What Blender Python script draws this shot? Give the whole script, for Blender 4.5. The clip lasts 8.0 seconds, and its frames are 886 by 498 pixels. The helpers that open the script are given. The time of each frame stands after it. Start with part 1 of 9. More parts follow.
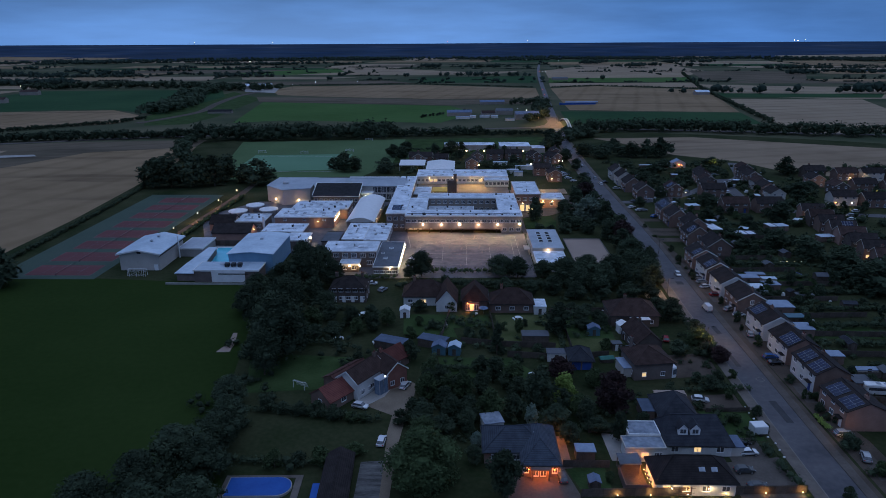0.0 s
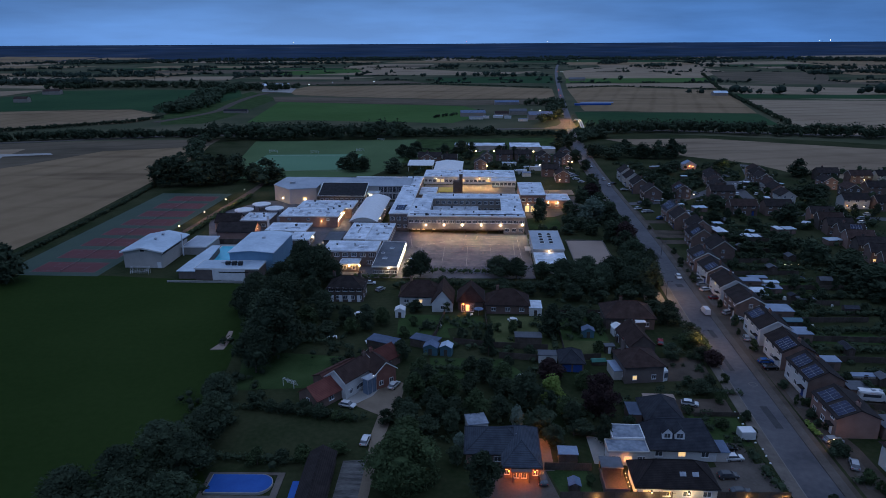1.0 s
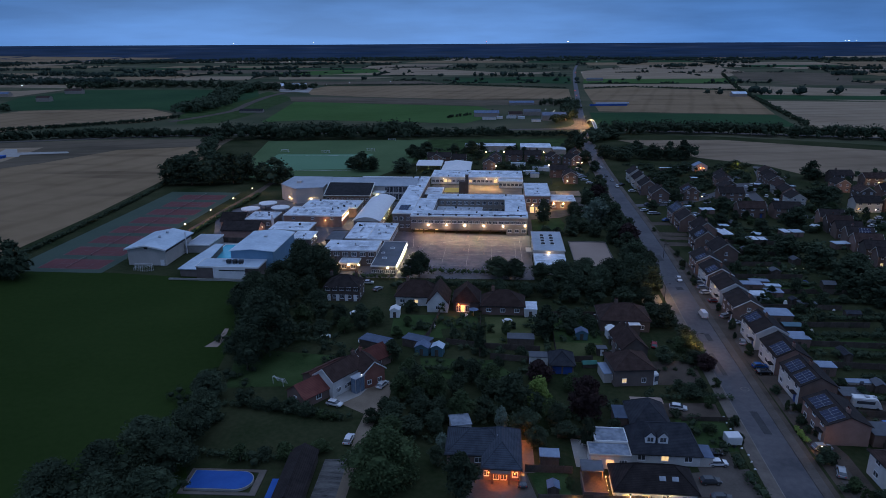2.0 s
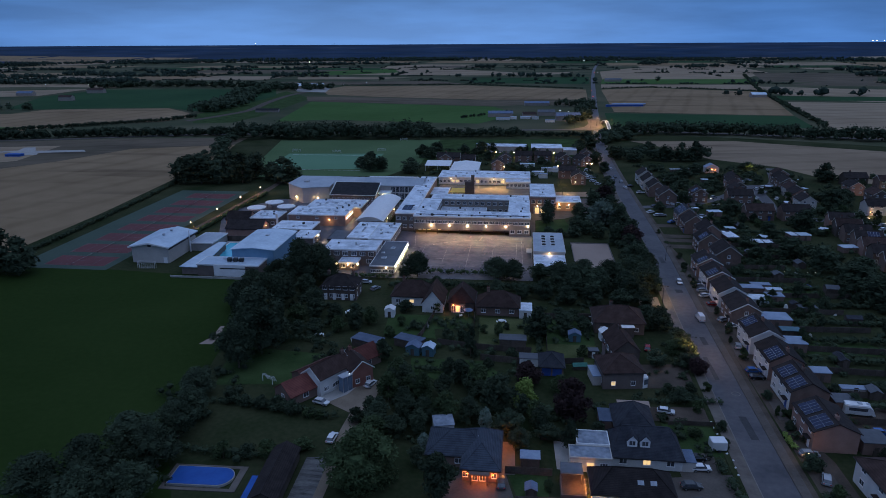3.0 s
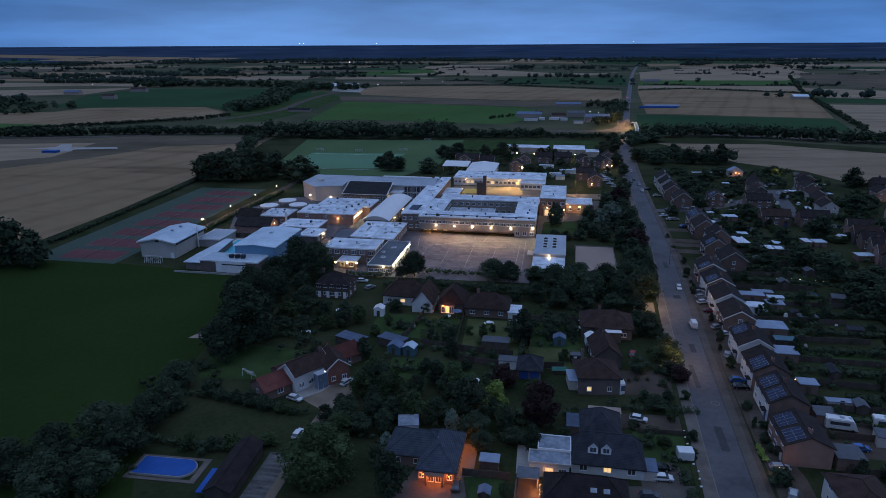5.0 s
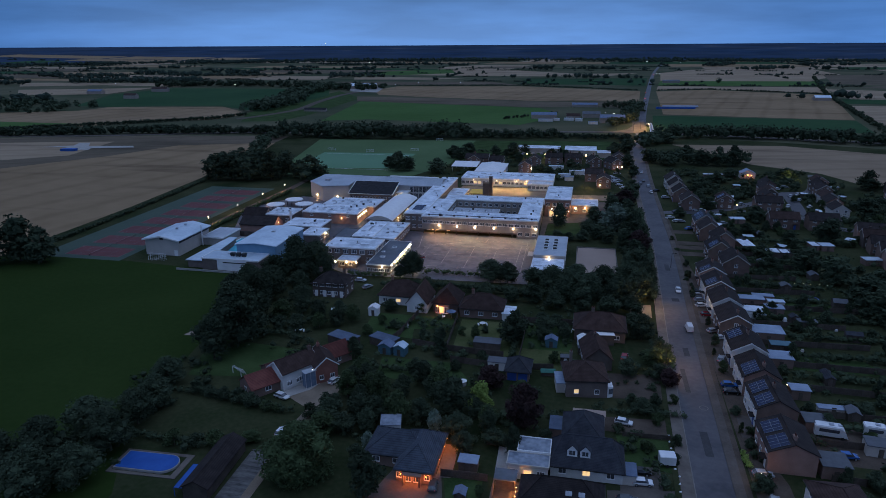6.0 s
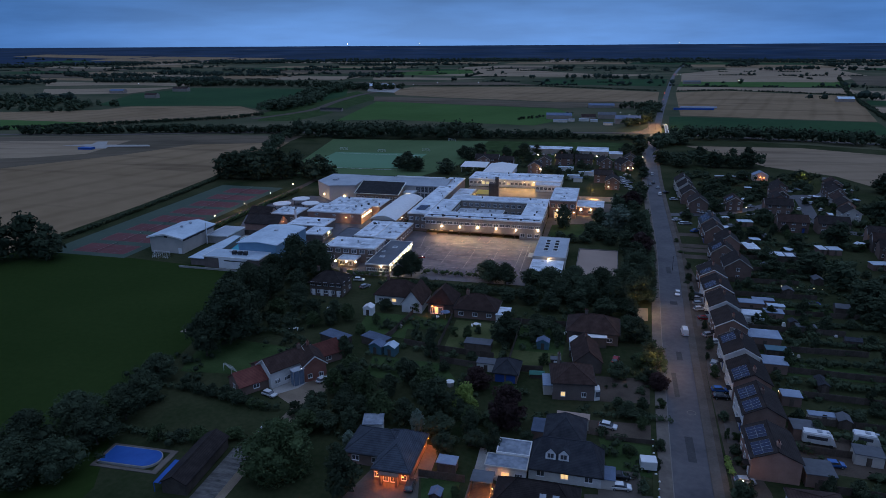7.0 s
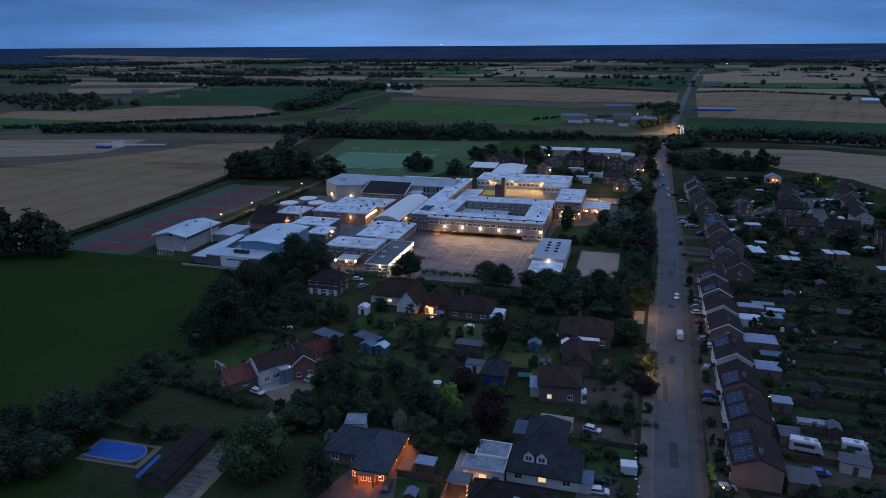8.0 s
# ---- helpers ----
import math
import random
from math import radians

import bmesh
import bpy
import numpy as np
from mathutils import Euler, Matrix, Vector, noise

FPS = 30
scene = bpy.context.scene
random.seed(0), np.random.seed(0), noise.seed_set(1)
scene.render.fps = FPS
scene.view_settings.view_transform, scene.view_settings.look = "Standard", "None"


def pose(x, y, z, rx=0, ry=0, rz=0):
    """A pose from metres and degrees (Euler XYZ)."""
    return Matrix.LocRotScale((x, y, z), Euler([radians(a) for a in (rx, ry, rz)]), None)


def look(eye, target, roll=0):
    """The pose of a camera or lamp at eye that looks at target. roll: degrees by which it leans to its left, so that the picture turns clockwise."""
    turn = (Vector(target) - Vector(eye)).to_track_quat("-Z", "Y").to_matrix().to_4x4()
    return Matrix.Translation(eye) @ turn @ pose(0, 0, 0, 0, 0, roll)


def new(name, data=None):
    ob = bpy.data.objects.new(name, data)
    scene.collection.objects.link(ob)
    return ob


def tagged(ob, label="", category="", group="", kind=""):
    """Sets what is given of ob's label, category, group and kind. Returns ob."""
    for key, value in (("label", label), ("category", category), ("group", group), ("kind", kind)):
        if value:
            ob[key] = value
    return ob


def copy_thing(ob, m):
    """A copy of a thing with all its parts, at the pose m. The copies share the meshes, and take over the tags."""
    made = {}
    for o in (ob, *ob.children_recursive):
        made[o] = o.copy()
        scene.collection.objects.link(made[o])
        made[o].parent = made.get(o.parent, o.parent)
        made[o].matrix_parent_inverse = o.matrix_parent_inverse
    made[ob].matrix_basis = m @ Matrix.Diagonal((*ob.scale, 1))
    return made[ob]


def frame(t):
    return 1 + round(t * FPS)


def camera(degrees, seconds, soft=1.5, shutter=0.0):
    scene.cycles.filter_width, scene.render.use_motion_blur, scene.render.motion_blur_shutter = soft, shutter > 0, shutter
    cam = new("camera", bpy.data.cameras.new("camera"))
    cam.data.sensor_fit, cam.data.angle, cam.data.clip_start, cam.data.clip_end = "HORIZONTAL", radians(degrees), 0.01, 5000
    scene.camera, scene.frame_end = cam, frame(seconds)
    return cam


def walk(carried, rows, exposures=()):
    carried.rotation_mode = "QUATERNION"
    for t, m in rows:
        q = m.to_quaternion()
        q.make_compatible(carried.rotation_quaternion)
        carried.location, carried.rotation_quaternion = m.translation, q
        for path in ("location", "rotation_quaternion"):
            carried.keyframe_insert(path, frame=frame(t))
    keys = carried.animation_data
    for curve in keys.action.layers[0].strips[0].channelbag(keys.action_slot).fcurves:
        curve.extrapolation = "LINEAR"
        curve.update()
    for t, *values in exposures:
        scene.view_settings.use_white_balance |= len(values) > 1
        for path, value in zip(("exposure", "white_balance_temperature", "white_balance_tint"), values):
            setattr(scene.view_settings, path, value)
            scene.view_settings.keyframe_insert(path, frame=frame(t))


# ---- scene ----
cam = camera(66.8, 8.0, 0.8)
PATH = [
    (0, (1.824, 1.511, 78.423), (-0.805, 96.880, 48.459), -0.283),
    (0.5, (5.188, 1.567, 78.478), (1.179, 96.893, 48.529), -0.287),
    (1, (8.607, 1.688, 78.518), (3.203, 96.950, 48.584), -0.291),
    (1.5, (12.078, 1.875, 78.544), (5.263, 97.051, 48.626), -0.295),
    (2, (15.594, 2.127, 78.558), (7.355, 97.195, 48.657), -0.299),
    (2.5, (19.152, 2.444, 78.563), (9.475, 97.383, 48.678), -0.303),
    (3, (22.745, 2.828, 78.559), (11.619, 97.613, 48.692), -0.307),
    (3.5, (26.369, 3.276, 78.549), (13.784, 97.884, 48.701), -0.311),
    (4, (30.019, 3.791, 78.535), (15.966, 98.198, 48.706), -0.315),
    (4.5, (33.691, 4.371, 78.517), (18.161, 98.553, 48.710), -0.319),
    (5, (37.378, 5.016, 78.499), (20.365, 98.949, 48.713), -0.323),
    (5.5, (41.076, 5.728, 78.483), (22.575, 99.386, 48.720), -0.327),
    (6, (44.780, 6.505, 78.468), (24.786, 99.864, 48.730), -0.331),
    (6.5, (48.486, 7.348, 78.459), (26.996, 100.382, 48.746), -0.335),
    (7, (52.187, 8.257, 78.456), (29.200, 100.941, 48.770), -0.339),
    (7.5, (55.879, 9.232, 78.461), (31.394, 101.541, 48.804), -0.343),
    (8, (59.557, 10.272, 78.477), (33.575, 102.181, 48.850), -0.347),
]
walk(cam, [(t, look(eye, target, roll)) for t, eye, target, roll in PATH])

# ---- world and light ----
world = bpy.data.worlds.new("dusk_sky")
scene.world = world
world.use_nodes = True
wn, wl = world.node_tree.nodes, world.node_tree.links
wn.clear()
w_out = wn.new("ShaderNodeOutputWorld")
w_sky = wn.new("ShaderNodeTexSky")
w_sky.sky_type = "NISHITA"
w_sky.sun_disc = False
w_sky.sun_elevation, w_sky.sun_rotation = radians(-4.0), radians(55)
w_b1 = wn.new("ShaderNodeBackground")
w_b1.inputs["Strength"].default_value = 0.02
wl.new(w_sky.outputs["Color"], w_b1.inputs["Color"])
w_tc = wn.new("ShaderNodeTexCoord")
w_sep = wn.new("ShaderNodeSeparateXYZ")
wl.new(w_tc.outputs["Generated"], w_sep.inputs[0])
w_map = wn.new("ShaderNodeMapping")
w_map.inputs["Scale"].default_value = (1.0, 1.0, 6.5)
wl.new(w_tc.outputs["Generated"], w_map.inputs[0])
w_noise = wn.new("ShaderNodeTexNoise")
w_noise.inputs["Scale"].default_value = 4.5
w_noise.inputs["Detail"].default_value = 6.0
wl.new(w_map.outputs[0], w_noise.inputs["Vector"])
w_ramp = wn.new("ShaderNodeValToRGB")
w_ramp.color_ramp.elements[0].color = (0.076, 0.210, 0.545, 1)
w_ramp.color_ramp.elements[1].color = (0.40, 0.555, 0.93, 1)
for pos, col in ((0.03, (0.062, 0.176, 0.455)), (0.075, (0.046, 0.133, 0.345)), (0.25, (0.095, 0.165, 0.36))):
    w_ramp.color_ramp.elements.new(pos).color = (*col, 1)
wl.new(w_sep.outputs["Z"], w_ramp.inputs[0])
w_cl = wn.new("ShaderNodeMapRange")
w_cl.inputs["From Min"].default_value, w_cl.inputs["From Max"].default_value = 0.36, 0.66
w_cl.inputs["To Min"].default_value, w_cl.inputs["To Max"].default_value = 0.80, 1.20
wl.new(w_noise.outputs["Fac"], w_cl.inputs["Value"])
w_mul = wn.new("ShaderNodeVectorMath")
w_mul.operation = "SCALE"
wl.new(w_ramp.outputs["Color"], w_mul.inputs[0])
wl.new(w_cl.outputs[0], w_mul.inputs["Scale"])
# last light low in the north, where the sun went down
w_dot = wn.new("ShaderNodeVectorMath")
w_dot.operation = "DOT_PRODUCT"
w_dot.inputs[1].default_value = (-0.24, 0.97, 0.0)
wl.new(w_tc.outputs["Generated"], w_dot.inputs[0])
w_az = wn.new("ShaderNodeMapRange")
w_az.interpolation_type = "SMOOTHSTEP"
w_az.inputs["From Min"].default_value, w_az.inputs["From Max"].default_value = 0.84, 1.0
wl.new(w_dot.outputs["Value"], w_az.inputs["Value"])
w_el = wn.new("ShaderNodeMapRange")
w_el.interpolation_type = "SMOOTHSTEP"
w_el.inputs["From Min"].default_value, w_el.inputs["From Max"].default_value = 0.12, 0.0
wl.new(w_sep.outputs["Z"], w_el.inputs["Value"])
w_gl = wn.new("ShaderNodeMath")
w_gl.operation = "MULTIPLY"
wl.new(w_az.outputs[0], w_gl.inputs[0])
wl.new(w_el.outputs[0], w_gl.inputs[1])
w_gc = wn.new("ShaderNodeVectorMath")
w_gc.operation = "SCALE"
w_gc.inputs[0].default_value = (0.066, 0.108, 0.185)
wl.new(w_gl.outputs[0], w_gc.inputs["Scale"])
w_sum = wn.new("ShaderNodeVectorMath")
w_sum.operation = "ADD"
wl.new(w_mul.outputs[0], w_sum.inputs[0])
wl.new(w_gc.outputs[0], w_sum.inputs[1])
w_b2 = wn.new("ShaderNodeBackground")
w_b2.inputs["Strength"].default_value = 1.0
wl.new(w_sum.outputs[0], w_b2.inputs["Color"])
w_add = wn.new("ShaderNodeAddShader")
wl.new(w_b1.outputs[0], w_add.inputs[0])
wl.new(w_b2.outputs[0], w_add.inputs[1])
wl.new(w_add.outputs[0], w_out.inputs["Surface"])

sun = new("sun", bpy.data.lights.new("sun", "SUN"))
sun.data.energy, sun.data.angle, sun.data.color = 0.06, radians(40), (0.72, 0.84, 1.0)
sun.matrix_world = look((200, 300, 120), (0, 100, 0))

# ---- materials ----


def mat(name, c1, c2, scale=0.5, rough=0.8, metal=0.0, bump=0.15, fine=6.0, per_object=0.0, space="Object", spec=0.4, stretch=(1, 1, 1)):
    """A surface of two tones mixed at a coarse and a fine scale, with relief from the fine one."""
    m = bpy.data.materials.new(name)
    m.use_nodes = True
    n, l = m.node_tree.nodes, m.node_tree.links
    p = n["Principled BSDF"]
    p.inputs["Roughness"].default_value, p.inputs["Metallic"].default_value = rough, metal
    p.inputs["Specular IOR Level"].default_value = spec
    if space == "World":
        src = n.new("ShaderNodeNewGeometry").outputs["Position"]
    else:
        src = n.new("ShaderNodeTexCoord").outputs["Object"]
    mp = n.new("ShaderNodeMapping")
    mp.inputs["Scale"].default_value = stretch
    l.new(src, mp.inputs[0])
    n1, n2 = n.new("ShaderNodeTexNoise"), n.new("ShaderNodeTexNoise")
    n1.inputs["Scale"].default_value, n1.inputs["Detail"].default_value = scale, 5
    n2.inputs["Scale"].default_value, n2.inputs["Detail"].default_value = fine, 3
    l.new(mp.outputs[0], n1.inputs["Vector"])
    l.new(mp.outputs[0], n2.inputs["Vector"])
    add = n.new("ShaderNodeMath")
    add.operation = "MULTIPLY_ADD"
    add.inputs[1].default_value = 0.45
    l.new(n2.outputs["Fac"], add.inputs[0])
    l.new(n1.outputs["Fac"], add.inputs[2])
    mr = n.new("ShaderNodeMapRange")
    mr.inputs["From Min"].default_value, mr.inputs["From Max"].default_value = 0.5, 0.95
    l.new(add.outputs[0], mr.inputs["Value"])
    mix = n.new("ShaderNodeMix")
    mix.data_type = "RGBA"
    mix.inputs["A"].default_value, mix.inputs["B"].default_value = (*c1, 1), (*c2, 1)
    l.new(mr.outputs[0], mix.inputs["Factor"])
    col = mix.outputs["Result"]
    if per_object:
        info, hsv, r2 = n.new("ShaderNodeObjectInfo"), n.new("ShaderNodeHueSaturation"), n.new("ShaderNodeMapRange")
        r2.inputs["To Min"].default_value, r2.inputs["To Max"].default_value = 1 - per_object, 1 + per_object
        l.new(info.outputs["Random"], r2.inputs["Value"])
        l.new(r2.outputs[0], hsv.inputs["Value"])
        l.new(col, hsv.inputs["Color"])
        col = hsv.outputs["Color"]
    l.new(col, p.inputs["Base Color"])
    if bump:
        bp = n.new("ShaderNodeBump")
        bp.inputs["Strength"].default_value, bp.inputs["Distance"].default_value = bump, 0.05
        l.new(n2.outputs["Fac"], bp.inputs["Height"])
        l.new(bp.outputs[0], p.inputs["Normal"])
    return m


def tiled(name, c1, c2, row=0.3, rough=0.85, per_object=0.25):
    """Roof covering with courses that follow the height."""
    m = mat(name, c1, c2, 0.6, rough, 0, 0.0, 5.0, per_object, spec=0.15)
    n, l = m.node_tree.nodes, m.node_tree.links
    tc, wv, bp = n.new("ShaderNodeTexCoord"), n.new("ShaderNodeTexWave"), n.new("ShaderNodeBump")
    wv.bands_direction, wv.wave_profile = "Z", "SAW"
    wv.inputs["Scale"].default_value = 0.314 / row * 1.6
    l.new(tc.outputs["Object"], wv.inputs["Vector"])
    p = n["Principled BSDF"]
    base = p.inputs["Base Color"].links[0].from_socket
    mx, mr = n.new("ShaderNodeMix"), n.new("ShaderNodeMapRange")
    mx.data_type, mx.blend_type = "RGBA", "MULTIPLY"
    mr.inputs["From Min"].default_value, mr.inputs["From Max"].default_value = 0.0, 0.4
    mr.inputs["To Min"].default_value, mr.inputs["To Max"].default_value = 0.6, 0.0
    l.new(wv.outputs["Fac"], mr.inputs["Value"])
    l.new(mr.outputs[0], mx.inputs["Factor"])
    l.new(base, mx.inputs["A"])
    mx.inputs["B"].default_value = (0.25, 0.25, 0.25, 1)
    l.new(mx.outputs["Result"], p.inputs["Base Color"])
    bp.inputs["Strength"].default_value, bp.inputs["Distance"].default_value = 0.6, 0.04
    l.new(wv.outputs["Fac"], bp.inputs["Height"])
    l.new(bp.outputs[0], n["Principled BSDF"].inputs["Normal"])
    return m


def glow(name, colour, strength):
    m = bpy.data.materials.new(name)
    m.use_nodes = True
    p = m.node_tree.nodes["Principled BSDF"]
    p.inputs["Base Color"].default_value = (*[min(1, c) for c in colour], 1)
    p.inputs["Emission Color"].default_value = (*colour, 1)
    p.inputs["Emission Strength"].default_value = strength
    return m


def wheat_mat(name, c1, c2, turn):
    """Ripe crop with tramlines and long streaks."""
    m = mat(name, c1, c2, 0.012, 0.95, 0, 0.1, 0.09, 0, "World", 0.02)
    n, l = m.node_tree.nodes, m.node_tree.links
    geo, mp, wv = n.new("ShaderNodeNewGeometry"), n.new("ShaderNodeMapping"), n.new("ShaderNodeTexWave")
    mp.inputs["Rotation"].default_value = (0, 0, turn)
    l.new(geo.outputs["Position"], mp.inputs[0])
    l.new(mp.outputs[0], wv.inputs["Vector"])
    wv.inputs["Scale"].default_value, wv.inputs["Distortion"].default_value, wv.inputs["Detail"].default_value = 0.012, 1.5, 2
    mx = n.new("ShaderNodeMix")
    mx.data_type, mx.blend_type = "RGBA", "MULTIPLY"
    mr = n.new("ShaderNodeMapRange")
    mr.inputs["From Min"].default_value, mr.inputs["From Max"].default_value = 0.0, 0.25
    mr.inputs["To Min"].default_value, mr.inputs["To Max"].default_value = 0.22, 0.0
    l.new(wv.outputs["Fac"], mr.inputs["Value"])
    p = n["Principled BSDF"]
    base = p.inputs["Base Color"].links[0].from_socket
    l.new(mr.outputs[0], mx.inputs["Factor"])
    l.new(base, mx.inputs["A"])
    mx.inputs["B"].default_value = (0.45, 0.42, 0.38, 1)
    # long streaks of flattened, darker crop
    mp2, nz, m2, r2 = n.new("ShaderNodeMapping"), n.new("ShaderNodeTexNoise"), n.new("ShaderNodeMix"), n.new("ShaderNodeMapRange")
    mp2.inputs["Rotation"].default_value, mp2.inputs["Scale"].default_value = (0, 0, 0.12), (0.006, 0.05, 1)
    nz.inputs["Scale"].default_value, nz.inputs["Detail"].default_value = 1.0, 4
    l.new(geo.outputs["Position"], mp2.inputs[0])
    l.new(mp2.outputs[0], nz.inputs["Vector"])
    r2.inputs["From Min"].default_value, r2.inputs["From Max"].default_value = 0.56, 0.68
    r2.inputs["To Max"].default_value = 0.55
    l.new(nz.outputs["Fac"], r2.inputs["Value"])
    m2.data_type, m2.blend_type = "RGBA", "MULTIPLY"
    l.new(r2.outputs[0], m2.inputs["Factor"])
    l.new(mx.outputs["Result"], m2.inputs["A"])
    m2.inputs["B"].default_value = (0.42, 0.42, 0.45, 1)
    l.new(m2.outputs["Result"], p.inputs["Base Color"])
    return m


M_GROUND = mat("rough_ground", (0.019, 0.030, 0.012), (0.056, 0.060, 0.031), 0.05, 0.95, 0, 0.2, 0.9, 0, "World", 0.02)
M_DRYLAWN = mat("dry_lawn", (0.050, 0.066, 0.024), (0.105, 0.115, 0.052), 0.15, 0.95, 0, 0.2, 2.0, 0, "World", 0.02)
M_LAWN = mat("lawn", (0.026, 0.049, 0.017), (0.058, 0.090, 0.034), 0.12, 0.95, 0, 0.2, 2.0, 0, "World", 0.02)
M_FIELDGRASS = mat("playing_field_grass", (0.018, 0.035, 0.008), (0.029, 0.049, 0.013), 0.02, 0.95, 0, 0.2, 0.6, 0, "World", 0.02)
M_PITCH = mat("pitch_grass", (0.074, 0.120, 0.056), (0.104, 0.158, 0.076), 0.02, 0.95, 0, 0.1, 0.4, 0, "World", 0.02)
M_HOCKEY = mat("artificial_turf", (0.11, 0.215, 0.125), (0.13, 0.245, 0.145), 0.02, 0.9, 0, 0.1, 0.4, 0, "World", 0.1)
M_WHEAT = wheat_mat("ripe_wheat", (0.21, 0.145, 0.085), (0.29, 0.205, 0.125), 0.25)
M_WHEAT2 = wheat_mat("pale_stubble", (0.26, 0.192, 0.130), (0.33, 0.255, 0.175), 1.3)
M_WHEAT3 = wheat_mat("near_ripe_wheat", (0.22, 0.160, 0.108), (0.295, 0.222, 0.152), 1.3)
M_PLOUGH = wheat_mat("rough_pasture", (0.10, 0.085, 0.060), (0.16, 0.125, 0.09), 1.1)
M_CROP = mat("green_crop", (0.052, 0.105, 0.031), (0.070, 0.13, 0.043), 0.01, 0.95, 0, 0.1, 0.1, 0, "World", 0.02)
M_DARKCROP = mat("dark_green_crop", (0.024, 0.060, 0.028), (0.038, 0.083, 0.037), 0.01, 0.95, 0, 0.1, 0.1, 0, "World", 0.02)
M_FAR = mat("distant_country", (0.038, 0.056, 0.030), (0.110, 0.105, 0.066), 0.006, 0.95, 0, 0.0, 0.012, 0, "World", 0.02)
# Horizon haze, with its woods and pale fields, put in as mottled blue emission
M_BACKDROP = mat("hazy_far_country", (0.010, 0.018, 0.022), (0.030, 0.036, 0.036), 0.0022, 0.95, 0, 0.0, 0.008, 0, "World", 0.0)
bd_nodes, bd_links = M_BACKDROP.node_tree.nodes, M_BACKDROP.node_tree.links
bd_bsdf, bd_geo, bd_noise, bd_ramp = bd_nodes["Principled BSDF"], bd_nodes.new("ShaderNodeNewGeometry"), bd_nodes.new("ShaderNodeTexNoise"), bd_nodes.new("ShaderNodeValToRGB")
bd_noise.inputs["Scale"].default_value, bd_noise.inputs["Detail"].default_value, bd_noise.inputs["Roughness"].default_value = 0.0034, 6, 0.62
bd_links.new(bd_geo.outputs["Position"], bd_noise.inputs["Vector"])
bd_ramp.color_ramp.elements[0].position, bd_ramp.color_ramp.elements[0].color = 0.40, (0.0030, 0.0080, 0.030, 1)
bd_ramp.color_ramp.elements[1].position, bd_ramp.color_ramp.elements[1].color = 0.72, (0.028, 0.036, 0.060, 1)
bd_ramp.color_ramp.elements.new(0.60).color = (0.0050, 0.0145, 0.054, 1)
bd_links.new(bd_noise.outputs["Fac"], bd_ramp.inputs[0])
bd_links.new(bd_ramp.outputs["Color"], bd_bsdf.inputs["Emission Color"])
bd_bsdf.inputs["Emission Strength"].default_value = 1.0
M_ASPHALT = mat("asphalt", (0.044, 0.044, 0.053), (0.100, 0.095, 0.102), 0.10, 0.66, 0, 0.2, 0.8, 0, "World", 0.42)
M_PLAY = mat("playground_asphalt", (0.046, 0.049, 0.064), (0.140, 0.132, 0.140), 0.10, 0.7, 0, 0.2, 0.7, 0, "World", 0.4)
M_PLAYDARK = mat("dark_court_asphalt", (0.040, 0.043, 0.060), (0.165, 0.155, 0.170), 0.16, 0.7, 0, 0.2, 0.6, 0, "World", 0.4)
M_REPAIR = mat("fresh_asphalt_repair", (0.034, 0.035, 0.040), (0.070, 0.070, 0.074), 0.2, 0.85, 0, 0.2, 1.5, 0, "World", 0.3)
M_PAVE = mat("pavement_slabs", (0.075, 0.064, 0.056), (0.13, 0.110, 0.095), 0.2, 0.9, 0, 0.1, 2.0, 0, "World", 0.2)
M_WALK = mat("tan_pavement", (0.105, 0.088, 0.076), (0.175, 0.150, 0.130), 0.2, 0.9, 0, 0.1, 1.4, 0, "World", 0.2)
M_WORN = mat("worn_court_paint", (0.07, 0.055, 0.055), (0.22, 0.19, 0.19), 0.5, 0.8, 0, 0, 3.0, 0, "World")
M_KERB = mat("kerb_stone", (0.14, 0.13, 0.12), (0.21, 0.19, 0.175), 0.5, 0.9)
M_GRAVEL = mat("gravel", (0.15, 0.115, 0.085), (0.25, 0.20, 0.15), 0.2, 0.95, 0, 0.4, 4.0, 0, "World", 0.2)
M_OLDYARD = mat("old_concrete_yard", (0.045, 0.044, 0.044), (0.175, 0.168, 0.160), 0.22, 0.9, 0, 0.2, 1.2, 0, "World", 0.2, (1, 4, 1))
M_DRIVE = mat("brown_gravel", (0.055, 0.042, 0.033), (0.110, 0.085, 0.067), 0.2, 0.95, 0, 0.4, 3.0, 0, "World", 0.2)
M_SAND = mat("tan_court_surface", (0.30, 0.225, 0.185), (0.37, 0.28, 0.23), 0.1, 0.9, 0, 0.1, 2.0, 0, "World", 0.2)
M_CONCRETE = mat("concrete", (0.26, 0.25, 0.23), (0.38, 0.36, 0.34), 0.3, 0.85, 0, 0.1, 4.0)
M_TENNIS = mat("green_court_surface", (0.044, 0.070, 0.053), (0.062, 0.092, 0.068), 0.05, 0.85, 0, 0.1, 1.0, 0, "World", 0.2)
M_TENNISRED = mat("red_court_surface", (0.115, 0.042, 0.044), (0.15, 0.055, 0.056), 0.08, 0.85, 0, 0.1, 1.0, 0, "World", 0.2)
M_LINE = mat("white_line_paint", (0.55, 0.55, 0.55), (0.8, 0.8, 0.8), 0.8, 0.8, 0, 0, 5.0)
M_FADED = mat("faded_line_paint", (0.10, 0.10, 0.10), (0.42, 0.41, 0.40), 0.4, 0.8, 0, 0, 3.0, 0, "World")
M_BRICK = mat("red_brick", (0.135, 0.090, 0.073), (0.20, 0.133, 0.108), 0.5, 0.9, 0, 0.3, 9.0, 0.15)
M_SCHOOLBRICK = mat("grey_brown_brick", (0.145, 0.113, 0.100), (0.205, 0.163, 0.145), 0.5, 0.9, 0, 0.3, 9.0, 0.12)
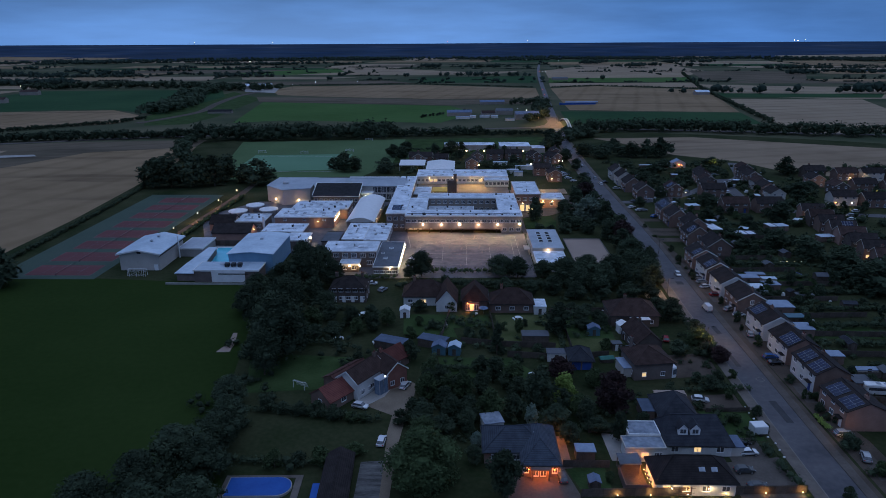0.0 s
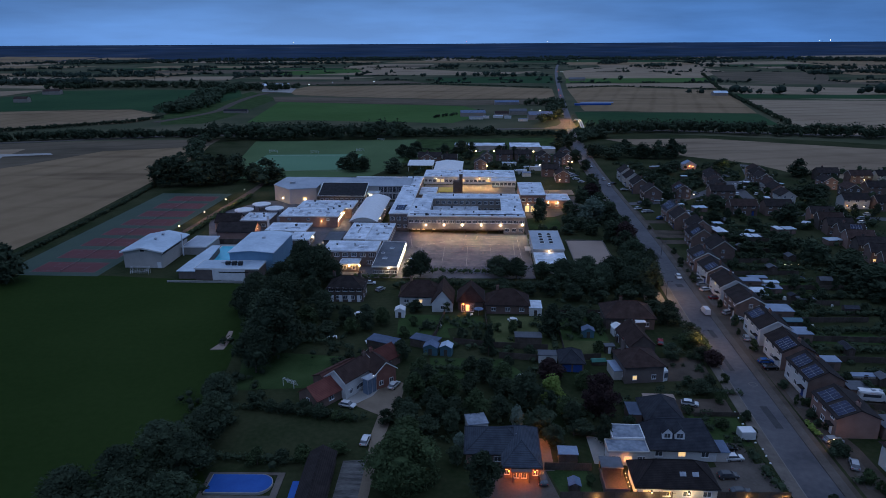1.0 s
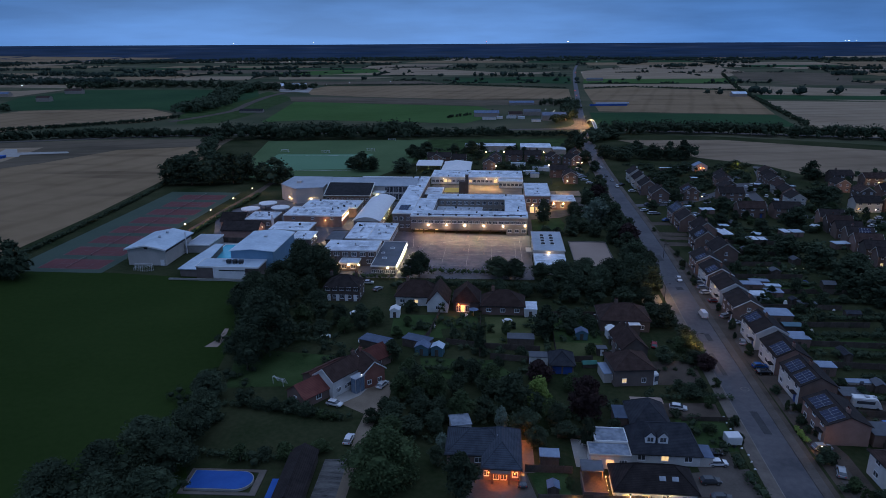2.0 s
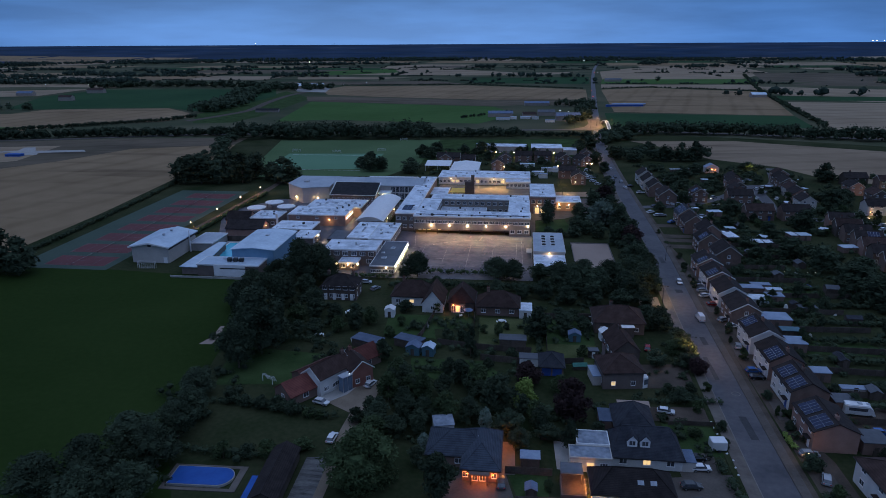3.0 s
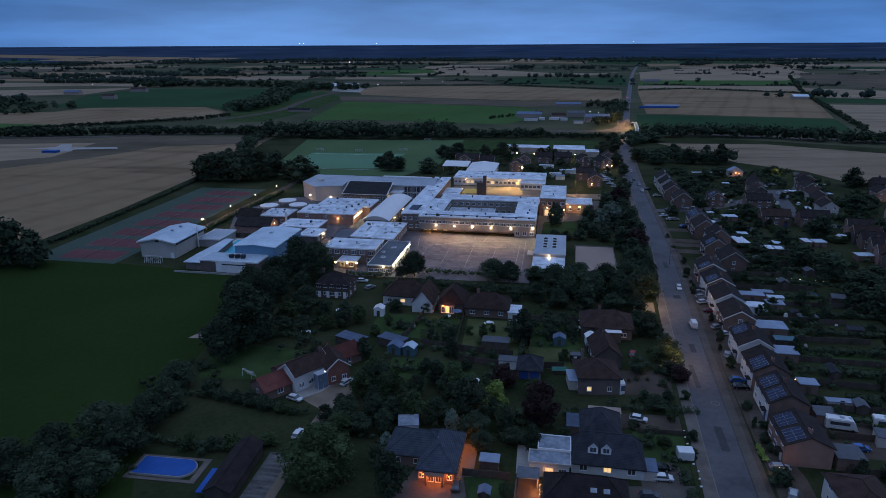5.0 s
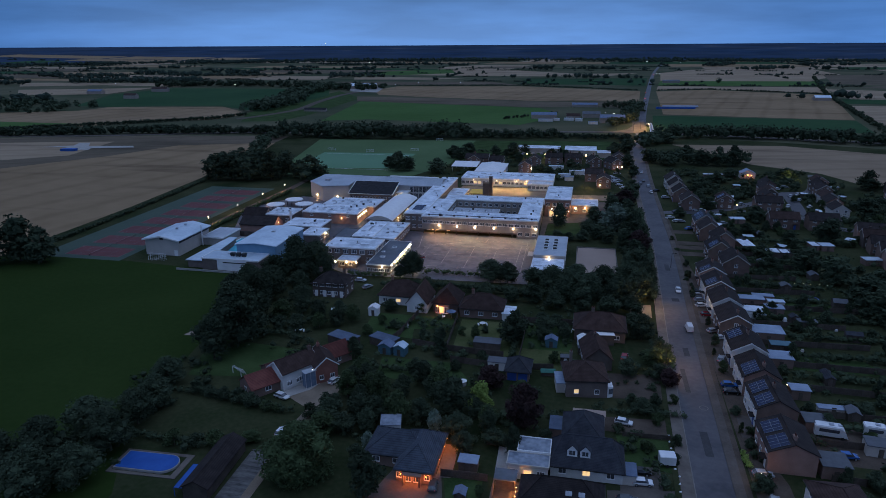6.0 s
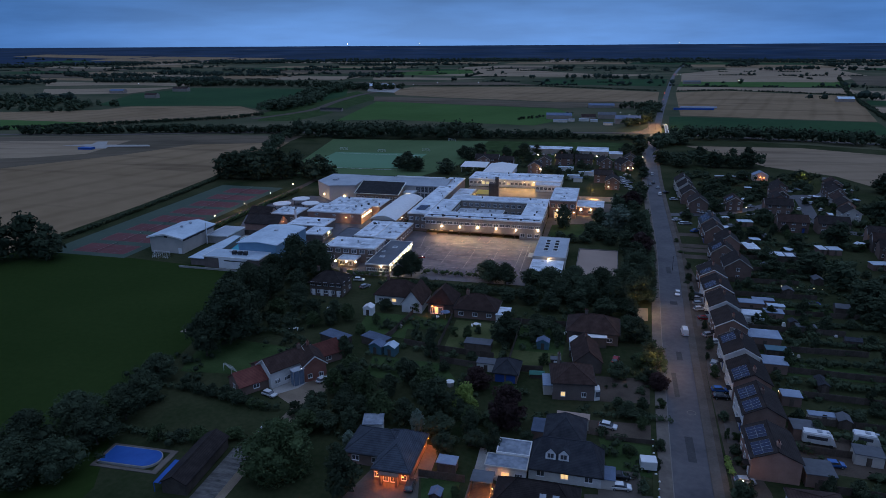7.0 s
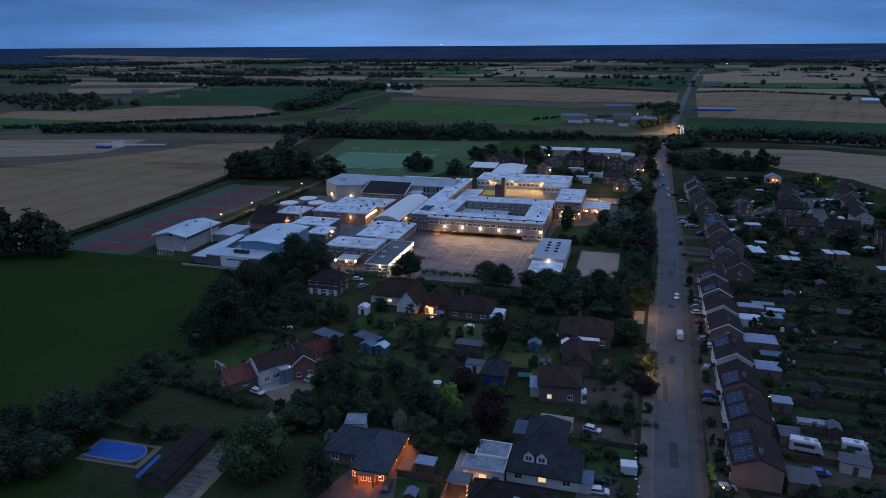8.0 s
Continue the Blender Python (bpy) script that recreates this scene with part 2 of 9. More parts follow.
M_PINKBRICK = mat("pink_brick", (0.24, 0.145, 0.115), (0.32, 0.20, 0.16), 0.5, 0.9, 0, 0.3, 9.0, 0.1)
M_REDBRICK = mat("deep_red_brick", (0.19, 0.078, 0.058), (0.26, 0.115, 0.088), 0.5, 0.9, 0, 0.3, 9.0, 0.1)
M_DARKBRICK = mat("dark_brick", (0.075, 0.058, 0.050), (0.12, 0.095, 0.080), 0.5, 0.9, 0, 0.3, 9.0, 0.1)
# slightly bluer than M_LEAF, a trace of distance haze put into the colour
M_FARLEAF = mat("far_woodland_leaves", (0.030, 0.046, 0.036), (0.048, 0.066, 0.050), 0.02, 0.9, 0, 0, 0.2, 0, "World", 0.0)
M_BUFF = mat("buff_brick", (0.25, 0.21, 0.18), (0.33, 0.285, 0.245), 0.4, 0.9, 0, 0.3, 9.0, 0.06)
M_RENDER = mat("white_render", (0.50, 0.50, 0.49), (0.70, 0.69, 0.67), 0.4, 0.85, 0, 0.1, 6.0)
M_CREAM = mat("cream_cladding", (0.42, 0.39, 0.35), (0.52, 0.48, 0.44), 0.25, 0.8, 0, 0.1, 4.0)
M_BLUECLAD = mat("blue_cladding", (0.14, 0.27, 0.40), (0.18, 0.33, 0.46), 0.3, 0.55, 0.1, 0.05, 3.0)
M_WHITE = mat("white_paint", (0.70, 0.70, 0.70), (0.82, 0.82, 0.82), 0.8, 0.5, 0, 0.03, 6.0)
M_ROOFW = mat("pale_membrane_roof", (0.38, 0.43, 0.49), (0.84, 0.90, 0.97), 0.22, 0.5, 0, 0.1, 1.3, 0.06)
M_ROOFG = mat("grey_felt_roof", (0.065, 0.072, 0.085), (0.12, 0.13, 0.15), 0.15, 0.7, 0, 0.1, 1.0, 0.1)
M_ROOFM = mat("grey_metal_roof", (0.40, 0.49, 0.57), (0.60, 0.70, 0.78), 0.12, 0.5, 0.2, 0.1, 0.9, 0.08)
M_ROOFT = mat("dull_grey_metal_roof", (0.28, 0.32, 0.37), (0.42, 0.455, 0.50), 0.12, 0.5, 0.1, 0.1, 0.9, 0.08)
M_ROOFMID = mat("weathered_felt_roof", (0.11, 0.14, 0.185), (0.34, 0.38, 0.44), 0.30, 0.55, 0.0, 0.1, 1.3, 0.1)
M_PALEBLUE = mat("pale_blue_sheet_roof", (0.17, 0.22, 0.30), (0.27, 0.33, 0.43), 0.3, 0.6, 0, 0.1, 2.0, 0.12)
M_ROOFPATCH = mat("roof_repair_felt", (0.22, 0.25, 0.29), (0.48, 0.52, 0.57), 0.3, 0.6, 0, 0.1, 1.5, 0.1)
M_TILE = tiled("brown_roof_tiles", (0.036, 0.022, 0.019), (0.074, 0.046, 0.039))
M_SLATE = tiled("dark_slate_roof", (0.026, 0.029, 0.037), (0.054, 0.057, 0.067))
M_DARKTILE = tiled("dark_brown_roof_tiles", (0.020, 0.016, 0.016), (0.042, 0.034, 0.032))
M_BLUESLATE = tiled("blue_grey_roof_tiles", (0.044, 0.054, 0.073), (0.080, 0.094, 0.118), 0.4)
M_REDTILE = tiled("red_pantile_roof", (0.120, 0.040, 0.034), (0.195, 0.070, 0.056), 0.33)
M_RUSTTILE = tiled("rusty_brown_roof_tiles", (0.065, 0.030, 0.026), (0.12, 0.055, 0.046))
M_BLACKROOF = tiled("black_sheet_roof", (0.018, 0.018, 0.020), (0.035, 0.035, 0.038), 0.5)
M_SOLAR = mat("solar_cells", (0.010, 0.016, 0.045), (0.016, 0.026, 0.070), 0.8, 0.22, 0.0, 0.0, 4.0, 0.15, spec=0.3)
M_ALU = mat("aluminium_frame", (0.45, 0.46, 0.48), (0.6, 0.6, 0.62), 1.0, 0.4, 0.8, 0.0, 5.0)
M_FRAME = mat("dull_panel_frame", (0.16, 0.18, 0.22), (0.24, 0.26, 0.30), 1.0, 0.5, 0.4, 0.0, 5.0)
M_GLASS = mat("dark_window_glass", (0.045, 0.052, 0.064), (0.11, 0.12, 0.135), 0.5, 0.08, 0.0, 0.0, 2.0, 0.3, spec=0.7)
M_BLUEGLASS = mat("blue_tinted_glass", (0.10, 0.15, 0.22), (0.16, 0.22, 0.30), 0.8, 0.12, 0, 0, 3.0, spec=0.6)
M_ROOFLIGHT = mat("rooflight_glazing", (0.25, 0.28, 0.32), (0.4, 0.43, 0.47), 0.5, 0.25, 0, 0, 3.0)
M_WOOD = mat("weathered_timber", (0.050, 0.040, 0.032), (0.105, 0.084, 0.068), 0.6, 0.9, 0, 0.3, 5.0, 0.25)
M_SHEDROOF = mat("shed_roof_felt", (0.075, 0.105, 0.165), (0.125, 0.165, 0.245), 0.5, 0.8, 0, 0.2, 4.0, 0.3)
M_BARK = mat("bark", (0.06, 0.045, 0.035), (0.12, 0.095, 0.075), 1.0, 0.95, 0, 0.5, 8.0)
M_LEAF = mat("oak_leaves", (0.030, 0.044, 0.028), (0.058, 0.078, 0.045), 0.35, 0.9, 0, 0, 3.0, 0.25, spec=0.05)
M_LEAFG = mat("fresh_leaves", (0.030, 0.048, 0.019), (0.058, 0.086, 0.034), 0.35, 0.85, 0, 0, 3.0, 0.2, spec=0.2)
M_LEAFY = mat("golden_leaves", (0.13, 0.19, 0.04), (0.22, 0.29, 0.07), 0.5, 0.85, 0, 0, 3.0, 0.15, spec=0.2)
M_LEAFR = mat("purple_leaves", (0.026, 0.016, 0.016), (0.055, 0.030, 0.028), 0.5, 0.85, 0, 0, 3.0, 0.2, spec=0.2)
M_LEAFS = mat("silver_leaves", (0.10, 0.14, 0.11), (0.17, 0.22, 0.17), 0.5, 0.85, 0, 0, 3.0, 0.2, spec=0.2)
M_SILVERGREEN = mat("grey_green_leaves", (0.10, 0.135, 0.10), (0.16, 0.20, 0.15), 0.5, 0.9, 0, 0, 3.0, 0.15, spec=0.05)
M_HEDGE = mat("hedge_leaves", (0.030, 0.044, 0.027), (0.058, 0.078, 0.043), 0.5, 0.9, 0, 0, 4.0, 0.25, "World", 0.05)
M_WATER = mat("pool_water", (0.10, 0.55, 0.70), (0.14, 0.62, 0.76), 0.2, 0.06, 0, 0.05, 1.5, spec=0.6)
M_WATER2 = mat("still_water", (0.02, 0.03, 0.04), (0.03, 0.04, 0.05), 0.02, 0.05, 0, 0.0, 0.3, 0, "World", 0.6)
M_COVER = mat("blue_pool_cover", (0.014, 0.075, 0.30), (0.022, 0.10, 0.37), 0.4, 0.55, 0, 0.15, 3.0, spec=0.2)
M_TYRE = mat("tyre_rubber", (0.012, 0.012, 0.012), (0.025, 0.025, 0.025), 2.0, 0.85)
M_DARKMETAL = mat("dark_metal", (0.03, 0.03, 0.032), (0.06, 0.06, 0.062), 1.0, 0.5, 0.5)
M_BLUEDOOR = mat("blue_paint", (0.022, 0.065, 0.24), (0.03, 0.085, 0.30), 0.5, 0.5)
M_TEAL = mat("teal_paint", (0.05, 0.12, 0.155), (0.07, 0.16, 0.20), 0.5, 0.6)
M_TARP = mat("green_tarpaulin", (0.02, 0.12, 0.09), (0.03, 0.17, 0.13), 0.8, 0.6)
M_YELLOW = mat("yellow_panel", (0.65, 0.42, 0.03), (0.75, 0.5, 0.05), 0.5, 0.5)
M_CABLE = mat("red_paint", (0.45, 0.02, 0.02), (0.55, 0.03, 0.03), 0.5, 0.4)
CAR_PAINT = [mat(n, c, [min(1, v * 1.12 + 0.004) for v in c], 0.7, 0.22, 0.3, 0.0, 3.0, spec=0.6) for n, c in (
    ("white_car_paint", (0.70, 0.71, 0.72)), ("black_car_paint", (0.012, 0.013, 0.015)), ("silver_car_paint", (0.36, 0.38, 0.40)),
    ("blue_car_paint", (0.03, 0.12, 0.35)), ("red_car_paint", (0.25, 0.015, 0.02)), ("grey_car_paint", (0.07, 0.075, 0.08)))]
G_WARM = glow("warm_lamp", (1.0, 0.70, 0.38), 9.0)
G_FLOOD = glow("flood_lamp", (1.0, 0.80, 0.52), 16.0)
G_ORANGE = glow("orange_lamp", (1.0, 0.30, 0.07), 8.0)
G_WINDOW = glow("lit_window_glass", (1.0, 0.66, 0.30), 0.9)
G_WHITE = glow("white_lamp", (0.95, 0.95, 1.0), 12.0)
G_RED = glow("red_tail_lamp", (1.0, 0.06, 0.03), 6.0)

# ---- builders ----
RNG = random.Random(7)


def thing(name, x, y, turn=0.0, label="", category="", group="", kind="", z=0.0):
    """An Empty at the base of a thing, which parents its parts."""
    ob = new(name)
    ob.empty_display_size = 0.5
    ob.matrix_basis = pose(x, y, z, 0, 0, turn)
    return tagged(ob, label, category, group, kind)


def mesh_of(bm, name, material):
    me = bpy.data.meshes.new(name)
    bm.to_mesh(me)
    bm.free()
    if material:
        me.materials.append(material)
    return me


def part(name, bm, material, parent, label=""):
    ob = new(name, mesh_of(bm, name, material))
    ob.parent = parent
    return tagged(ob, label)


def solo(name, bm, material, label="", category="", group="", kind="", m=None):
    ob = new(name, mesh_of(bm, name, material))
    if m is not None:
        ob.matrix_basis = m
    return tagged(ob, label, category, group, kind)


def hexa(bm, low, high):
    """A solid from four lower and four upper corners."""
    v = [bm.verts.new(p) for p in (*low, *high)]
    for f in ((3, 2, 1, 0), (4, 5, 6, 7), (0, 1, 5, 4), (1, 2, 6, 5), (2, 3, 7, 6), (3, 0, 4, 7)):
        bm.faces.new([v[i] for i in f])


def box(bm, x0, y0, z0, x1, y1, z1):
    hexa(bm, [(x0, y0, z0), (x1, y0, z0), (x1, y1, z0), (x0, y1, z0)], [(x0, y0, z1), (x1, y0, z1), (x1, y1, z1), (x0, y1, z1)])


def boxes(*rows):
    bm = bmesh.new()
    for r in rows:
        box(bm, *r)
    return bm


def prism(pts, z0, z1):
    """An upright solid over a polygon that runs anticlockwise; z1 may be a list, a height a corner."""
    bm = bmesh.new()
    tops = z1 if isinstance(z1, (list, tuple)) else [z1] * len(pts)
    a = [bm.verts.new((x, y, z0)) for x, y in pts]
    b = [bm.verts.new((x, y, z)) for (x, y), z in zip(pts, tops)]
    bm.faces.new(b)
    bm.faces.new(a[::-1])
    for i in range(len(pts)):
        j = (i + 1) % len(pts)
        bm.faces.new((a[i], a[j], b[j], b[i]))
    bmesh.ops.recalc_face_normals(bm, faces=bm.faces)
    return bm


def cyl(bm, x, y, z0, z1, r0, r1=None, n=10):
    r1 = r0 if r1 is None else r1
    a = [bm.verts.new((x + r0 * math.cos(i * math.tau / n), y + r0 * math.sin(i * math.tau / n), z0)) for i in range(n)]
    b = [bm.verts.new((x + r1 * math.cos(i * math.tau / n), y + r1 * math.sin(i * math.tau / n), z1)) for i in range(n)]
    bm.faces.new(a[::-1])
    bm.faces.new(b)
    for i in range(n):
        bm.faces.new((a[i], a[(i + 1) % n], b[(i + 1) % n], b[i]))


def tube(bm, p, q, r0, r1, n=6):
    """A tapered limb from p to q."""
    p, q = Vector(p), Vector(q)
    rot = (q - p).to_track_quat("Z", "Y").to_matrix()
    ring = lambda c, r: [bm.verts.new(c + rot @ Vector((r * math.cos(i * math.tau / n), r * math.sin(i * math.tau / n), 0))) for i in range(n)]
    a, b = ring(p, r0), ring(q, r1)
    bm.faces.new(a[::-1])
    bm.faces.new(b)
    for i in range(n):
        bm.faces.new((a[i], a[(i + 1) % n], b[(i + 1) % n], b[i]))


WINDOW_MESH = {}


def lattice_frame(xs, zs, front=-0.08, back=0.02):
    """A window frame in one piece: bars along every second gap of xs, a rail below and above, the sill a little proud."""
    bm = bmesh.new()
    n, m = len(xs), len(zs)
    near = [[bm.verts.new((x, front - (0.06 if j == 0 else 0), z)) for j, z in enumerate(zs)] for x in xs]
    far = [[bm.verts.new((x, back, z)) for z in zs] for x in xs]
    solid = lambda i, j: 0 <= i < n - 1 and 0 <= j < m - 1 and (j in (0, m - 2) or i % 2 == 0)
    for i in range(n - 1):
        for j in range(m - 1):
            if solid(i, j):
                bm.faces.new((near[i][j], near[i + 1][j], near[i + 1][j + 1], near[i][j + 1]))
                for p, q, (u, v), (k, l) in ((i - 1, j, (i, j), (i, j + 1)), (i + 1, j, (i + 1, j), (i + 1, j + 1)), (i, j - 1, (i, j), (i + 1, j)), (i, j + 1, (i, j + 1), (i + 1, j + 1))):
                    if not solid(p, q):
                        bm.faces.new((near[u][v], near[k][l], far[k][l], far[u][v]))
    for v in [v for v in bm.verts if not v.link_faces]:
        bm.verts.remove(v)
    bmesh.ops.recalc_face_normals(bm, faces=bm.faces)
    return bm


def window(parent, x, y, z, turn, w, h, lit=None, bars=1, frame_mat=None):
    """A framed window on a wall: its middle bottom at x, y, z, its outer side facing along turn (0: towards -y)."""
    key = (round(w, 2), round(h, 2), bars, (frame_mat or M_WHITE).name)
    if key not in WINDOW_MESH:
        f = 0.09
        xs = [-w / 2, -w / 2 + f]
        for i in range(bars):
            c = -w / 2 + w * (i + 1) / (bars + 1)
            xs += [c - 0.035, c + 0.035]
        lattice = lattice_frame(xs + [w / 2 - f, w / 2], [-0.06, f, h - f, h])
        WINDOW_MESH[key] = (mesh_of(lattice, "window_frame", frame_mat or M_WHITE), mesh_of(boxes((-w / 2 + f, -0.03, f, w / 2 - f, 0.015, h - f)), "pane", M_GLASS), mesh_of(boxes((-w / 2 + f, -0.03, f, w / 2 - f, 0.015, h - f)), "pane", G_WINDOW))
    fr, dark, bright = WINDOW_MESH[key]
    ob = new("window", fr)
    ob.parent = parent
    ob.matrix_basis = pose(x, y, z, 0, 0, turn)
    pane = new("pane", bright if lit else dark)
    pane.parent = ob
    return ob


def row_of_windows(parent, side, x0, y0, x1, y1, z, n, w, h, lit=(), bars=1, frame_mat=None):
    """n windows along one side (S, E, N or W) of the rectangle."""
    for i in range(n):
        k = (i + 0.5) / n
        if side in "SN":
            xx, yy, turn = x0 + (x1 - x0) * k, (y0 if side == "S" else y1), (0 if side == "S" else 180)
        else:
            xx, yy, turn = (x1 if side == "E" else x0), y0 + (y1 - y0) * k, (90 if side == "E" else -90)
        window(parent, xx, yy, z, turn, w, h, i in lit, bars, frame_mat)


def bulb(parent, x, y, z, material, r=0.18):
    bm = bmesh.new()
    bmesh.ops.create_icosphere(bm, subdivisions=1, radius=r, matrix=Matrix.Translation((x, y, z)))
    return part("bulb", bm, material, parent)


def shine(x, y, z, watts, colour=(1.0, 0.66, 0.32), r=0.25):
    """The light that a lamp fitting gives."""
    ob = new("lamp_light", bpy.data.lights.new("lamp_light", "POINT"))
    ob.data.energy, ob.data.color, ob.data.shadow_soft_size = watts, colour, r
    ob.location = (x, y, z)
    return ob


def flood(x, y, z, nx, ny, watts, colour=(1.0, 0.70, 0.40), reach=7.0):
    """The downward beam of a floodlight fixed to a wall that faces (nx, ny)."""
    ob = new("flood_light", bpy.data.lights.new("flood_light", "SPOT"))
    ob.data.energy, ob.data.color, ob.data.shadow_soft_size = watts, colour, 0.3
    ob.data.spot_size, ob.data.spot_blend = radians(126), 0.8
    ob.matrix_world = look((x + nx * 0.8, y + ny * 0.8, z), (x + nx * reach, y + ny * reach, 0))
    return ob


OCCUPIED = []


def wall_lamp(x, y, z, nx, ny, watts, colour=(1.0, 0.66, 0.32), glowing=None, r=0.2, label="small bright wall lamp on a brick wall", reach=7.0, near=90):
    """A lamp on a wall whose outside faces (nx, ny)."""
    t = thing("wall_lamp", x, y, 0, label, "lamp", "wall lamps", "", z)
    a = math.degrees(math.atan2(ny, nx))
    h = part("housing", boxes((-0.02, -0.14, -0.1, 0.3, 0.14, 0.16)), M_DARKMETAL, t)
    h.matrix_basis = pose(0, 0, 0.1, 0, 0, a)
    bulb(t, nx * 0.32, ny * 0.32, -0.08, glowing or G_FLOOD, r)
    if watts:
        if watts < 350:
            shine(x + nx * 0.7, y + ny * 0.7, z - 0.25, watts, colour)
        else:
            flood(x, y, z, nx, ny, watts, colour, reach)
            shine(x + nx * 0.8, y + ny * 0.8, z - 0.2, near, colour)
    return t


def street_lamp(x, y, h, turn, watts, colour=(1.0, 0.62, 0.25), glowing=None, globe=0.0):
    t = thing("street_lamp", x, y, turn, "tall grey steel lamp post with a lit head", "street lamp", "street lamps")
    bm = bmesh.new()
    cyl(bm, 0, 0, 0, 1.0, 0.10, 0.10)
    cyl(bm, 0, 0, 1.0, h, 0.075, 0.05)
    part("post", bm, M_DARKMETAL, t)
    bm = bmesh.new()
    tube(bm, (0, 0, h - 0.1), (1.1, 0, h + 0.15), 0.04, 0.035)
    part("arm", bm, M_DARKMETAL, t)
    part("lantern", boxes((0.9, -0.16, h + 0.08, 1.5, 0.16, h + 0.22), (0.9, -0.16, h + 0.02, 1.5, -0.14, h + 0.08), (0.9, 0.14, h + 0.02, 1.5, 0.16, h + 0.08)), M_DARKMETAL, t)
    part("bulb", boxes((1.0, -0.10, h + 0.03, 1.42, 0.10, h + 0.079)), glowing or G_WARM, t)
    if globe:
        bulb(t, 1.2, 0, h - 0.1, G_WARM, globe)
    if watts:
        p = t.matrix_basis @ Vector((1.2, 0, h - 0.35 - globe))
        shine(p.x, p.y, p.z, watts, colour)
    return t


# ---- buildings ----


def flat_block(name, x0, y0, x1, y1, h, wall, roof, label, rows=(), lights=(), z0=0.0, trim=None, vents=0, category="school building", group="school blocks"):
    """A flat-roofed block: walls, roof deck, a raised edge, windows by rows (side, z, n, w, h, lit), rooflights."""
    cx, cy = (x0 + x1) / 2, (y0 + y1) / 2
    a, b = (x1 - x0) / 2, (y1 - y0) / 2
    t = thing(name, cx, cy, 0, label, category, group)
    part("wall", boxes((-a, -b, z0, a, b, h - 0.25)), wall, t)
    part("roof", boxes((-a - 0.1, -b - 0.1, h - 0.25, a + 0.1, b + 0.1, h)), roof, t)
    k = trim or M_WHITE
    part("fascia", boxes((-a - 0.28, -b - 0.28, h - 0.38, a + 0.28, -b - 0.1, h + 0.12), (-a - 0.28, b + 0.1, h - 0.38, a + 0.28, b + 0.28, h + 0.12), (-a - 0.28, -b - 0.1, h - 0.38, -a - 0.1, b + 0.1, h + 0.12), (a + 0.1, -b - 0.1, h - 0.38, a + 0.28, b + 0.1, h + 0.12)), k, t)
    for side, z, n, w, hh, lit in rows:
        row_of_windows(t, side, -a, -b, a, b, z, n, w, hh, lit, 2)
    for lx, ly, lw, ll in lights:
        rooflight(t, lx - cx, ly - cy, h, lw, ll)
    rr = random.Random(int(x0 * 7 + y0 * 3))
    for i in range(vents):
        vx, vy, s = rr.uniform(-a + 1, a - 1), rr.uniform(-b + 1, b - 1), rr.uniform(0.4, 0.9)
        hv = rr.uniform(0.3, 0.8)
        part("roof_vent", boxes((vx - s / 2, vy - s / 2, h, vx + s / 2, vy + s / 2, h + hv + 0.02), (vx - s * 0.6, vy - s * 0.6, h + hv, vx + s * 0.6, vy + s * 0.6, h + hv + 0.1)), M_ALU if i % 2 else M_DARKMETAL, t)
    area = (x1 - x0) * (y1 - y0)
    if roof is M_ROOFW and area > 90:
        bm = bmesh.new()
        for i in range(int(area / 45)):
            pw, pl = rr.uniform(0.5, 3.6), rr.uniform(0.4, 2.4)
            vx, vy = rr.uniform(-a + 0.2, a - pw - 0.2), rr.uniform(-b + 0.2, b - pl - 0.2)
            box(bm, vx, vy, h - 0.02, vx + pw, vy + pl, h + 0.008 + 0.004 * i / 40)
        tagged(part("roof_patch", bm, M_ROOFPATCH, t, "greyer felt repairs"), kind="stuff")
    # felt joints across the deck
    bm = bmesh.new()
    n = max(1, int((x1 - x0) / 4))
    for i in range(1, n):
        xx = -a + 2 * a * i / n
        box(bm, xx - 0.06, -b + 0.1, h, xx + 0.06, b - 0.1, h + 0.025)
    if n > 1:
        part("roof_seam", bm, roof, t)
    else:
        bm.free()
    return t


def rooflight(t, x, y, z, w, l):
    kerb = part("rooflight", boxes((x - w / 2, y - l / 2, z, x + w / 2, y + l / 2, z + 0.3)), M_WHITE, t)
    bm = bmesh.new()
    hexa(bm, [(x - w / 2 + 0.1, y - l / 2 + 0.1, z + 0.3), (x + w / 2 - 0.1, y - l / 2 + 0.1, z + 0.3), (x + w / 2 - 0.1, y + l / 2 - 0.1, z + 0.3), (x - w / 2 + 0.1, y + l / 2 - 0.1, z + 0.3)],
         [(x - w / 5, y - l / 5, z + 0.62), (x + w / 5, y - l / 5, z + 0.62), (x + w / 5, y + l / 5, z + 0.62), (x - w / 5, y + l / 5, z + 0.62)])
    part("glazing", bm, M_ROOFLIGHT, kerb)


def gable_wall(w, l, eave, ridge):
    """Walls whose gables stand at y = +-l/2, the ridge along y."""
    bm = bmesh.new()
    a, b = w / 2, l / 2
    ring = [(-a, 0), (a, 0), (a, eave), (0, ridge), (-a, eave)]
    f = [bm.verts.new((x, -b, z)) for x, z in ring]
    k = [bm.verts.new((x, b, z)) for x, z in ring]
    bm.faces.new(f)
    bm.faces.new(k[::-1])
    for i in range(5):
        j = (i + 1) % 5
        bm.faces.new((f[i], k[i], k[j], f[j]))
    bmesh.ops.recalc_face_normals(bm, faces=bm.faces)
    return bm


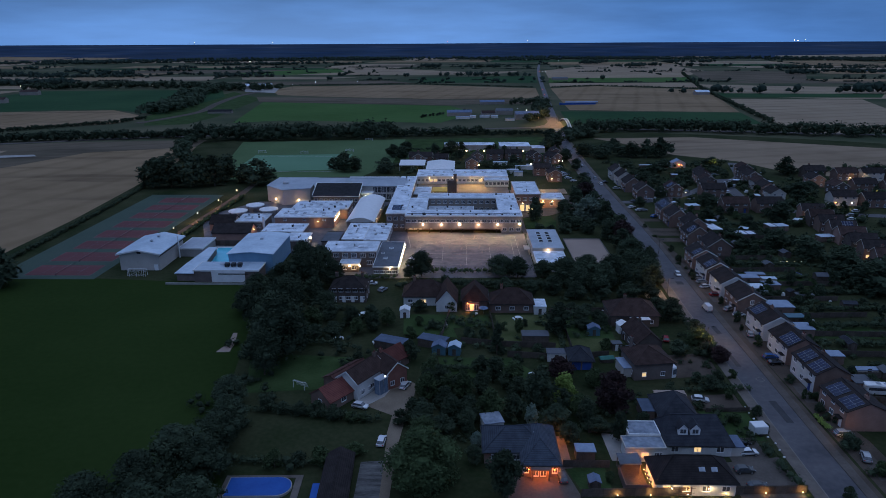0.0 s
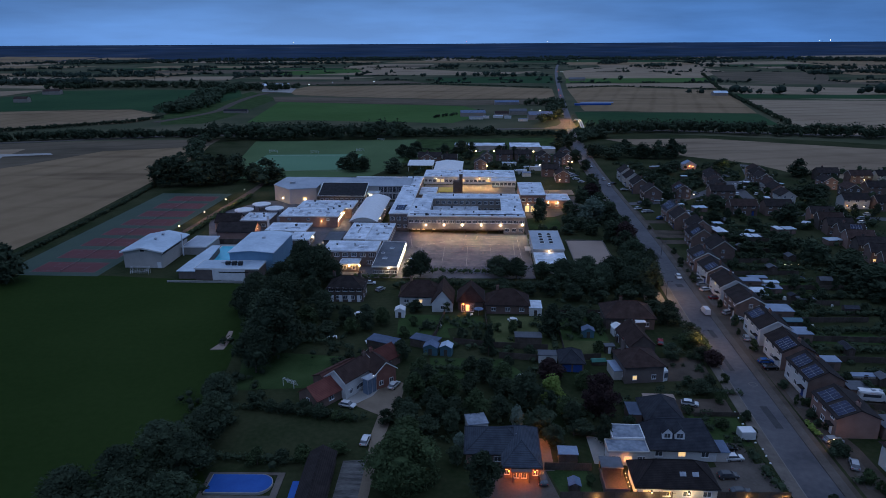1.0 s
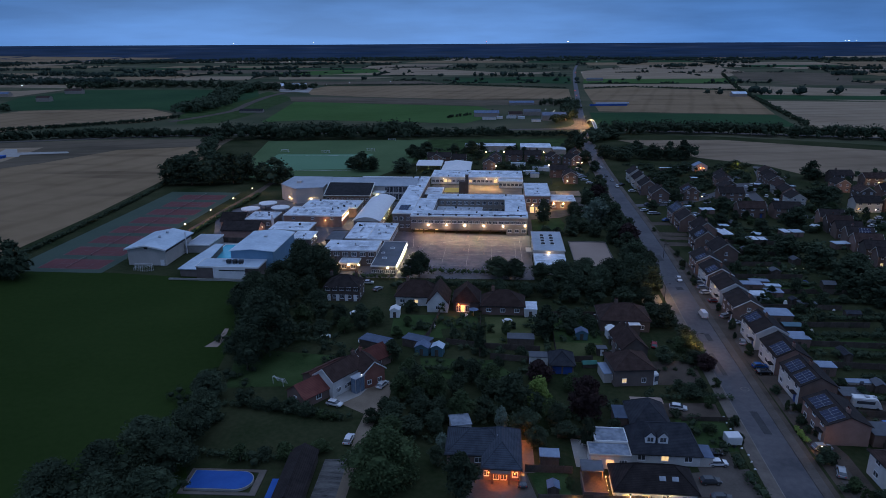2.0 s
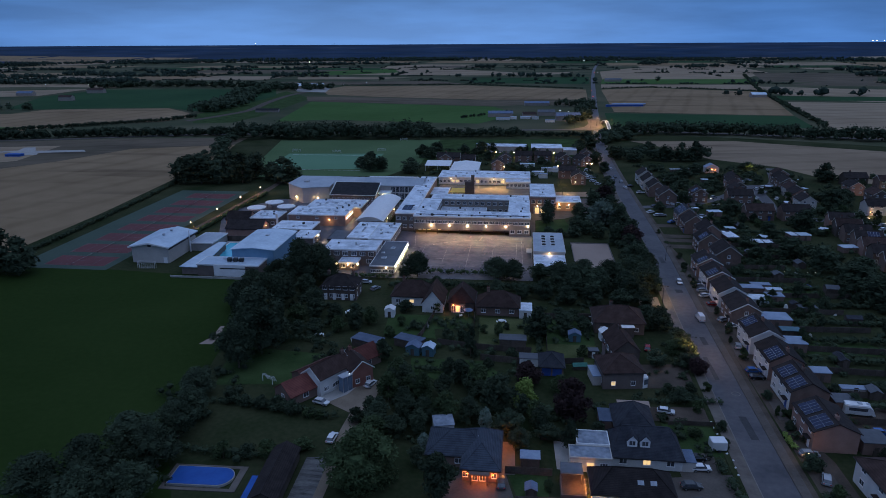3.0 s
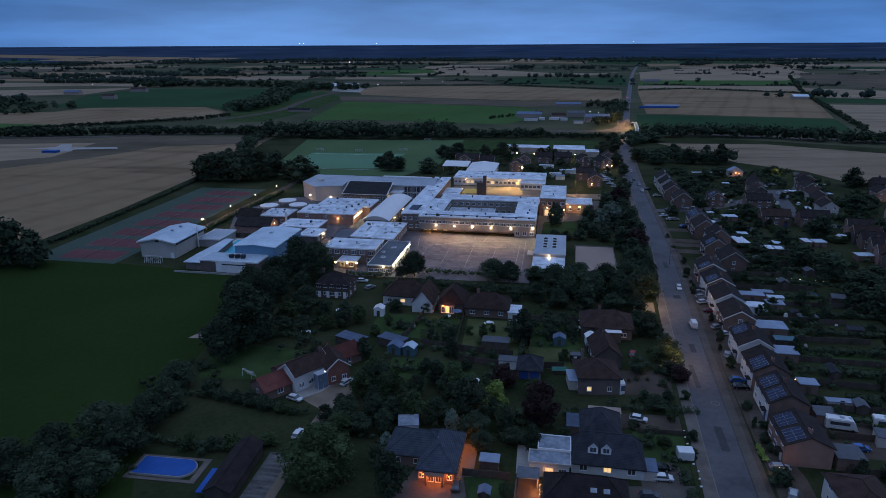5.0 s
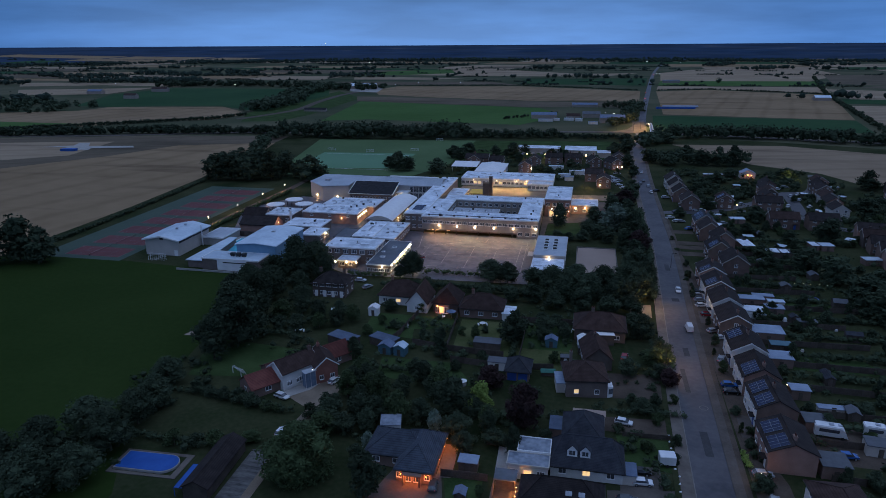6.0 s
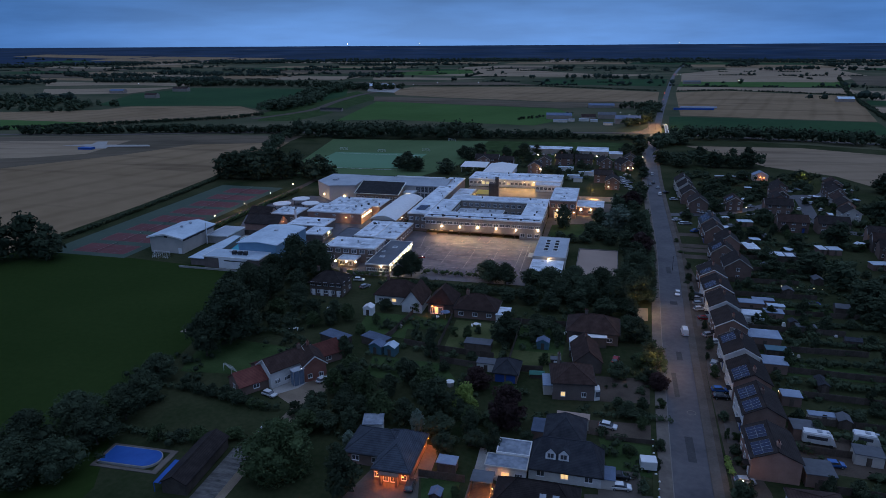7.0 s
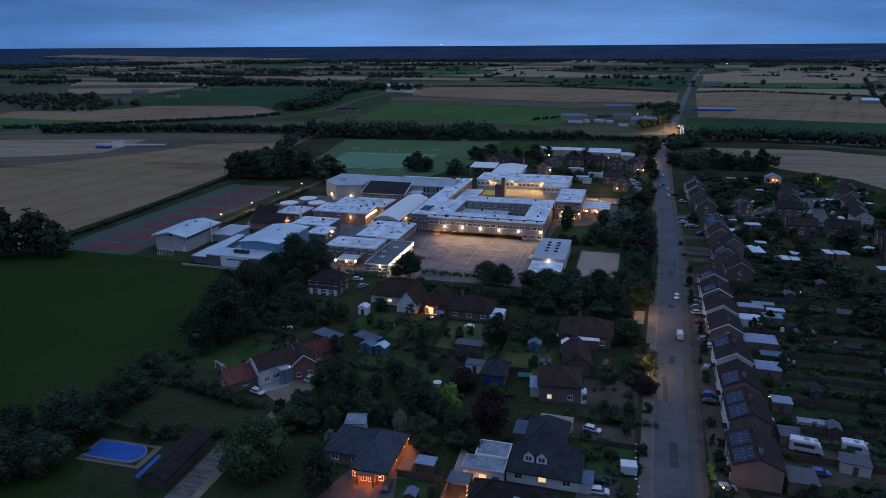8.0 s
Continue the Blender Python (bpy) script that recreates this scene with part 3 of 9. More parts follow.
def gable_roof(w, l, eave, ridge, over=0.35, th=0.16):
    bm = bmesh.new()
    a, b = w / 2, l / 2 + over * 0.8
    s = (ridge - eave) / a
    xo, zo = a + over, eave - over * s
    for sgn in (-1, 1):
        low = [(sgn * xo, -b, zo + 0.03), (0, -b, ridge + 0.03), (0, b, ridge + 0.03), (sgn * xo, b, zo + 0.03)]
        hexa(bm, low, [(x, y, z + th) for x, y, z in low])
    bmesh.ops.recalc_face_normals(bm, faces=bm.faces)
    return bm


def hip_roof(w, l, eave, ridge, over=0.4, inset=None):
    """Hipped on all sides, the ridge along y."""
    a, b = w / 2 + over, l / 2 + over
    i = a if inset is None else inset
    i = min(i, b - 0.2)
    bm = bmesh.new()
    base = [bm.verts.new(p) for p in ((-a, -b, eave - 0.15), (a, -b, eave - 0.15), (a, b, eave - 0.15), (-a, b, eave - 0.15))]
    up = [bm.verts.new((p.co.x, p.co.y, eave + 0.02)) for p in base]
    r0, r1 = bm.verts.new((0, -b + i, ridge)), bm.verts.new((0, b - i, ridge))
    bm.faces.new(base[::-1])
    for j in range(4):
        bm.faces.new((base[j], base[(j + 1) % 4], up[(j + 1) % 4], up[j]))
    bm.faces.new((up[0], up[1], r0))
    bm.faces.new((up[1], up[2], r1, r0))
    bm.faces.new((up[2], up[3], r1))
    bm.faces.new((up[3], up[0], r0, r1))
    bmesh.ops.recalc_face_normals(bm, faces=bm.faces)
    return bm


def solar_array(t, w, eave, ridge, y0, cols, rows, side=-1, u0=0.10):
    """Panels lying on one slope of a gable roof, each a part."""
    a = w / 2
    slope = math.atan2(ridge - eave, a)
    run = math.hypot(a, ridge - eave)
    for i in range(cols):
        for j in range(rows):
            u = run * u0 + 0.35 + j * 1.72 + 0.83
            x, z = side * (u * math.cos(slope)), ridge - u * math.sin(slope)
            p = part("solar_panel", boxes((-0.82, -0.49, 0.25, 0.82, 0.49, 0.30)), M_SOLAR, t)
            p.matrix_basis = pose(x, y0 + i * 1.03, z, 0, math.degrees(slope) * -side * -1, 0)
            f = part("panel_frame", boxes((-0.85, -0.505, 0.235, 0.85, -0.47, 0.31), (-0.85, 0.47, 0.235, 0.85, 0.505, 0.31), (-0.85, -0.47, 0.235, -0.82, 0.47, 0.31), (0.82, -0.47, 0.235, 0.85, 0.47, 0.31)), M_FRAME, p)


def chimney(t, x, y, z0, z1, wall=None, s=0.6):
    c = part("chimney", boxes((x - s / 2, y - s * 0.7, z0, x + s / 2, y + s * 0.7, z1), (x - s / 2 - 0.06, y - s * 0.7 - 0.06, z1 - 0.25, x + s / 2 + 0.06, y + s * 0.7 + 0.06, z1 - 0.1)), wall or M_BRICK, t)
    bm = bmesh.new()
    for dy in (-0.25, 0.25):
        cyl(bm, x, y + dy * s / 0.6, z1, z1 + 0.4, 0.13, 0.10, 8)
    part("chimney_pot", bm, M_REDTILE, c)


def house(x, y, w, l, eave, ridge, turn, wall, roof, label, hip=False, chim=(), solar=(), south=1, front=2, lit=(), storeys=2, front_wall=None, porch=True, group="houses", inset=None, barge=True, trim=None):
    """A house with its ridge along its own y: walls, roof, bargeboards, windows on all sides, door, porch."""
    t = thing("house", x, y, turn, label, "house", group)
    OCCUPIED.append((x, y, 0.55 * max(w, l) + 0.3 * min(w, l)))
    a, b = w / 2, l / 2
    if hip:
        part("wall", boxes((-a, -b, 0, a, b, eave)), wall, t)
        part("roof", hip_roof(w, l, eave, ridge, 0.4, inset), roof, t)
        bm = bmesh.new()
        i = min((a + 0.4) if inset is None else inset, b + 0.2)
        tube(bm, (0, -b - 0.4 + i, ridge), (0, b + 0.4 - i, ridge), 0.12, 0.12)
        for sx in (-1, 1):
            tube(bm, (sx * (a + 0.4), -b - 0.4, eave + 0.02), (0, -b - 0.4 + i, ridge), 0.10, 0.10)
            tube(bm, (sx * (a + 0.4), b + 0.4, eave + 0.02), (0, b + 0.4 - i, ridge), 0.10, 0.10)
        part("ridge_tiles", bm, roof, t)
        g4 = 0.5
        part("gutter", boxes((-a - g4, -b - g4, eave - 0.2, a + g4, -b - 0.4, eave - 0.06), (-a - g4, b + 0.4, eave - 0.2, a + g4, b + g4, eave - 0.06), (-a - g4, -b - 0.4, eave - 0.2, -a - 0.4, b + 0.4, eave - 0.06), (a + 0.4, -b - 0.4, eave - 0.2, a + g4, b + 0.4, eave - 0.06)), M_DARKMETAL, t)
    else:
        part("wall", gable_wall(w, l, eave, ridge), wall, t)
        part("roof", gable_roof(w, l, eave, ridge), roof, t)
        bm = bmesh.new()
        tube(bm, (0, -b - 0.28, ridge + 0.16), (0, b + 0.28, ridge + 0.16), 0.13, 0.13)
        part("ridge_tiles", bm, roof, t)
        if barge:
            s = (ridge - eave) / a
            for sy in (-1, 1):
                bm = bmesh.new()
                yo = sy * (b + 0.31)
                for sx in (-1, 1):
                    low = [(sx * (a + 0.37), yo - 0.03, eave - 0.37 * s - 0.12), (0, yo - 0.03, ridge - 0.12), (0, yo + 0.03, ridge - 0.12), (sx * (a + 0.37), yo + 0.03, eave - 0.37 * s - 0.12)]
                    hexa(bm, low, [(p, q, r + 0.30) for p, q, r in low])
                bmesh.ops.recalc_face_normals(bm, faces=bm.faces)
                part("bargeboard", bm, trim or M_WHITE, t)
    if front_wall:
        part("front_cladding", boxes((-a - 0.05, -b + 0.05, 0.1, -a - 0.002, b - 0.05, eave - 0.12)), front_wall, t)
    ff = -a - (0.05 if front_wall else 0)
    k = 0
    for s in range(storeys):
        zz = 0.95 + 2.55 * s
        if zz + 1.1 > eave + 0.2:
            break
        for side, n in (("W", front), ("E", front if x < 70 else 0), ("S", south), ("N", 0)):
            for i in range(n):
                q = (i + 0.5) / n
                p = {"W": (ff, -b + l * q, -90), "E": (a, -b + l * q, 90), "S": (-a + w * q, -b, 0), "N": (-a + w * q, b, 180)}[side]
                ww = 1.5 if side in "WE" else 1.1
                if s == 0 and side == "W" and i == 0 and porch:
                    continue
                window(t, p[0], p[1], zz, p[2], ww, 1.15, k in lit)
                k += 1
    if porch:
        q = -b + l * 0.5 / front
        d = part("front_door", boxes((ff - 0.06, q - 0.48, 0.05, ff, q + 0.48, 2.1)), M_BLUEDOOR if RNG.random() < 0.3 else M_WHITE, t)
        part("door_handle", boxes((ff - 0.1, q + 0.32, 1.0, ff - 0.06, q + 0.4, 1.12)), M_ALU, d)
        part("porch_roof", boxes((ff - 1.0, q - 1.0, 2.3, ff, q + 1.0, 2.45)), roof, t)
    for cx, cy in chim:
        chimney(t, cx, cy, ridge - abs(cx) / a * (ridge - eave) - 0.4, ridge + 1.0, wall if wall is not M_RENDER else M_BRICK)
    for y0, cols, rows in solar:
        solar_array(t, w, eave, ridge, y0, cols, rows)
    return t


def shed(x, y, w, l, h, turn, wall, roof, label, door=True, flat=False):
    t = thing("shed", x, y, turn, label, "shed", "garden sheds")
    OCCUPIED.append((x, y, 0.6 * max(w, l)))
    if flat:
        part("wall", boxes((-w / 2, -l / 2, 0, w / 2, l / 2, h - 0.1)), wall, t)
        part("roof", boxes((-w / 2 - 0.15, -l / 2 - 0.15, h - 0.1, w / 2 + 0.15, l / 2 + 0.15, h + 0.05)), roof, t)
    else:
        part("wall", gable_wall(w, l, h, h + 0.25 * w), wall, t)
        part("roof", gable_roof(w, l, h, h + 0.25 * w, 0.18, 0.08), roof, t)
    if door:
        d = part("door", boxes((-0.45, -l / 2 - 0.05, 0.05, 0.45, -l / 2, 1.85)), M_WOOD if wall is not M_WOOD else M_DARKBRICK, t)
        part("hinge", boxes((-0.5, -l / 2 - 0.07, 0.4, -0.2, -l / 2 - 0.05, 0.46), (-0.5, -l / 2 - 0.07, 1.4, -0.2, -l / 2 - 0.05, 1.46)), M_DARKMETAL, d)
    return t


def fence(name, pts, h, label, step=1.9):
    """Panels between posts along a line."""
    t = thing(name, pts[0][0], pts[0][1], 0, label, "fence", "garden fences")
    ox, oy = pts[0]
    post_mesh = mesh_of(boxes((-0.06, -0.06, 0, 0.06, 0.06, h + 0.08)), "post", M_WOOD)
    for (x0, y0), (x1, y1) in zip(pts, pts[1:]):
        d = math.hypot(x1 - x0, y1 - y0)
        n = max(1, round(d / step))
        turn = math.degrees(math.atan2(y1 - y0, x1 - x0))
        panel_mesh = mesh_of(boxes((0.06, -0.025, 0.08, d / n - 0.06, 0.025, h), (0.06, -0.05, 0.5, d / n - 0.06, -0.025, 0.58), (0.06, -0.05, h - 0.3, d / n - 0.06, -0.025, h - 0.22)), "panel", M_WOOD)
        for i in range(n):
            ax, ay = x0 + (x1 - x0) * i / n - ox, y0 + (y1 - y0) * i / n - oy
            for nm, me in (("post", post_mesh), ("panel", panel_mesh)):
                o = new(nm, me)
                o.parent = t
                o.matrix_basis = pose(ax, ay, 0, 0, 0, turn)
    return t


# ---- plants ----


def lump():
    bm = bmesh.new()
    bmesh.ops.create_icosphere(bm, subdivisions=1, radius=1.0)
    bm.verts.index_update()
    out = [tuple(v.co) for v in bm.verts], [tuple(v.index for v in f.verts) for f in bm.faces]
    bm.free()
    return out


LUMP = lump()


def leaf_mesh(name, clumps, leaf, per, material, rng, core=True, droop=0.0):
    """Many small leaf sprays round lumpy clumps (x, y, z, radius), with a rough inner mass."""
    verts, faces = [], []
    for cx, cy, cz, r in clumps:
        if core:
            o = len(verts)
            for x, y, z in LUMP[0]:
                k = (0.66 + 0.56 * rng.random()) * r * (0.78 if per < 20 else 0.62)
                verts.append((cx + x * k, cy + y * k, cz + z * k * 0.85))
            faces += [tuple(o + i for i in f) for f in LUMP[1]]
        for _ in range(per):
            z = rng.uniform(-0.75, 1)
            a = rng.uniform(0, math.tau)
            q = math.sqrt(max(0, 1 - z * z))
            rr = r * rng.uniform(0.72, 1.10)
            p = Vector((cx + rr * q * math.cos(a), cy + rr * q * math.sin(a), cz + rr * z * 0.85 - droop * rng.random()))
            s = leaf * rng.uniform(0.6, 1.35)
            d1 = Vector((rng.gauss(0, 1), rng.gauss(0, 1), rng.gauss(0, 0.6) - droop)).normalized() * s
            d2 = Vector((rng.gauss(0, 1), rng.gauss(0, 1), rng.gauss(0, 0.6)))
            d2 = (d2 - d1 * (d2.dot(d1) / d1.dot(d1))).normalized() * s * 0.55
            o = len(verts)
            mid = d1 * 0.1
            verts += [tuple(p - d1), tuple(p + d2 + mid), tuple(p + d1), tuple(p - d2 + mid)]
            faces.append((o, o + 1, o + 2, o + 3))
    me = bpy.data.meshes.new(name)
    me.from_pydata(verts, [], faces)
    me.materials.append(material)
    return me


def tree_template(kind, h, r, material, leaf, n, per, seed, low=0.18, label="", droop=0.0, cone=False):
    """A tree that stands at the origin: tapered trunk with limbs, and a crown of clumps."""
    rng = random.Random(seed)
    t = thing(kind, 0, -400 - seed, 0, label, "tree" if kind != "bush" else "bush", "trees" if kind != "bush" else "bushes")
    clumps = []
    tries = 0
    while len(clumps) < n and tries < 4000:
        tries += 1
        u = rng.uniform(0, 1)
        z = h * (low + (0.93 - low) * u)
        if cone:
            rad = r * (1.0 - 0.86 * u)
        else:
            rad = r * math.sqrt(max(0.05, 1 - (2 * u - 0.82) ** 2 * 0.82)) * rng.uniform(0.7, 1.05)
        a, k = rng.uniform(0, math.tau), math.sqrt(rng.uniform(0.15, 1))
        cr = (0.34 if not cone else 0.26) * r * rng.uniform(0.75, 1.3) * (1 if not cone else 1.15 - 0.7 * u)
        clumps.append((k * (rad - cr * 0.6) * math.cos(a), k * (rad - cr * 0.6) * math.sin(a), z, cr))
    bm = bmesh.new()
    tr = max(0.09, h * 0.022)
    tube(bm, (0, 0, 0), (0.02 * h, 0, h * 0.45), tr, tr * 0.6, 8)
    tube(bm, (0.02 * h, 0, h * 0.45), (0, 0.02 * h, h * 0.86), tr * 0.6, tr * 0.15, 6)
    for c in clumps[:7]:
        tube(bm, (0.01 * h, 0, h * rng.uniform(0.16, 0.5)), (c[0] * 0.9, c[1] * 0.9, c[2]), tr * 0.42, tr * 0.1, 5)
    part("trunk", bm, M_BARK, t)
    crown = new("crown", leaf_mesh("crown", clumps, leaf, per, material, rng, True, droop))
    crown.parent = t
    return t, h, r


def plant(template, x, y, h, r, seed, label=""):
    ob, h0, r0 = template
    rng = random.Random(seed)
    s = r / r0
    m = Matrix.LocRotScale((x, y, 0), Euler((0, 0, rng.uniform(0, 6.28))), (s * rng.uniform(0.92, 1.08), s * rng.uniform(0.92, 1.08), h / h0))
    c = copy_thing(ob, m)
    if label:
        c["label"] = label
    return c


def stuff_of_clumps(name, clumps, leaf, per, material, label, category, seed=1, core=True):
    ob = new(name, leaf_mesh(name, clumps, leaf, per, material, random.Random(seed), core))
    return tagged(ob, label, category, "", "stuff")


def shrubs(name, x0, y0, x1, y1, n, rmin, rmax, seed, label, material=None, leaf=0.2, per=40):
    """Loose planting over a stretch of gardens, clear of buildings and roads."""
    rng = random.Random(seed)
    cl = []
    while len(cl) < n:
        cx, cy = rng.uniform(x0, x1), rng.uniform(y0, y1)
        for _ in range(rng.randrange(1, 7)):
            x, y, r = cx + rng.gauss(0, 1.6), cy + rng.gauss(0, 1.6), rng.uniform(rmin, rmax)
            clear = all((x - a) ** 2 + (y - b) ** 2 > (c + r * 0.5) ** 2 for a, b, c in OCCUPIED)
            near_road = any(abs(x - p[0]) < 7.5 and abs(y - p[1]) < 9 for p in NEAR) or any((x - p[0]) ** 2 + (y - p[1]) ** 2 < 22 for p in LANES)
            if clear and not near_road:
                cl.append((x, y, r * rng.uniform(0.5, 1.0), r))
        n -= 0.2
    return stuff_of_clumps(name, cl, leaf, per, material or M_HEDGE, label, "shrubs", seed)


def hedge(pts, w, h, label, leaf=0.28, per=16, material=None, seed=3, name="hedge", gap=0.0):
    rng = random.Random(seed)
    cl = []
    for (x0, y0), (x1, y1) in zip(pts, pts[1:]):
        d = math.hypot(x1 - x0, y1 - y0)
        n = max(2, int(d / (w * 0.55)))
        for i in range(n):
            if rng.random() < gap:
                continue
            k = (i + rng.random() * 0.6) / n
            hh = h * rng.uniform(0.8, 1.15)
            cl.append((x0 + (x1 - x0) * k + rng.uniform(-0.2, 0.2) * w, y0 + (y1 - y0) * k + rng.uniform(-0.2, 0.2) * w, hh * 0.5, max(w * 0.55, hh * 0.5) * rng.uniform(0.85, 1.1)))
    return stuff_of_clumps(name, cl, leaf, per, material or M_HEDGE, label, "hedge", seed)


# ---- vehicles ----


def car_template(kind, paint, seed, label):
    t = thing(kind, 0, -700 - seed * 10, 0, label, "car" if kind == "car" else "van", "parked vehicles")
    bm = bmesh.new()
    L, W = (2.15, 0.88) if kind == "car" else (2.6, 1.0)
    top, deck = (1.45, 0.92) if kind == "car" else (2.25, 1.15)
    prof = [(-L, 0.35), (-L, 0.75), (-L + 0.1, deck), (L - 1.15, deck), (L - 0.15, 0.80), (L, 0.62), (L, 0.35)]
    a = [bm.verts.new((x, -W, z)) for x, z in prof]
    b = [bm.verts.new((x, W, z)) for x, z in prof]
    bm.faces.new(a)
    bm.faces.new(b[::-1])
    for i in range(len(prof)):
        j = (i + 1) % len(prof)
        bm.faces.new((a[i], b[i], b[j], a[j]))
    bmesh.ops.recalc_face_normals(bm, faces=bm.faces)
    bmesh.ops.bevel(bm, geom=list(bm.edges), offset=0.07, segments=2, affect="EDGES")
    part("body", bm, paint, t)
    bm = bmesh.new()
    r0, r1 = (-L + 0.15, L - 1.0) if kind == "car" else (-L + 0.02, L - 0.85)
    i0, i1 = (0.55, 0.75) if kind == "car" else (0.1, 0.75)
    hexa(bm, [(r0, -W + 0.06, deck), (r1, -W + 0.06, deck), (r1, W - 0.06, deck), (r0, W - 0.06, deck)], [(r0 + i0, -W + 0.2, top - 0.06), (r1 - i1, -W + 0.2, top - 0.06), (r1 - i1, W - 0.2, top - 0.06), (r0 + i0, W - 0.2, top - 0.06)])
    part("window_band", bm, M_GLASS if kind == "car" else paint, t)
    bm = boxes((r0 + i0 - 0.04, -W + 0.17, top - 0.07, r1 - i1 + 0.04, W - 0.17, top))
    bmesh.ops.bevel(bm, geom=list(bm.edges), offset=0.03, segments=1, affect="EDGES")
    part("roof", bm, paint, t)
    if kind != "car":
        part("windscreen", boxes((r1 - 0.66, -W + 0.2, deck + 0.1, r1 - 0.3, W - 0.2, top - 0.3)), M_GLASS, t)
    for wx in (-L + 0.8, L - 0.85):
        for wy in (-W + 0.02, W - 0.02):
            bm = bmesh.new()
            bmesh.ops.create_cone(bm, cap_ends=True, segments=14, radius1=0.33, radius2=0.33, depth=0.22, matrix=pose(wx, wy, 0.33, 90))
            wheel = part("wheel", bm, M_TYRE, t)
            bm = bmesh.new()
            bmesh.ops.create_cone(bm, cap_ends=True, segments=10, radius1=0.2, radius2=0.2, depth=0.24, matrix=pose(wx, wy, 0.33, 90))
            part("rim", bm, M_ALU, wheel)
    for wy in (-W + 0.25, W - 0.25):
        part("headlight", boxes((L - 0.06, wy - 0.16, 0.6, L + 0.015, wy + 0.16, 0.74)), M_ROOFLIGHT, t)
        part("tail_light", boxes((-L - 0.015, wy - 0.14, 0.65, -L + 0.05, wy + 0.14, 0.85)), M_CABLE, t)
    return t


def patch(name, material, pts, z, label, category="field"):
    """A flat piece of ground over a polygon."""
    bm = bmesh.new()
    bm.faces.new([bm.verts.new((x, y, z)) for x, y in pts])
    bmesh.ops.recalc_face_normals(bm, faces=bm.faces)
    if bm.faces[:][0].normal.z < 0:
        bmesh.ops.reverse_faces(bm, faces=bm.faces)
    bmesh.ops.triangulate(bm, faces=bm.faces)
    return solo(name, bm, material, label, category, "", "structure")


def ribbon(name, material, line, half, z0, z1, label, category="road", off=0.0):
    """A strip of thickness z0 to z1 along a line of points, shifted sideways by off."""
    bm = bmesh.new()
    rows = []
    for i, p in enumerate(line):
        q0, q1 = Vector(line[max(0, i - 1)]), Vector(line[min(len(line) - 1, i + 1)])
        d = (q1 - q0).normalized()
        nrm = Vector((d.y, -d.x))
        l, r = Vector(p) + nrm * (off - half), Vector(p) + nrm * (off + half)
        rows.append([bm.verts.new((l.x, l.y, z0)), bm.verts.new((l.x, l.y, z1)), bm.verts.new((r.x, r.y, z1)), bm.verts.new((r.x, r.y, z0))])
    for a, b in zip(rows, rows[1:]):
        for k in range(3):
            bm.faces.new((a[k], a[k + 1], b[k + 1], b[k]))
    bm.faces.new(rows[0])
    bm.faces.new(rows[-1][::-1])
    bmesh.ops.recalc_face_normals(bm, faces=bm.faces)
    return solo(name, bm, material, label, category, "", "structure")


def smooth_line(pts, n=6):
    """Catmull-Rom through the points."""
    out = []
    P = [Vector(p) for p in pts]
    P = [2 * P[0] - P[1]] + P + [2 * P[-1] - P[-2]]
    for i in range(1, len(P) - 2):
        for k in range(n):
            t = k / n
            a, b, c, d = P[i - 1], P[i], P[i + 1], P[i + 2]
            out.append(tuple(0.5 * (2 * b + (c - a) * t + (2 * a - 5 * b + 4 * c - d) * t * t + (3 * b - a - 3 * c + d) * t ** 3)))
    out.append(tuple(P[-2]))
    return out

# ---- ground, fields, roads ----


def terrain(x, y):
    """Level country that lifts to a far low rise."""
    r = math.hypot(x - 30, y)
    k = min(1.0, max(0.0, (r - 2300) / 2500))
    return 40 * k * k * (3 - 2 * k) * (1 + 0.012 * math.sin(math.atan2(x - 30, y) * 9.0) + 0.008 * math.sin(math.atan2(x - 30, y) * 31.0)) - 0.02


def country(r0, rings):
    """Rings of land round the village, from the radius r0 outwards."""
    bm = bmesh.new()
    spoke = lambda r, i: (30 + r * math.sin(i * math.tau / 144), r * math.cos(i * math.tau / 144))
    ring = lambda r: [bm.verts.new((*spoke(r, i), terrain(*spoke(r, i)))) for i in range(144)]
    old = ring(r0)
    if r0 < 1:
        bmesh.ops.contextual_create(bm, geom=old)
    for r in rings:
        cur = ring(r)
        for i in range(144):
            j = (i + 1) % 144
            bm.faces.new((old[i], old[j], cur[j], cur[i]))
        old = cur
    bmesh.ops.recalc_face_normals(bm, faces=bm.faces)
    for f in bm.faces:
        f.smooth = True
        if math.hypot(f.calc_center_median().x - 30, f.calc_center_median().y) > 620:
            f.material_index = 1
    return bm


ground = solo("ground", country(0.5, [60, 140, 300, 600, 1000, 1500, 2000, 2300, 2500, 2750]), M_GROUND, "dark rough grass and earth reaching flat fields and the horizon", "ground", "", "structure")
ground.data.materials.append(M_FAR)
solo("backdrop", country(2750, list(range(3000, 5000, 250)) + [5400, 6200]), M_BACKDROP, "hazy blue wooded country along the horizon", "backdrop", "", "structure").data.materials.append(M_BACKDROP)

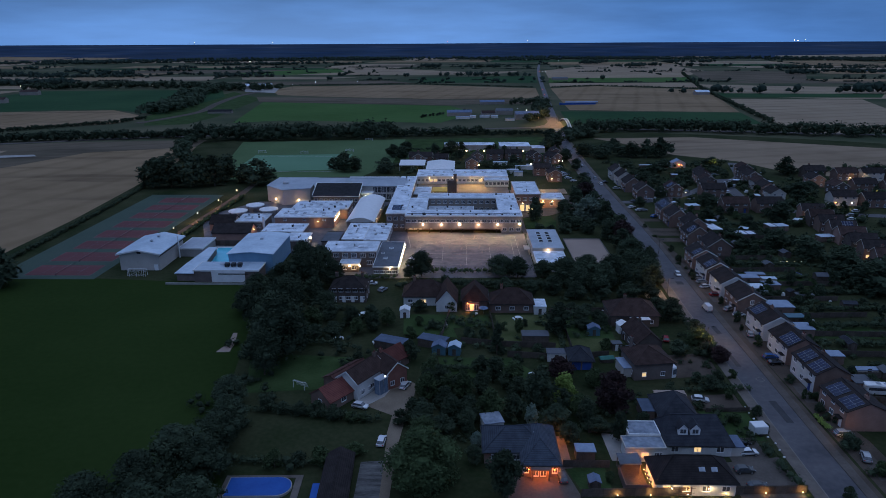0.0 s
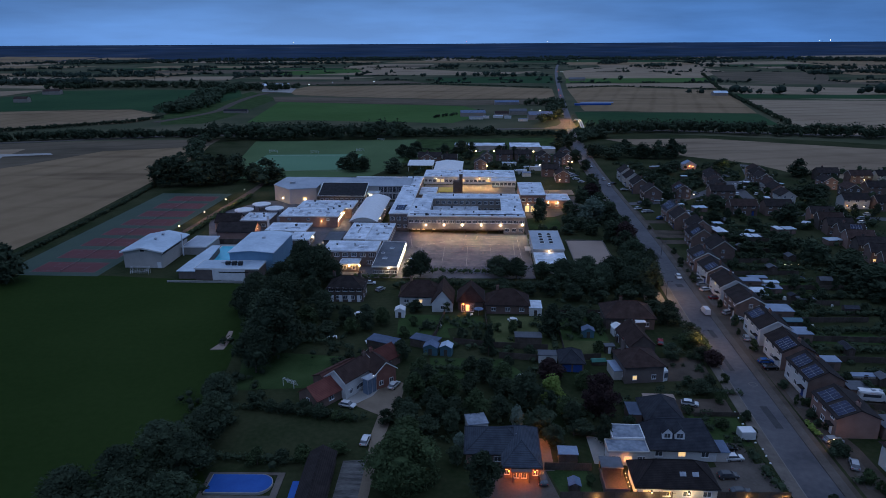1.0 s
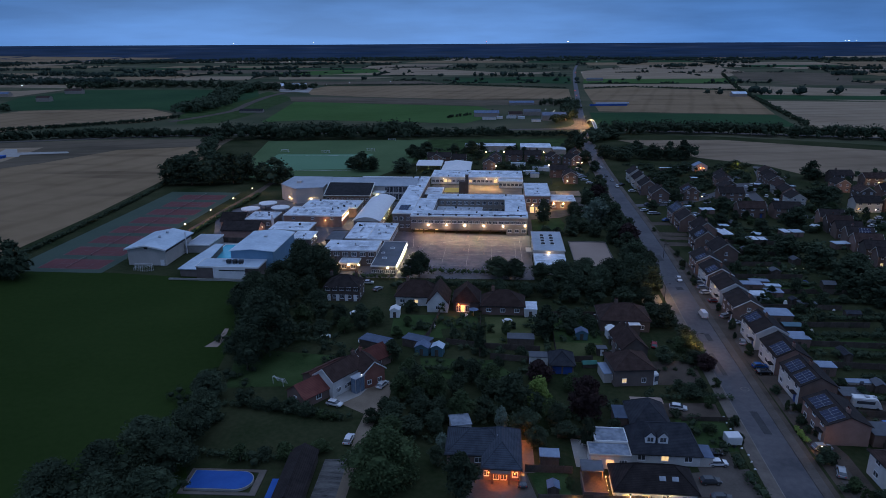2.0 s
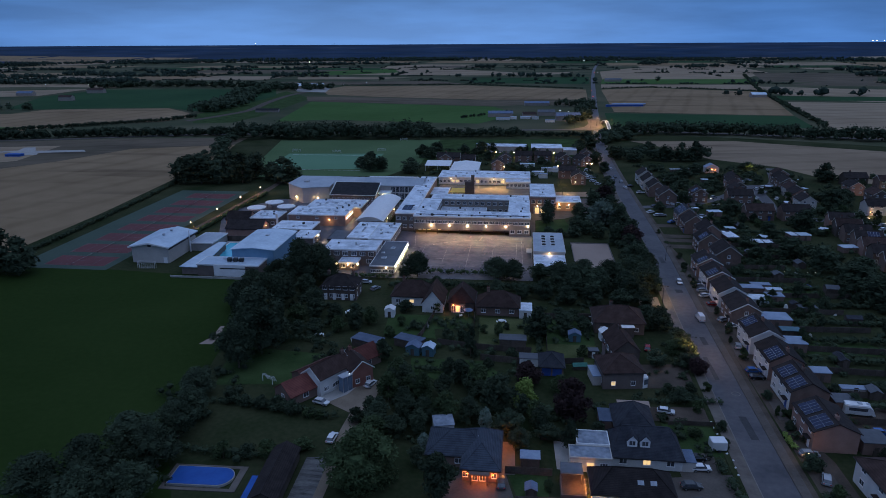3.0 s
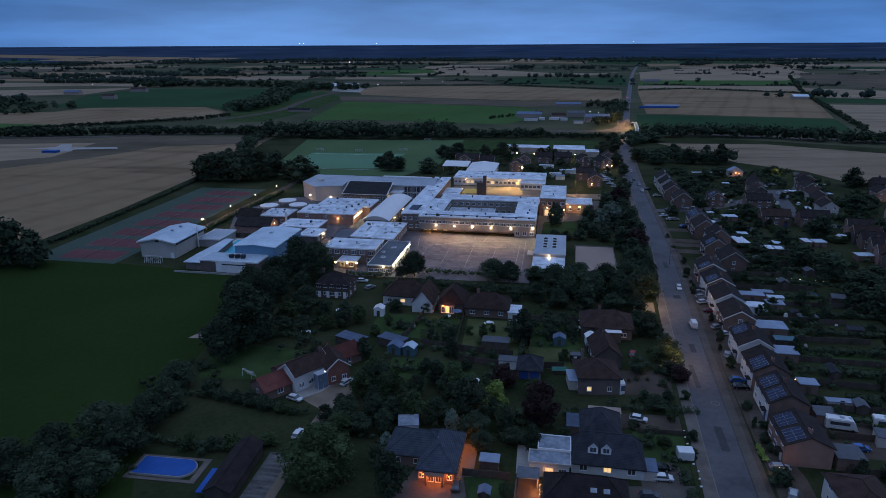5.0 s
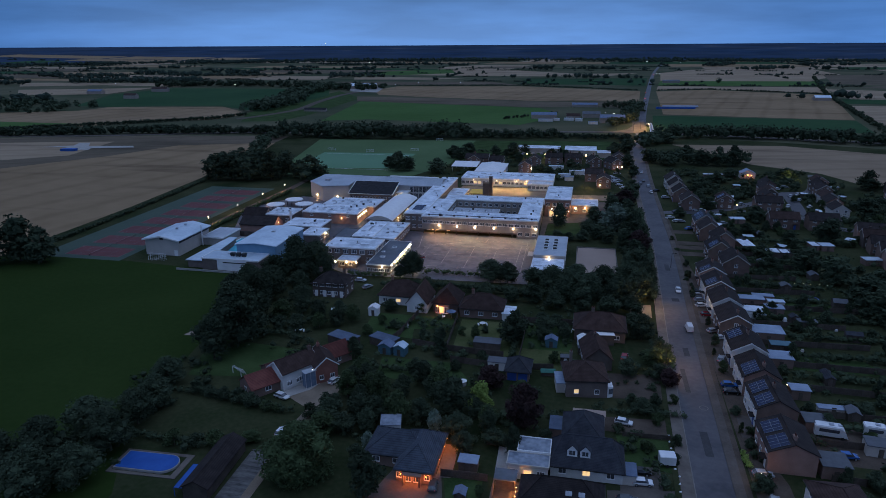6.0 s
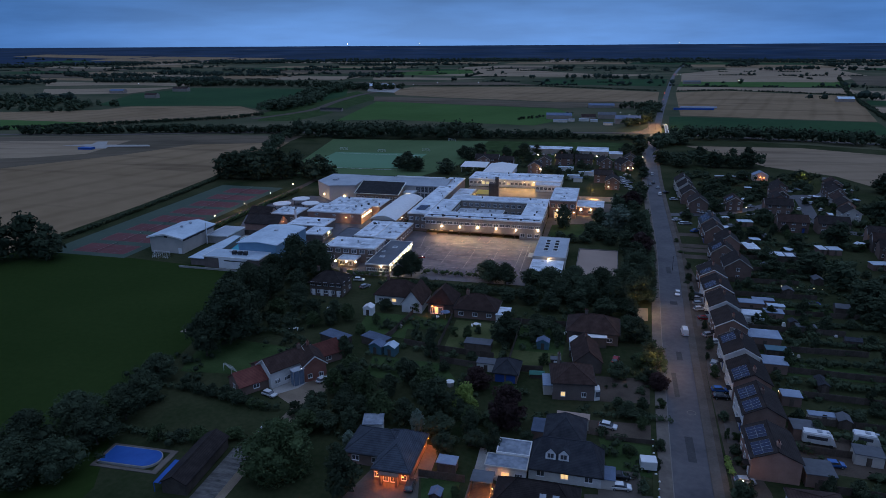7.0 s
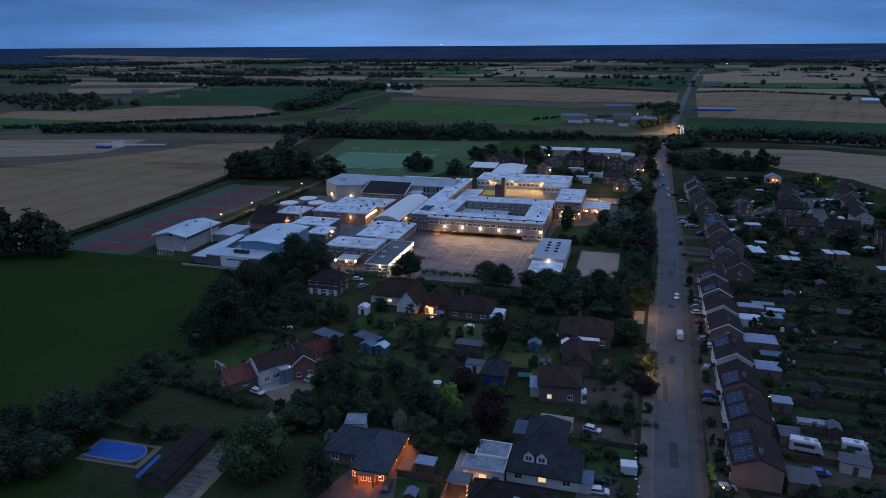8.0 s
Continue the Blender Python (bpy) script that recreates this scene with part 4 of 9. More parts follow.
# playing field and the big fields, each a sheet a little above the ground
patch("field", M_FIELDGRASS, [(-420, 60), (-34, 60), (-36, 95), (-49, 118), (-54, 150), (-58, 175), (-64, 200), (-66, 211), (-124, 216), (-172, 216), (-173, 236), (-420, 150)], 0.02, "mown school playing field in dark green grass")
patch("field", M_WHEAT, [(-172, 204), (-174, 239), (-175, 294), (-180, 362), (-191, 468), (-200, 508), (-270, 482), (-291, 425), (-330, 365), (-420, 250), (-420, 160)], 0.05, "ripe wheat field with faint tramlines")
patch("field", M_WHEAT2, [(-350, 400), (-321, 424), (-335, 491), (-385, 480), (-520, 440), (-520, 330)], 0.06, "pale cut wheat field")
patch("field", M_PLOUGH, [(-520, 300), (-520, 470), (-430, 500), (-300, 535), (-205, 545), (-200, 500), (-270, 482), (-291, 425), (-330, 365), (-420, 250)], 0.035, "brown-green rough field round a concrete yard")
patch("concrete_yard", M_CONCRETE, [(-372, 455), (-352, 457), (-336, 446), (-325, 449), (-329, 457), (-298, 466), (-304, 473), (-338, 466), (-350, 482), (-358, 480), (-352, 466)], 0.12, "pale concrete track and yard in a field", "yard")
patch("field", M_WHEAT, [(-620, 560), (-660, 660), (-550, 711), (-542, 758), (-402, 785), (-347, 731), (-332, 691), (-338, 654), (-416, 622), (-432, 575)], 0.10, "brown field of ripe wheat")
patch("field", M_DARKCROP, [(-600, 765), (-680, 943), (-668, 1086), (-385, 1107), (-334, 970), (-326, 735), (-402, 788), (-470, 786), (-542, 760)], 0.10, "dark green root crop field")
patch("field", M_CROP, [(-222, 660), (-255, 883), (-12, 828), (13, 765), (-5, 692), (-19, 658), (-178, 680)], 0.10, "broad field of green crop")
patch("field", M_PLOUGH, [(-262, 890), (-286, 960), (-180, 950), (-17, 915), (108, 925), (104, 850), (20, 850), (-12, 836)], 0.12, "strip of grey-green rough pasture")
patch("field", M_WHEAT, [(-300, 1087), (-289, 1183), (-72, 1212), (122, 1118), (109, 935), (-17, 921), (-180, 962), (-265, 997)], 0.14, "wide pale wheat field")
patch("field", M_WHEAT, [(146, 1119), (226, 1163), (381, 1079), (304, 749), (124, 776)], 0.14, "wide brown wheat field beside the straight road")
patch("field", M_DARKCROP, [(112, 763), (303, 745), (285, 645), (197, 650), (103, 645)], 0.16, "dark green crop field")
patch("field", M_WHEAT3, [(109, 552), (191, 558), (300, 505), (420, 440), (400, 330), (300, 335), (232, 386), (197, 411), (184, 445), (150, 471), (126, 525)], 0.05, "ripe wheat field behind the estate")
patch("field", M_WHEAT2, [(344, 911), (520, 901), (420, 600), (329, 580), (294, 579), (307, 714)], 0.10, "pale field of ripe wheat")
patch("field", M_WHEAT2, [(411, 1202), (542, 1148), (700, 1117), (640, 909), (488, 909), (376, 954)], 0.12, "pale field of cut stubble")
patch("field", M_WHEAT2, [(207, 1724), (305, 1918), (617, 2115), (584, 1681), (445, 1410), (171, 1323)], 0.14, "distant pale wheat field")
patch("field", M_WHEAT2, [(-384, 2066), (-302, 2220), (-139, 2200), (-175, 1874), (23, 1662), (159, 1722), (73, 1561), (-101, 1554), (-391, 1567)], 0.14, "distant pale wheat field")
patch("field", M_PITCH, [(-143, 384), (-172, 534), (-43, 548), (-43, 438), (-57, 394)], 0.05, "green sports field with faint white markings")
patch("field", M_LAWN, [(-43, 438), (-43, 548), (70, 560), (66, 470), (40, 480), (-20, 470)], 0.04, "rough meadow behind the houses")
turf = patch("sports_pitch", M_HOCKEY, [(-140, 408), (-143, 470), (-75, 475), (-74, 416)], 0.09, "pale green artificial hockey pitch", "sports pitch")
bm = boxes((-138, 410, 0.1, -77, 410.3, 0.115), (-139.6, 466, 0.1, -78, 466.3, 0.115))
solo("pitch_marking", bm, M_LINE, "white painted pitch lines", "pitch marking", "", "structure")

patch("field", M_CROP, [(178, 1396), (466, 1411), (434, 1275), (160, 1258)], 0.45, "narrow green crop field by the road")
patch("field", M_WHEAT2, [(159, 1242), (424, 1245), (392, 1110), (228, 1178), (149, 1146)], 0.35, "pale wheat strip by the road")
patch("field", M_WHEAT2, [(-1083, 1196), (-699, 1237), (-666, 1189), (-684, 1128), (-851, 1146), (-987, 1092)], 0.14, "pale stubble field far off")
patch("field", M_WHEAT2, [(-918, 1016), (-820, 1049), (-707, 1098), (-696, 948), (-821, 910)], 0.14, "pale stubble field far off")
patch("field", M_CROP, [(-640, 600), (-457, 596), (-438, 601), (-470, 536), (-560, 520)], 0.16, "green pasture field beside woods")
patch("field", M_CROP, [(-535, 1671), (-336, 1906), (-279, 1679), (-378, 1575), (-499, 1568)], 0.16, "green crop field far off")
patch("field", M_PLOUGH, [(-667, 2064), (-401, 1982), (-338, 1910), (-530, 1680)], 0.15, "brown ploughed field far off")
patch("field", M_WHEAT2, [(-474, 1490), (-213, 1457), (-284, 1390), (-438, 1382)], 0.16, "pale wheat field far off")
patch("field", M_PLOUGH, [(-452, 1287), (-149, 1340), (-75, 1243), (-297, 1213)], 0.16, "brown ploughed field far off")
patch("field", M_DARKCROP, [(-90, 1421), (160, 1496), (140, 1257), (-67, 1275)], 0.16, "dark green crop field far off")
patch("field", M_WHEAT2, [(-1375, 2280), (-1400, 2200), (-1204, 2155), (-1623, 2056), (-1700, 2180)], 0.16, "pale stubble field far off")
patch("field", M_WHEAT, [(-1055, 1893), (-848, 1936), (-566, 1763), (-730, 1580)], 0.16, "ripe wheat field far off")
patch("field", M_DARKCROP, [(373, 1007), (600, 989), (560, 928), (356, 936)], 0.2, "dark green crop field far off")
patch("field", M_PLOUGH, [(547, 1680), (801, 1639), (638, 1288), (464, 1340)], 0.16, "brown ploughed field far off")

patch("field", M_LAWN, [(-333, 713), (-344, 797), (-350, 1060), (-272, 936), (-256, 713), (-263, 650), (-300, 640)], 0.07, "rough green pasture beside an earth track")
ribbon("track", M_DRIVE, smooth_line([(-305, 1110), (-311, 1070), (-319, 984), (-309, 869), (-294, 771), (-301, 713), (-315, 660)]), 5.0, -0.05, 0.14, "bare earth haul road across the pasture", "track")
patch("yard", M_CONCRETE, [(-369, 1147), (-301, 1145), (-281, 1040), (-332, 1059)], 0.16, "pale concrete yard of a building site", "yard")
patch("pond", M_WATER2, [(839, 1677), (1060, 1660), (970, 1505), (788, 1574)], 0.3, "still reservoir reflecting the evening sky", "water")
patch("field", M_PLOUGH, [(590, 1360), (800, 1300), (690, 1210), (470, 1240)], 0.18, "dark ploughed field far off")

# far patchwork, row by row out to the rise
rng = random.Random(21)
FARMATS = [M_WHEAT, M_WHEAT2, M_DARKCROP, M_CROP, M_WHEAT2, M_PLOUGH, M_WHEAT2, M_WHEAT]
y = 1260.0
hedge_lines = []
while y < 2600:
    dy = rng.uniform(70, 150) * (1 + (y - 1200) / 1500)
    x = -0.95 * y - 100 + rng.uniform(-50, 50)
    while x < 0.8 * y:
        dx = rng.uniform(120, 420) * (1 + (y - 1200) / 3000)
        mid = x + dx / 2
        clear = -540 < mid < 700 and y < 1900
        if not clear and rng.random() < (0.72 if y < 1900 else 0.62 if y < 2600 else 0.42):
            sk = rng.uniform(-0.2, 0.2)
            pts = [(x + 8, y + 6), (x + dx - 8, y + 6 + sk * 60), (x + dx - 8 + sk * dy, y + dy - 8 + sk * 60), (x + 8 + sk * dy, y + dy - 8)]
            bm = bmesh.new()
            n = 8
            grid = [[None] * (n + 1) for _ in range(n + 1)]
            for i in range(n + 1):
                for j in range(n + 1):
                    u, v = i / n, j / n
                    px = (1 - v) * ((1 - u) * pts[0][0] + u * pts[1][0]) + v * ((1 - u) * pts[3][0] + u * pts[2][0])
                    py = (1 - v) * ((1 - u) * pts[0][1] + u * pts[1][1]) + v * ((1 - u) * pts[3][1] + u * pts[2][1])
                    grid[i][j] = bm.verts.new((px, py, terrain(px, py) + 0.35))
            for i in range(n):
                for j in range(n):
                    bm.faces.new((grid[i][j], grid[i + 1][j], grid[i + 1][j + 1], grid[i][j + 1]))
            solo("field", bm, rng.choice(FARMATS[:3] if y > 2000 else FARMATS), "distant farm field beyond the village", "field", "", "structure")
        if rng.random() < 0.8:
            hedge_lines.append((x, y, x + dx, y + rng.uniform(-15, 15)))
        if rng.random() < 0.5:
            hedge_lines.append((x, y, x + rng.uniform(-30, 30), y + dy))
        x += dx
    y += dy

patch("sandpit", M_SAND, [(-62.4, 160), (-58.8, 160.2), (-58.9, 165), (-60.4, 172), (-61.6, 172), (-60.8, 165.2)], 0.06, "pale sandy patch at the field edge", "path")

# the straight road with pavements and kerbs
ROAD = smooth_line([(69.8, 40), (70.6, 90), (71.2, 119), (72.3, 157), (73.3, 189), (75.2, 235), (76.4, 270), (76.9, 312), (77.6, 376), (79.5, 452), (83, 530), (88, 600), (93.5, 658), (120, 965), (198, 1780), (300, 2600)])
NEAR = [p for p in ROAD if p[1] < 540]
ribbon("road", M_ASPHALT, ROAD, 3.4, -0.05, 0.07, "worn grey asphalt road with patched repairs")
for s, nm in ((-1, "west"), (1, "east")):
    ribbon("kerb", M_KERB if s < 0 else M_PAVE, NEAR, 0.09, -0.05, 0.19, "dull concrete kerb along the road", "kerb", s * 3.49)
    ribbon("pavement", M_WALK if s < 0 else M_PAVE, NEAR, 1.2 if s < 0 else 0.85, -0.05, 0.18, "worn tan asphalt pavement beside the road", "pavement", s * (4.79 if s < 0 else 4.44))
    ribbon("verge", M_GROUND if s < 0 else M_DRIVE, [p for p in NEAR if p[1] < 330], 0.55, -0.05, 0.12, "narrow worn grass verge by the pavement", "verge", s * (6.55 if s < 0 else 5.85))
LANE_A = smooth_line([(79.5, 329), (95, 332), (107, 337), (128, 357), (147, 382), (163, 391), (178, 440)])
LANE_B = smooth_line([(150, 386), (146, 350), (143, 328), (150, 315), (172, 308), (215, 300), (300, 290)])
LANES = LANE_A + LANE_B
ribbon("road", M_ASPHALT, LANE_A, 2.6, -0.05, 0.05, "side road of the housing estate")
ribbon("road", M_ASPHALT, LANE_B, 3.0, -0.05, 0.045, "estate road lined with parked cars")
ribbon("road", M_PAVE, smooth_line([(-700, 470), (-421, 510), (-300, 547), (-251, 563), (-167, 577), (0, 609), (79, 620), (140, 612), (400, 560)]), 4.0, -0.05, 0.16, "distant main road crossing the fields")
# manhole and repairs on the road
bm = bmesh.new()
for i in range(24):
    a0, a1 = i * math.tau / 24, (i + 1) * math.tau / 24
    low = [(73.6 + q * math.cos(a), 147.5 + q * math.sin(a), 0.068) for a, q in ((a0, 1.0), (a1, 1.0), (a1, 0.84), (a0, 0.84))]
    hexa(bm, low, [(a, b, 0.076) for a, b, c in low])
bmesh.ops.recalc_face_normals(bm, faces=bm.faces)
solo("road_patch", bm, M_KERB, "pale ring of sealant round a manhole", "road patch", "", "structure")
for px, py, pw, pl in ((72.0, 133, 1.6, 9), (73.4, 176, 1.4, 5), (74.9, 214, 2.2, 3), (75.6, 246, 1.6, 7), (71.2, 160, 1.1, 12)):
    solo("road_patch", boxes((px - pw / 2, py - pl / 2, 0.066, px + pw / 2, py + pl / 2, 0.075)), M_REPAIR, "darker rectangular repair in the asphalt", "road patch", "", "structure")

# hard surfaces and lawns of the near plots
patch("drive", M_GRAVEL, [(-20.5, 141), (-12, 146.5), (-8.6, 144), (-8.8, 136), (-9.8, 131), (-10.8, 118), (-10.8, 95), (-12.5, 95), (-12.9, 113), (-13.4, 123), (-13.0, 130), (-19.5, 134)], 0.03, "pale gravel drive between gardens", "drive").location.z = 0.014
patch("drive", M_CONCRETE, [(-21.5, 136.5), (-19.5, 141), (-13.5, 144), (-15.5, 138), (-19.5, 133.5)], 0.05, "grey block-paved forecourt of the farmhouse", "drive")
patch("yard", M_OLDYARD, [(-17.4, 113), (-12.8, 113.5), (-10.8, 95), (-17.0, 94)], 0.04, "old worn concrete yard", "yard")
patch("drive", M_PAVE, [(12, 112), (21.5, 112.5), (23.5, 104), (22, 92), (8, 92), (10, 104)], 0.03, "red-brown block-paved forecourt of a bungalow", "drive")
patch("drive", M_PAVE, [(52, 114), (68.5, 117), (67.8, 103), (52, 103.5)], 0.03, "dark tarmac forecourt with parked cars", "drive")
patch("drive", M_DRIVE, [(52, 139.5), (70, 141), (70, 133), (50, 134)], 0.03, "gravel drive beside a lawn", "drive")
patch("drive", M_DRIVE, [(52.5, 160), (69.5, 162), (69.5, 150), (54, 148)], 0.03, "brown gravel parking area", "drive")
# Pale polygon over the junction puts its lamplit spread into the ground colour
patch("road", M_PAVE, [(66, 622), (80, 640), (86, 664), (88, 704), (100, 704), (98, 660), (96, 618)], 0.17, "pale apron with lamplight in its colour at the junction", "road")
patch("lawn", M_LAWN, [(-53, 160), (-20, 157), (-22, 146), (-32, 141), (-48, 139)], 0.03, "mown garden lawn with a goal", "lawn")
patch("lawn", M_GROUND, [(-44, 128), (-13.8, 127), (-13.4, 114), (-46, 112)], 0.03, "dark rough garden lawn beside a hedge", "lawn")
patch("lawn", M_LAWN, [(-15, 186), (-2, 186), (1, 170), (-14, 172)], 0.03, "dark mown back garden lawn", "lawn")
patch("lawn", M_LAWN, [(-2, 186), (10, 186), (10, 178), (-3, 176)], 0.04, "dark mown back garden lawn", "lawn")
patch("lawn", M_DRYLAWN, [(12, 186), (26, 186), (30, 163), (13, 165)], 0.03, "dry mown back garden lawn", "lawn")
patch("lawn", M_DRYLAWN, [(29, 170), (44, 170), (44, 158), (32, 158)], 0.045, "dry tan back garden lawn", "lawn")
patch("lawn", M_LAWN, [(-4, 158), (15, 158), (22, 147), (-2, 147)], 0.03, "dark mown back garden lawn", "lawn")
patch("lawn", M_LAWN, [(29, 186), (44, 186), (44, 160), (32, 160)], 0.03, "dark mown back garden lawn", "lawn")
patch("lawn", M_LAWN, [(22, 112), (29.5, 112), (29.5, 104.5), (24, 104.5)], 0.035, "small front lawn behind a fence", "lawn")
patch("drive", M_PAVE, [(54.4, 122.4), (62, 122.8), (62, 115.4), (54.4, 114.2)], 0.045, "grey block-paved drive with two parked cars", "drive")
patch("lawn", M_LAWN, [(54, 133), (69.3, 132), (68.8, 121), (56, 122.5)], 0.03, "front lawn with shrubs", "lawn")
patch("lawn", M_LAWN, [(30, 298), (43, 302.5), (44.5, 292), (43, 282), (30, 281)], 0.04, "mown lawn before the school entrance", "lawn")
rng = random.Random(5)
for k, y0 in enumerate((100, 112, 124, 136, 147, 158, 170, 183, 196, 210, 224, 238, 252)):
    patch("lawn", M_GROUND if k % 3 else M_LAWN, [(97, y0 + 1), (118 + rng.uniform(-5, 10), y0 + 1), (118 + rng.uniform(-5, 10), y0 + 9), (97, y0 + 9)], 0.03, "long narrow back garden lawn", "lawn")
patch("drive", M_DRIVE, [(78.0, 100), (84.6, 100), (84.8, 122), (84.0, 126), (84.6, 236), (82.6, 262), (80.6, 262)], 0.028, "brown gravel forecourts along the row of houses", "drive")
for k, y0 in enumerate((112, 125, 140, 155, 170, 187, 200, 214, 229, 243, 258)):
    patch("drive", M_DRIVE if k % 2 else M_PAVE, [(79.5, y0 - 3), (82.4, y0 - 3), (82.6, y0 + 6), (80, y0 + 6)], 0.035, "paved front drive of a house", "drive")
for y0, x1 in ((262, 91), (270.5, 93.5), (276.5, 94), (293, 91)):
    patch("drive", M_DRIVE, [(81.5, y0), (x1, y0), (x1, y0 + 5), (81.5, y0 + 5)], 0.035, "long brown gravel front drive", "drive")

# Paler ground where two street lamps shine, with their pools put into the colour
patch("lane", M_GRAVEL, [(60, 197), (68.3, 198), (68.6, 208), (61, 207)], 0.05, "pale gravel patch carrying street lamp light on the verge", "lane")
patch("lane", M_DRIVE, [(64.5, 151.5), (67.6, 152), (68.0, 166), (65.2, 165.5)], 0.05, "brown gravel strip carrying street lamp light beside the pavement", "lane")
patch("patio", M_CONCRETE, [(31.3, 114.4), (33.7, 114.2), (33.7, 117.9), (35.2, 118.0), (35.2, 123.2), (31.0, 124)], 0.05, "pale paved patio beside a flat-roofed extension", "patio")
patch("terrace", M_WALK, [(20.6, 111.5), (23.4, 111.8), (23.2, 122.5), (20.4, 122.5)], 0.05, "narrow paved side terrace under orange lamps", "patio")

# school grounds
patch("yard", M_PLAY, [(-34, 217), (28, 219), (28.3, 273), (-30, 276), (-60, 250), (-62, 282), (-47, 280), (-32, 330), (-100, 330), (-118, 300), (-100, 255), (-62, 245), (-49, 226)], 0.03, "grey tarmac between the school blocks", "yard")
patch("yard", M_PLAY, [(-63, 244), (-45, 244), (-44.6, 284), (-63, 284)], 0.04, "tarmac lane between the school blocks", "yard")
patch("playground", M_PLAY, [(-19, 226), (26.5, 226), (26.8, 272), (-20.5, 273)], 0.05, "worn tarmac playground with faded court lines", "playground")
patch("yard", M_GRAVEL, [(-12, 317), (27.5, 317), (27.5, 372), (-22, 372), (-22, 345)], 0.04, "pale rear school yard under lamps", "yard")
patch("yard", M_PAVE, [(28, 272), (29.6, 272), (30, 299), (43, 303), (57, 318), (60, 345), (27, 345), (27, 311)], 0.05, "paved entrance path of the school", "yard")
patch("yard", M_GRAVEL, [(28, 345.5), (58, 349), (58, 361), (28, 358)], 0.05, "gravel service yard lit by a lamp", "yard")
patch("court", M_SAND, [(43.8, 264.5), (58, 264.8), (57.8, 234), (43.5, 235)], 0.05, "plain tan games court", "court")
bm = boxes((43.4, 234, 0.0, 43.6, 265, 0.35), (58.0, 234, 0.0, 58.2, 265, 0.35), (43.6, 264.8, 0.0, 58.0, 265.0, 0.35))
solo("court_edge", bm, M_KERB, "low pale edging round the games court", "kerb", "", "structure")
patch("playground", M_PLAYDARK, [(-15.5, 227), (24.5, 227), (25, 264.6), (-15.5, 261.8)], 0.054, "darker resurfaced tarmac court with faded lines", "playground")
rng = random.Random(11)
bm = bmesh.new()
for x0, y0, x1, y1 in ((-18.9, 252.3, -1.4, 263.8), (-1.4, 263.8, 24.5, 268.5), (-17.9, 254, -20.1, 269.4), (24.5, 231, 23.9, 267.5), (-14, 232, -14, 258), (4, 232, 4, 258), (22, 232, 22, 262), (-14, 232, 22, 232), (-14, 245, 22, 246), (-14, 258, 22, 258), (-5, 236, -5, 254), (13, 236, 13, 254), (9, 250, 17, 250), (-9, 240, -1, 240), (8, 238, 18, 238)):
    d = Vector((x1 - x0, y1 - y0)).normalized()
    nx, ny = -d.y * 0.09, d.x * 0.09
    low = [(x0 - nx, y0 - ny, 0.057), (x0 + nx, y0 + ny, 0.057), (x1 + nx, y1 + ny, 0.057), (x1 - nx, y1 - ny, 0.057)]
    hexa(bm, low, [(a, b, 0.064) for a, b, c in low])
bmesh.ops.recalc_face_normals(bm, faces=bm.faces)
solo("court_lines", bm, M_FADED, "faded white playground lines", "marking", "", "structure")
bm = bmesh.new()
for k in range(60):
    x0, y0, a, q = rng.uniform(-15, 23), rng.uniform(229, 270), rng.choice((0.0, 1.57, 0.12, 1.45, 0.5)), rng.uniform(0.6, 3.2)
    wd = rng.choice((0.06, 0.08, 0.3))
    c, d = math.cos(a), math.sin(a)
    low = [(x0 - c * q - d * -wd, y0 - d * q + c * -wd, 0.066), (x0 + c * q - d * -wd, y0 + d * q + c * -wd, 0.066), (x0 + c * q - d * wd, y0 + d * q + c * wd, 0.066), (x0 - c * q - d * wd, y0 - d * q + c * wd, 0.066)]
    hexa(bm, low, [(p, r, 0.070) for p, r, z in low])
bmesh.ops.recalc_face_normals(bm, faces=bm.faces)
solo("worn_marks", bm, M_WORN, "scattered worn paint marks and patches on the playground", "marking", "", "structure")

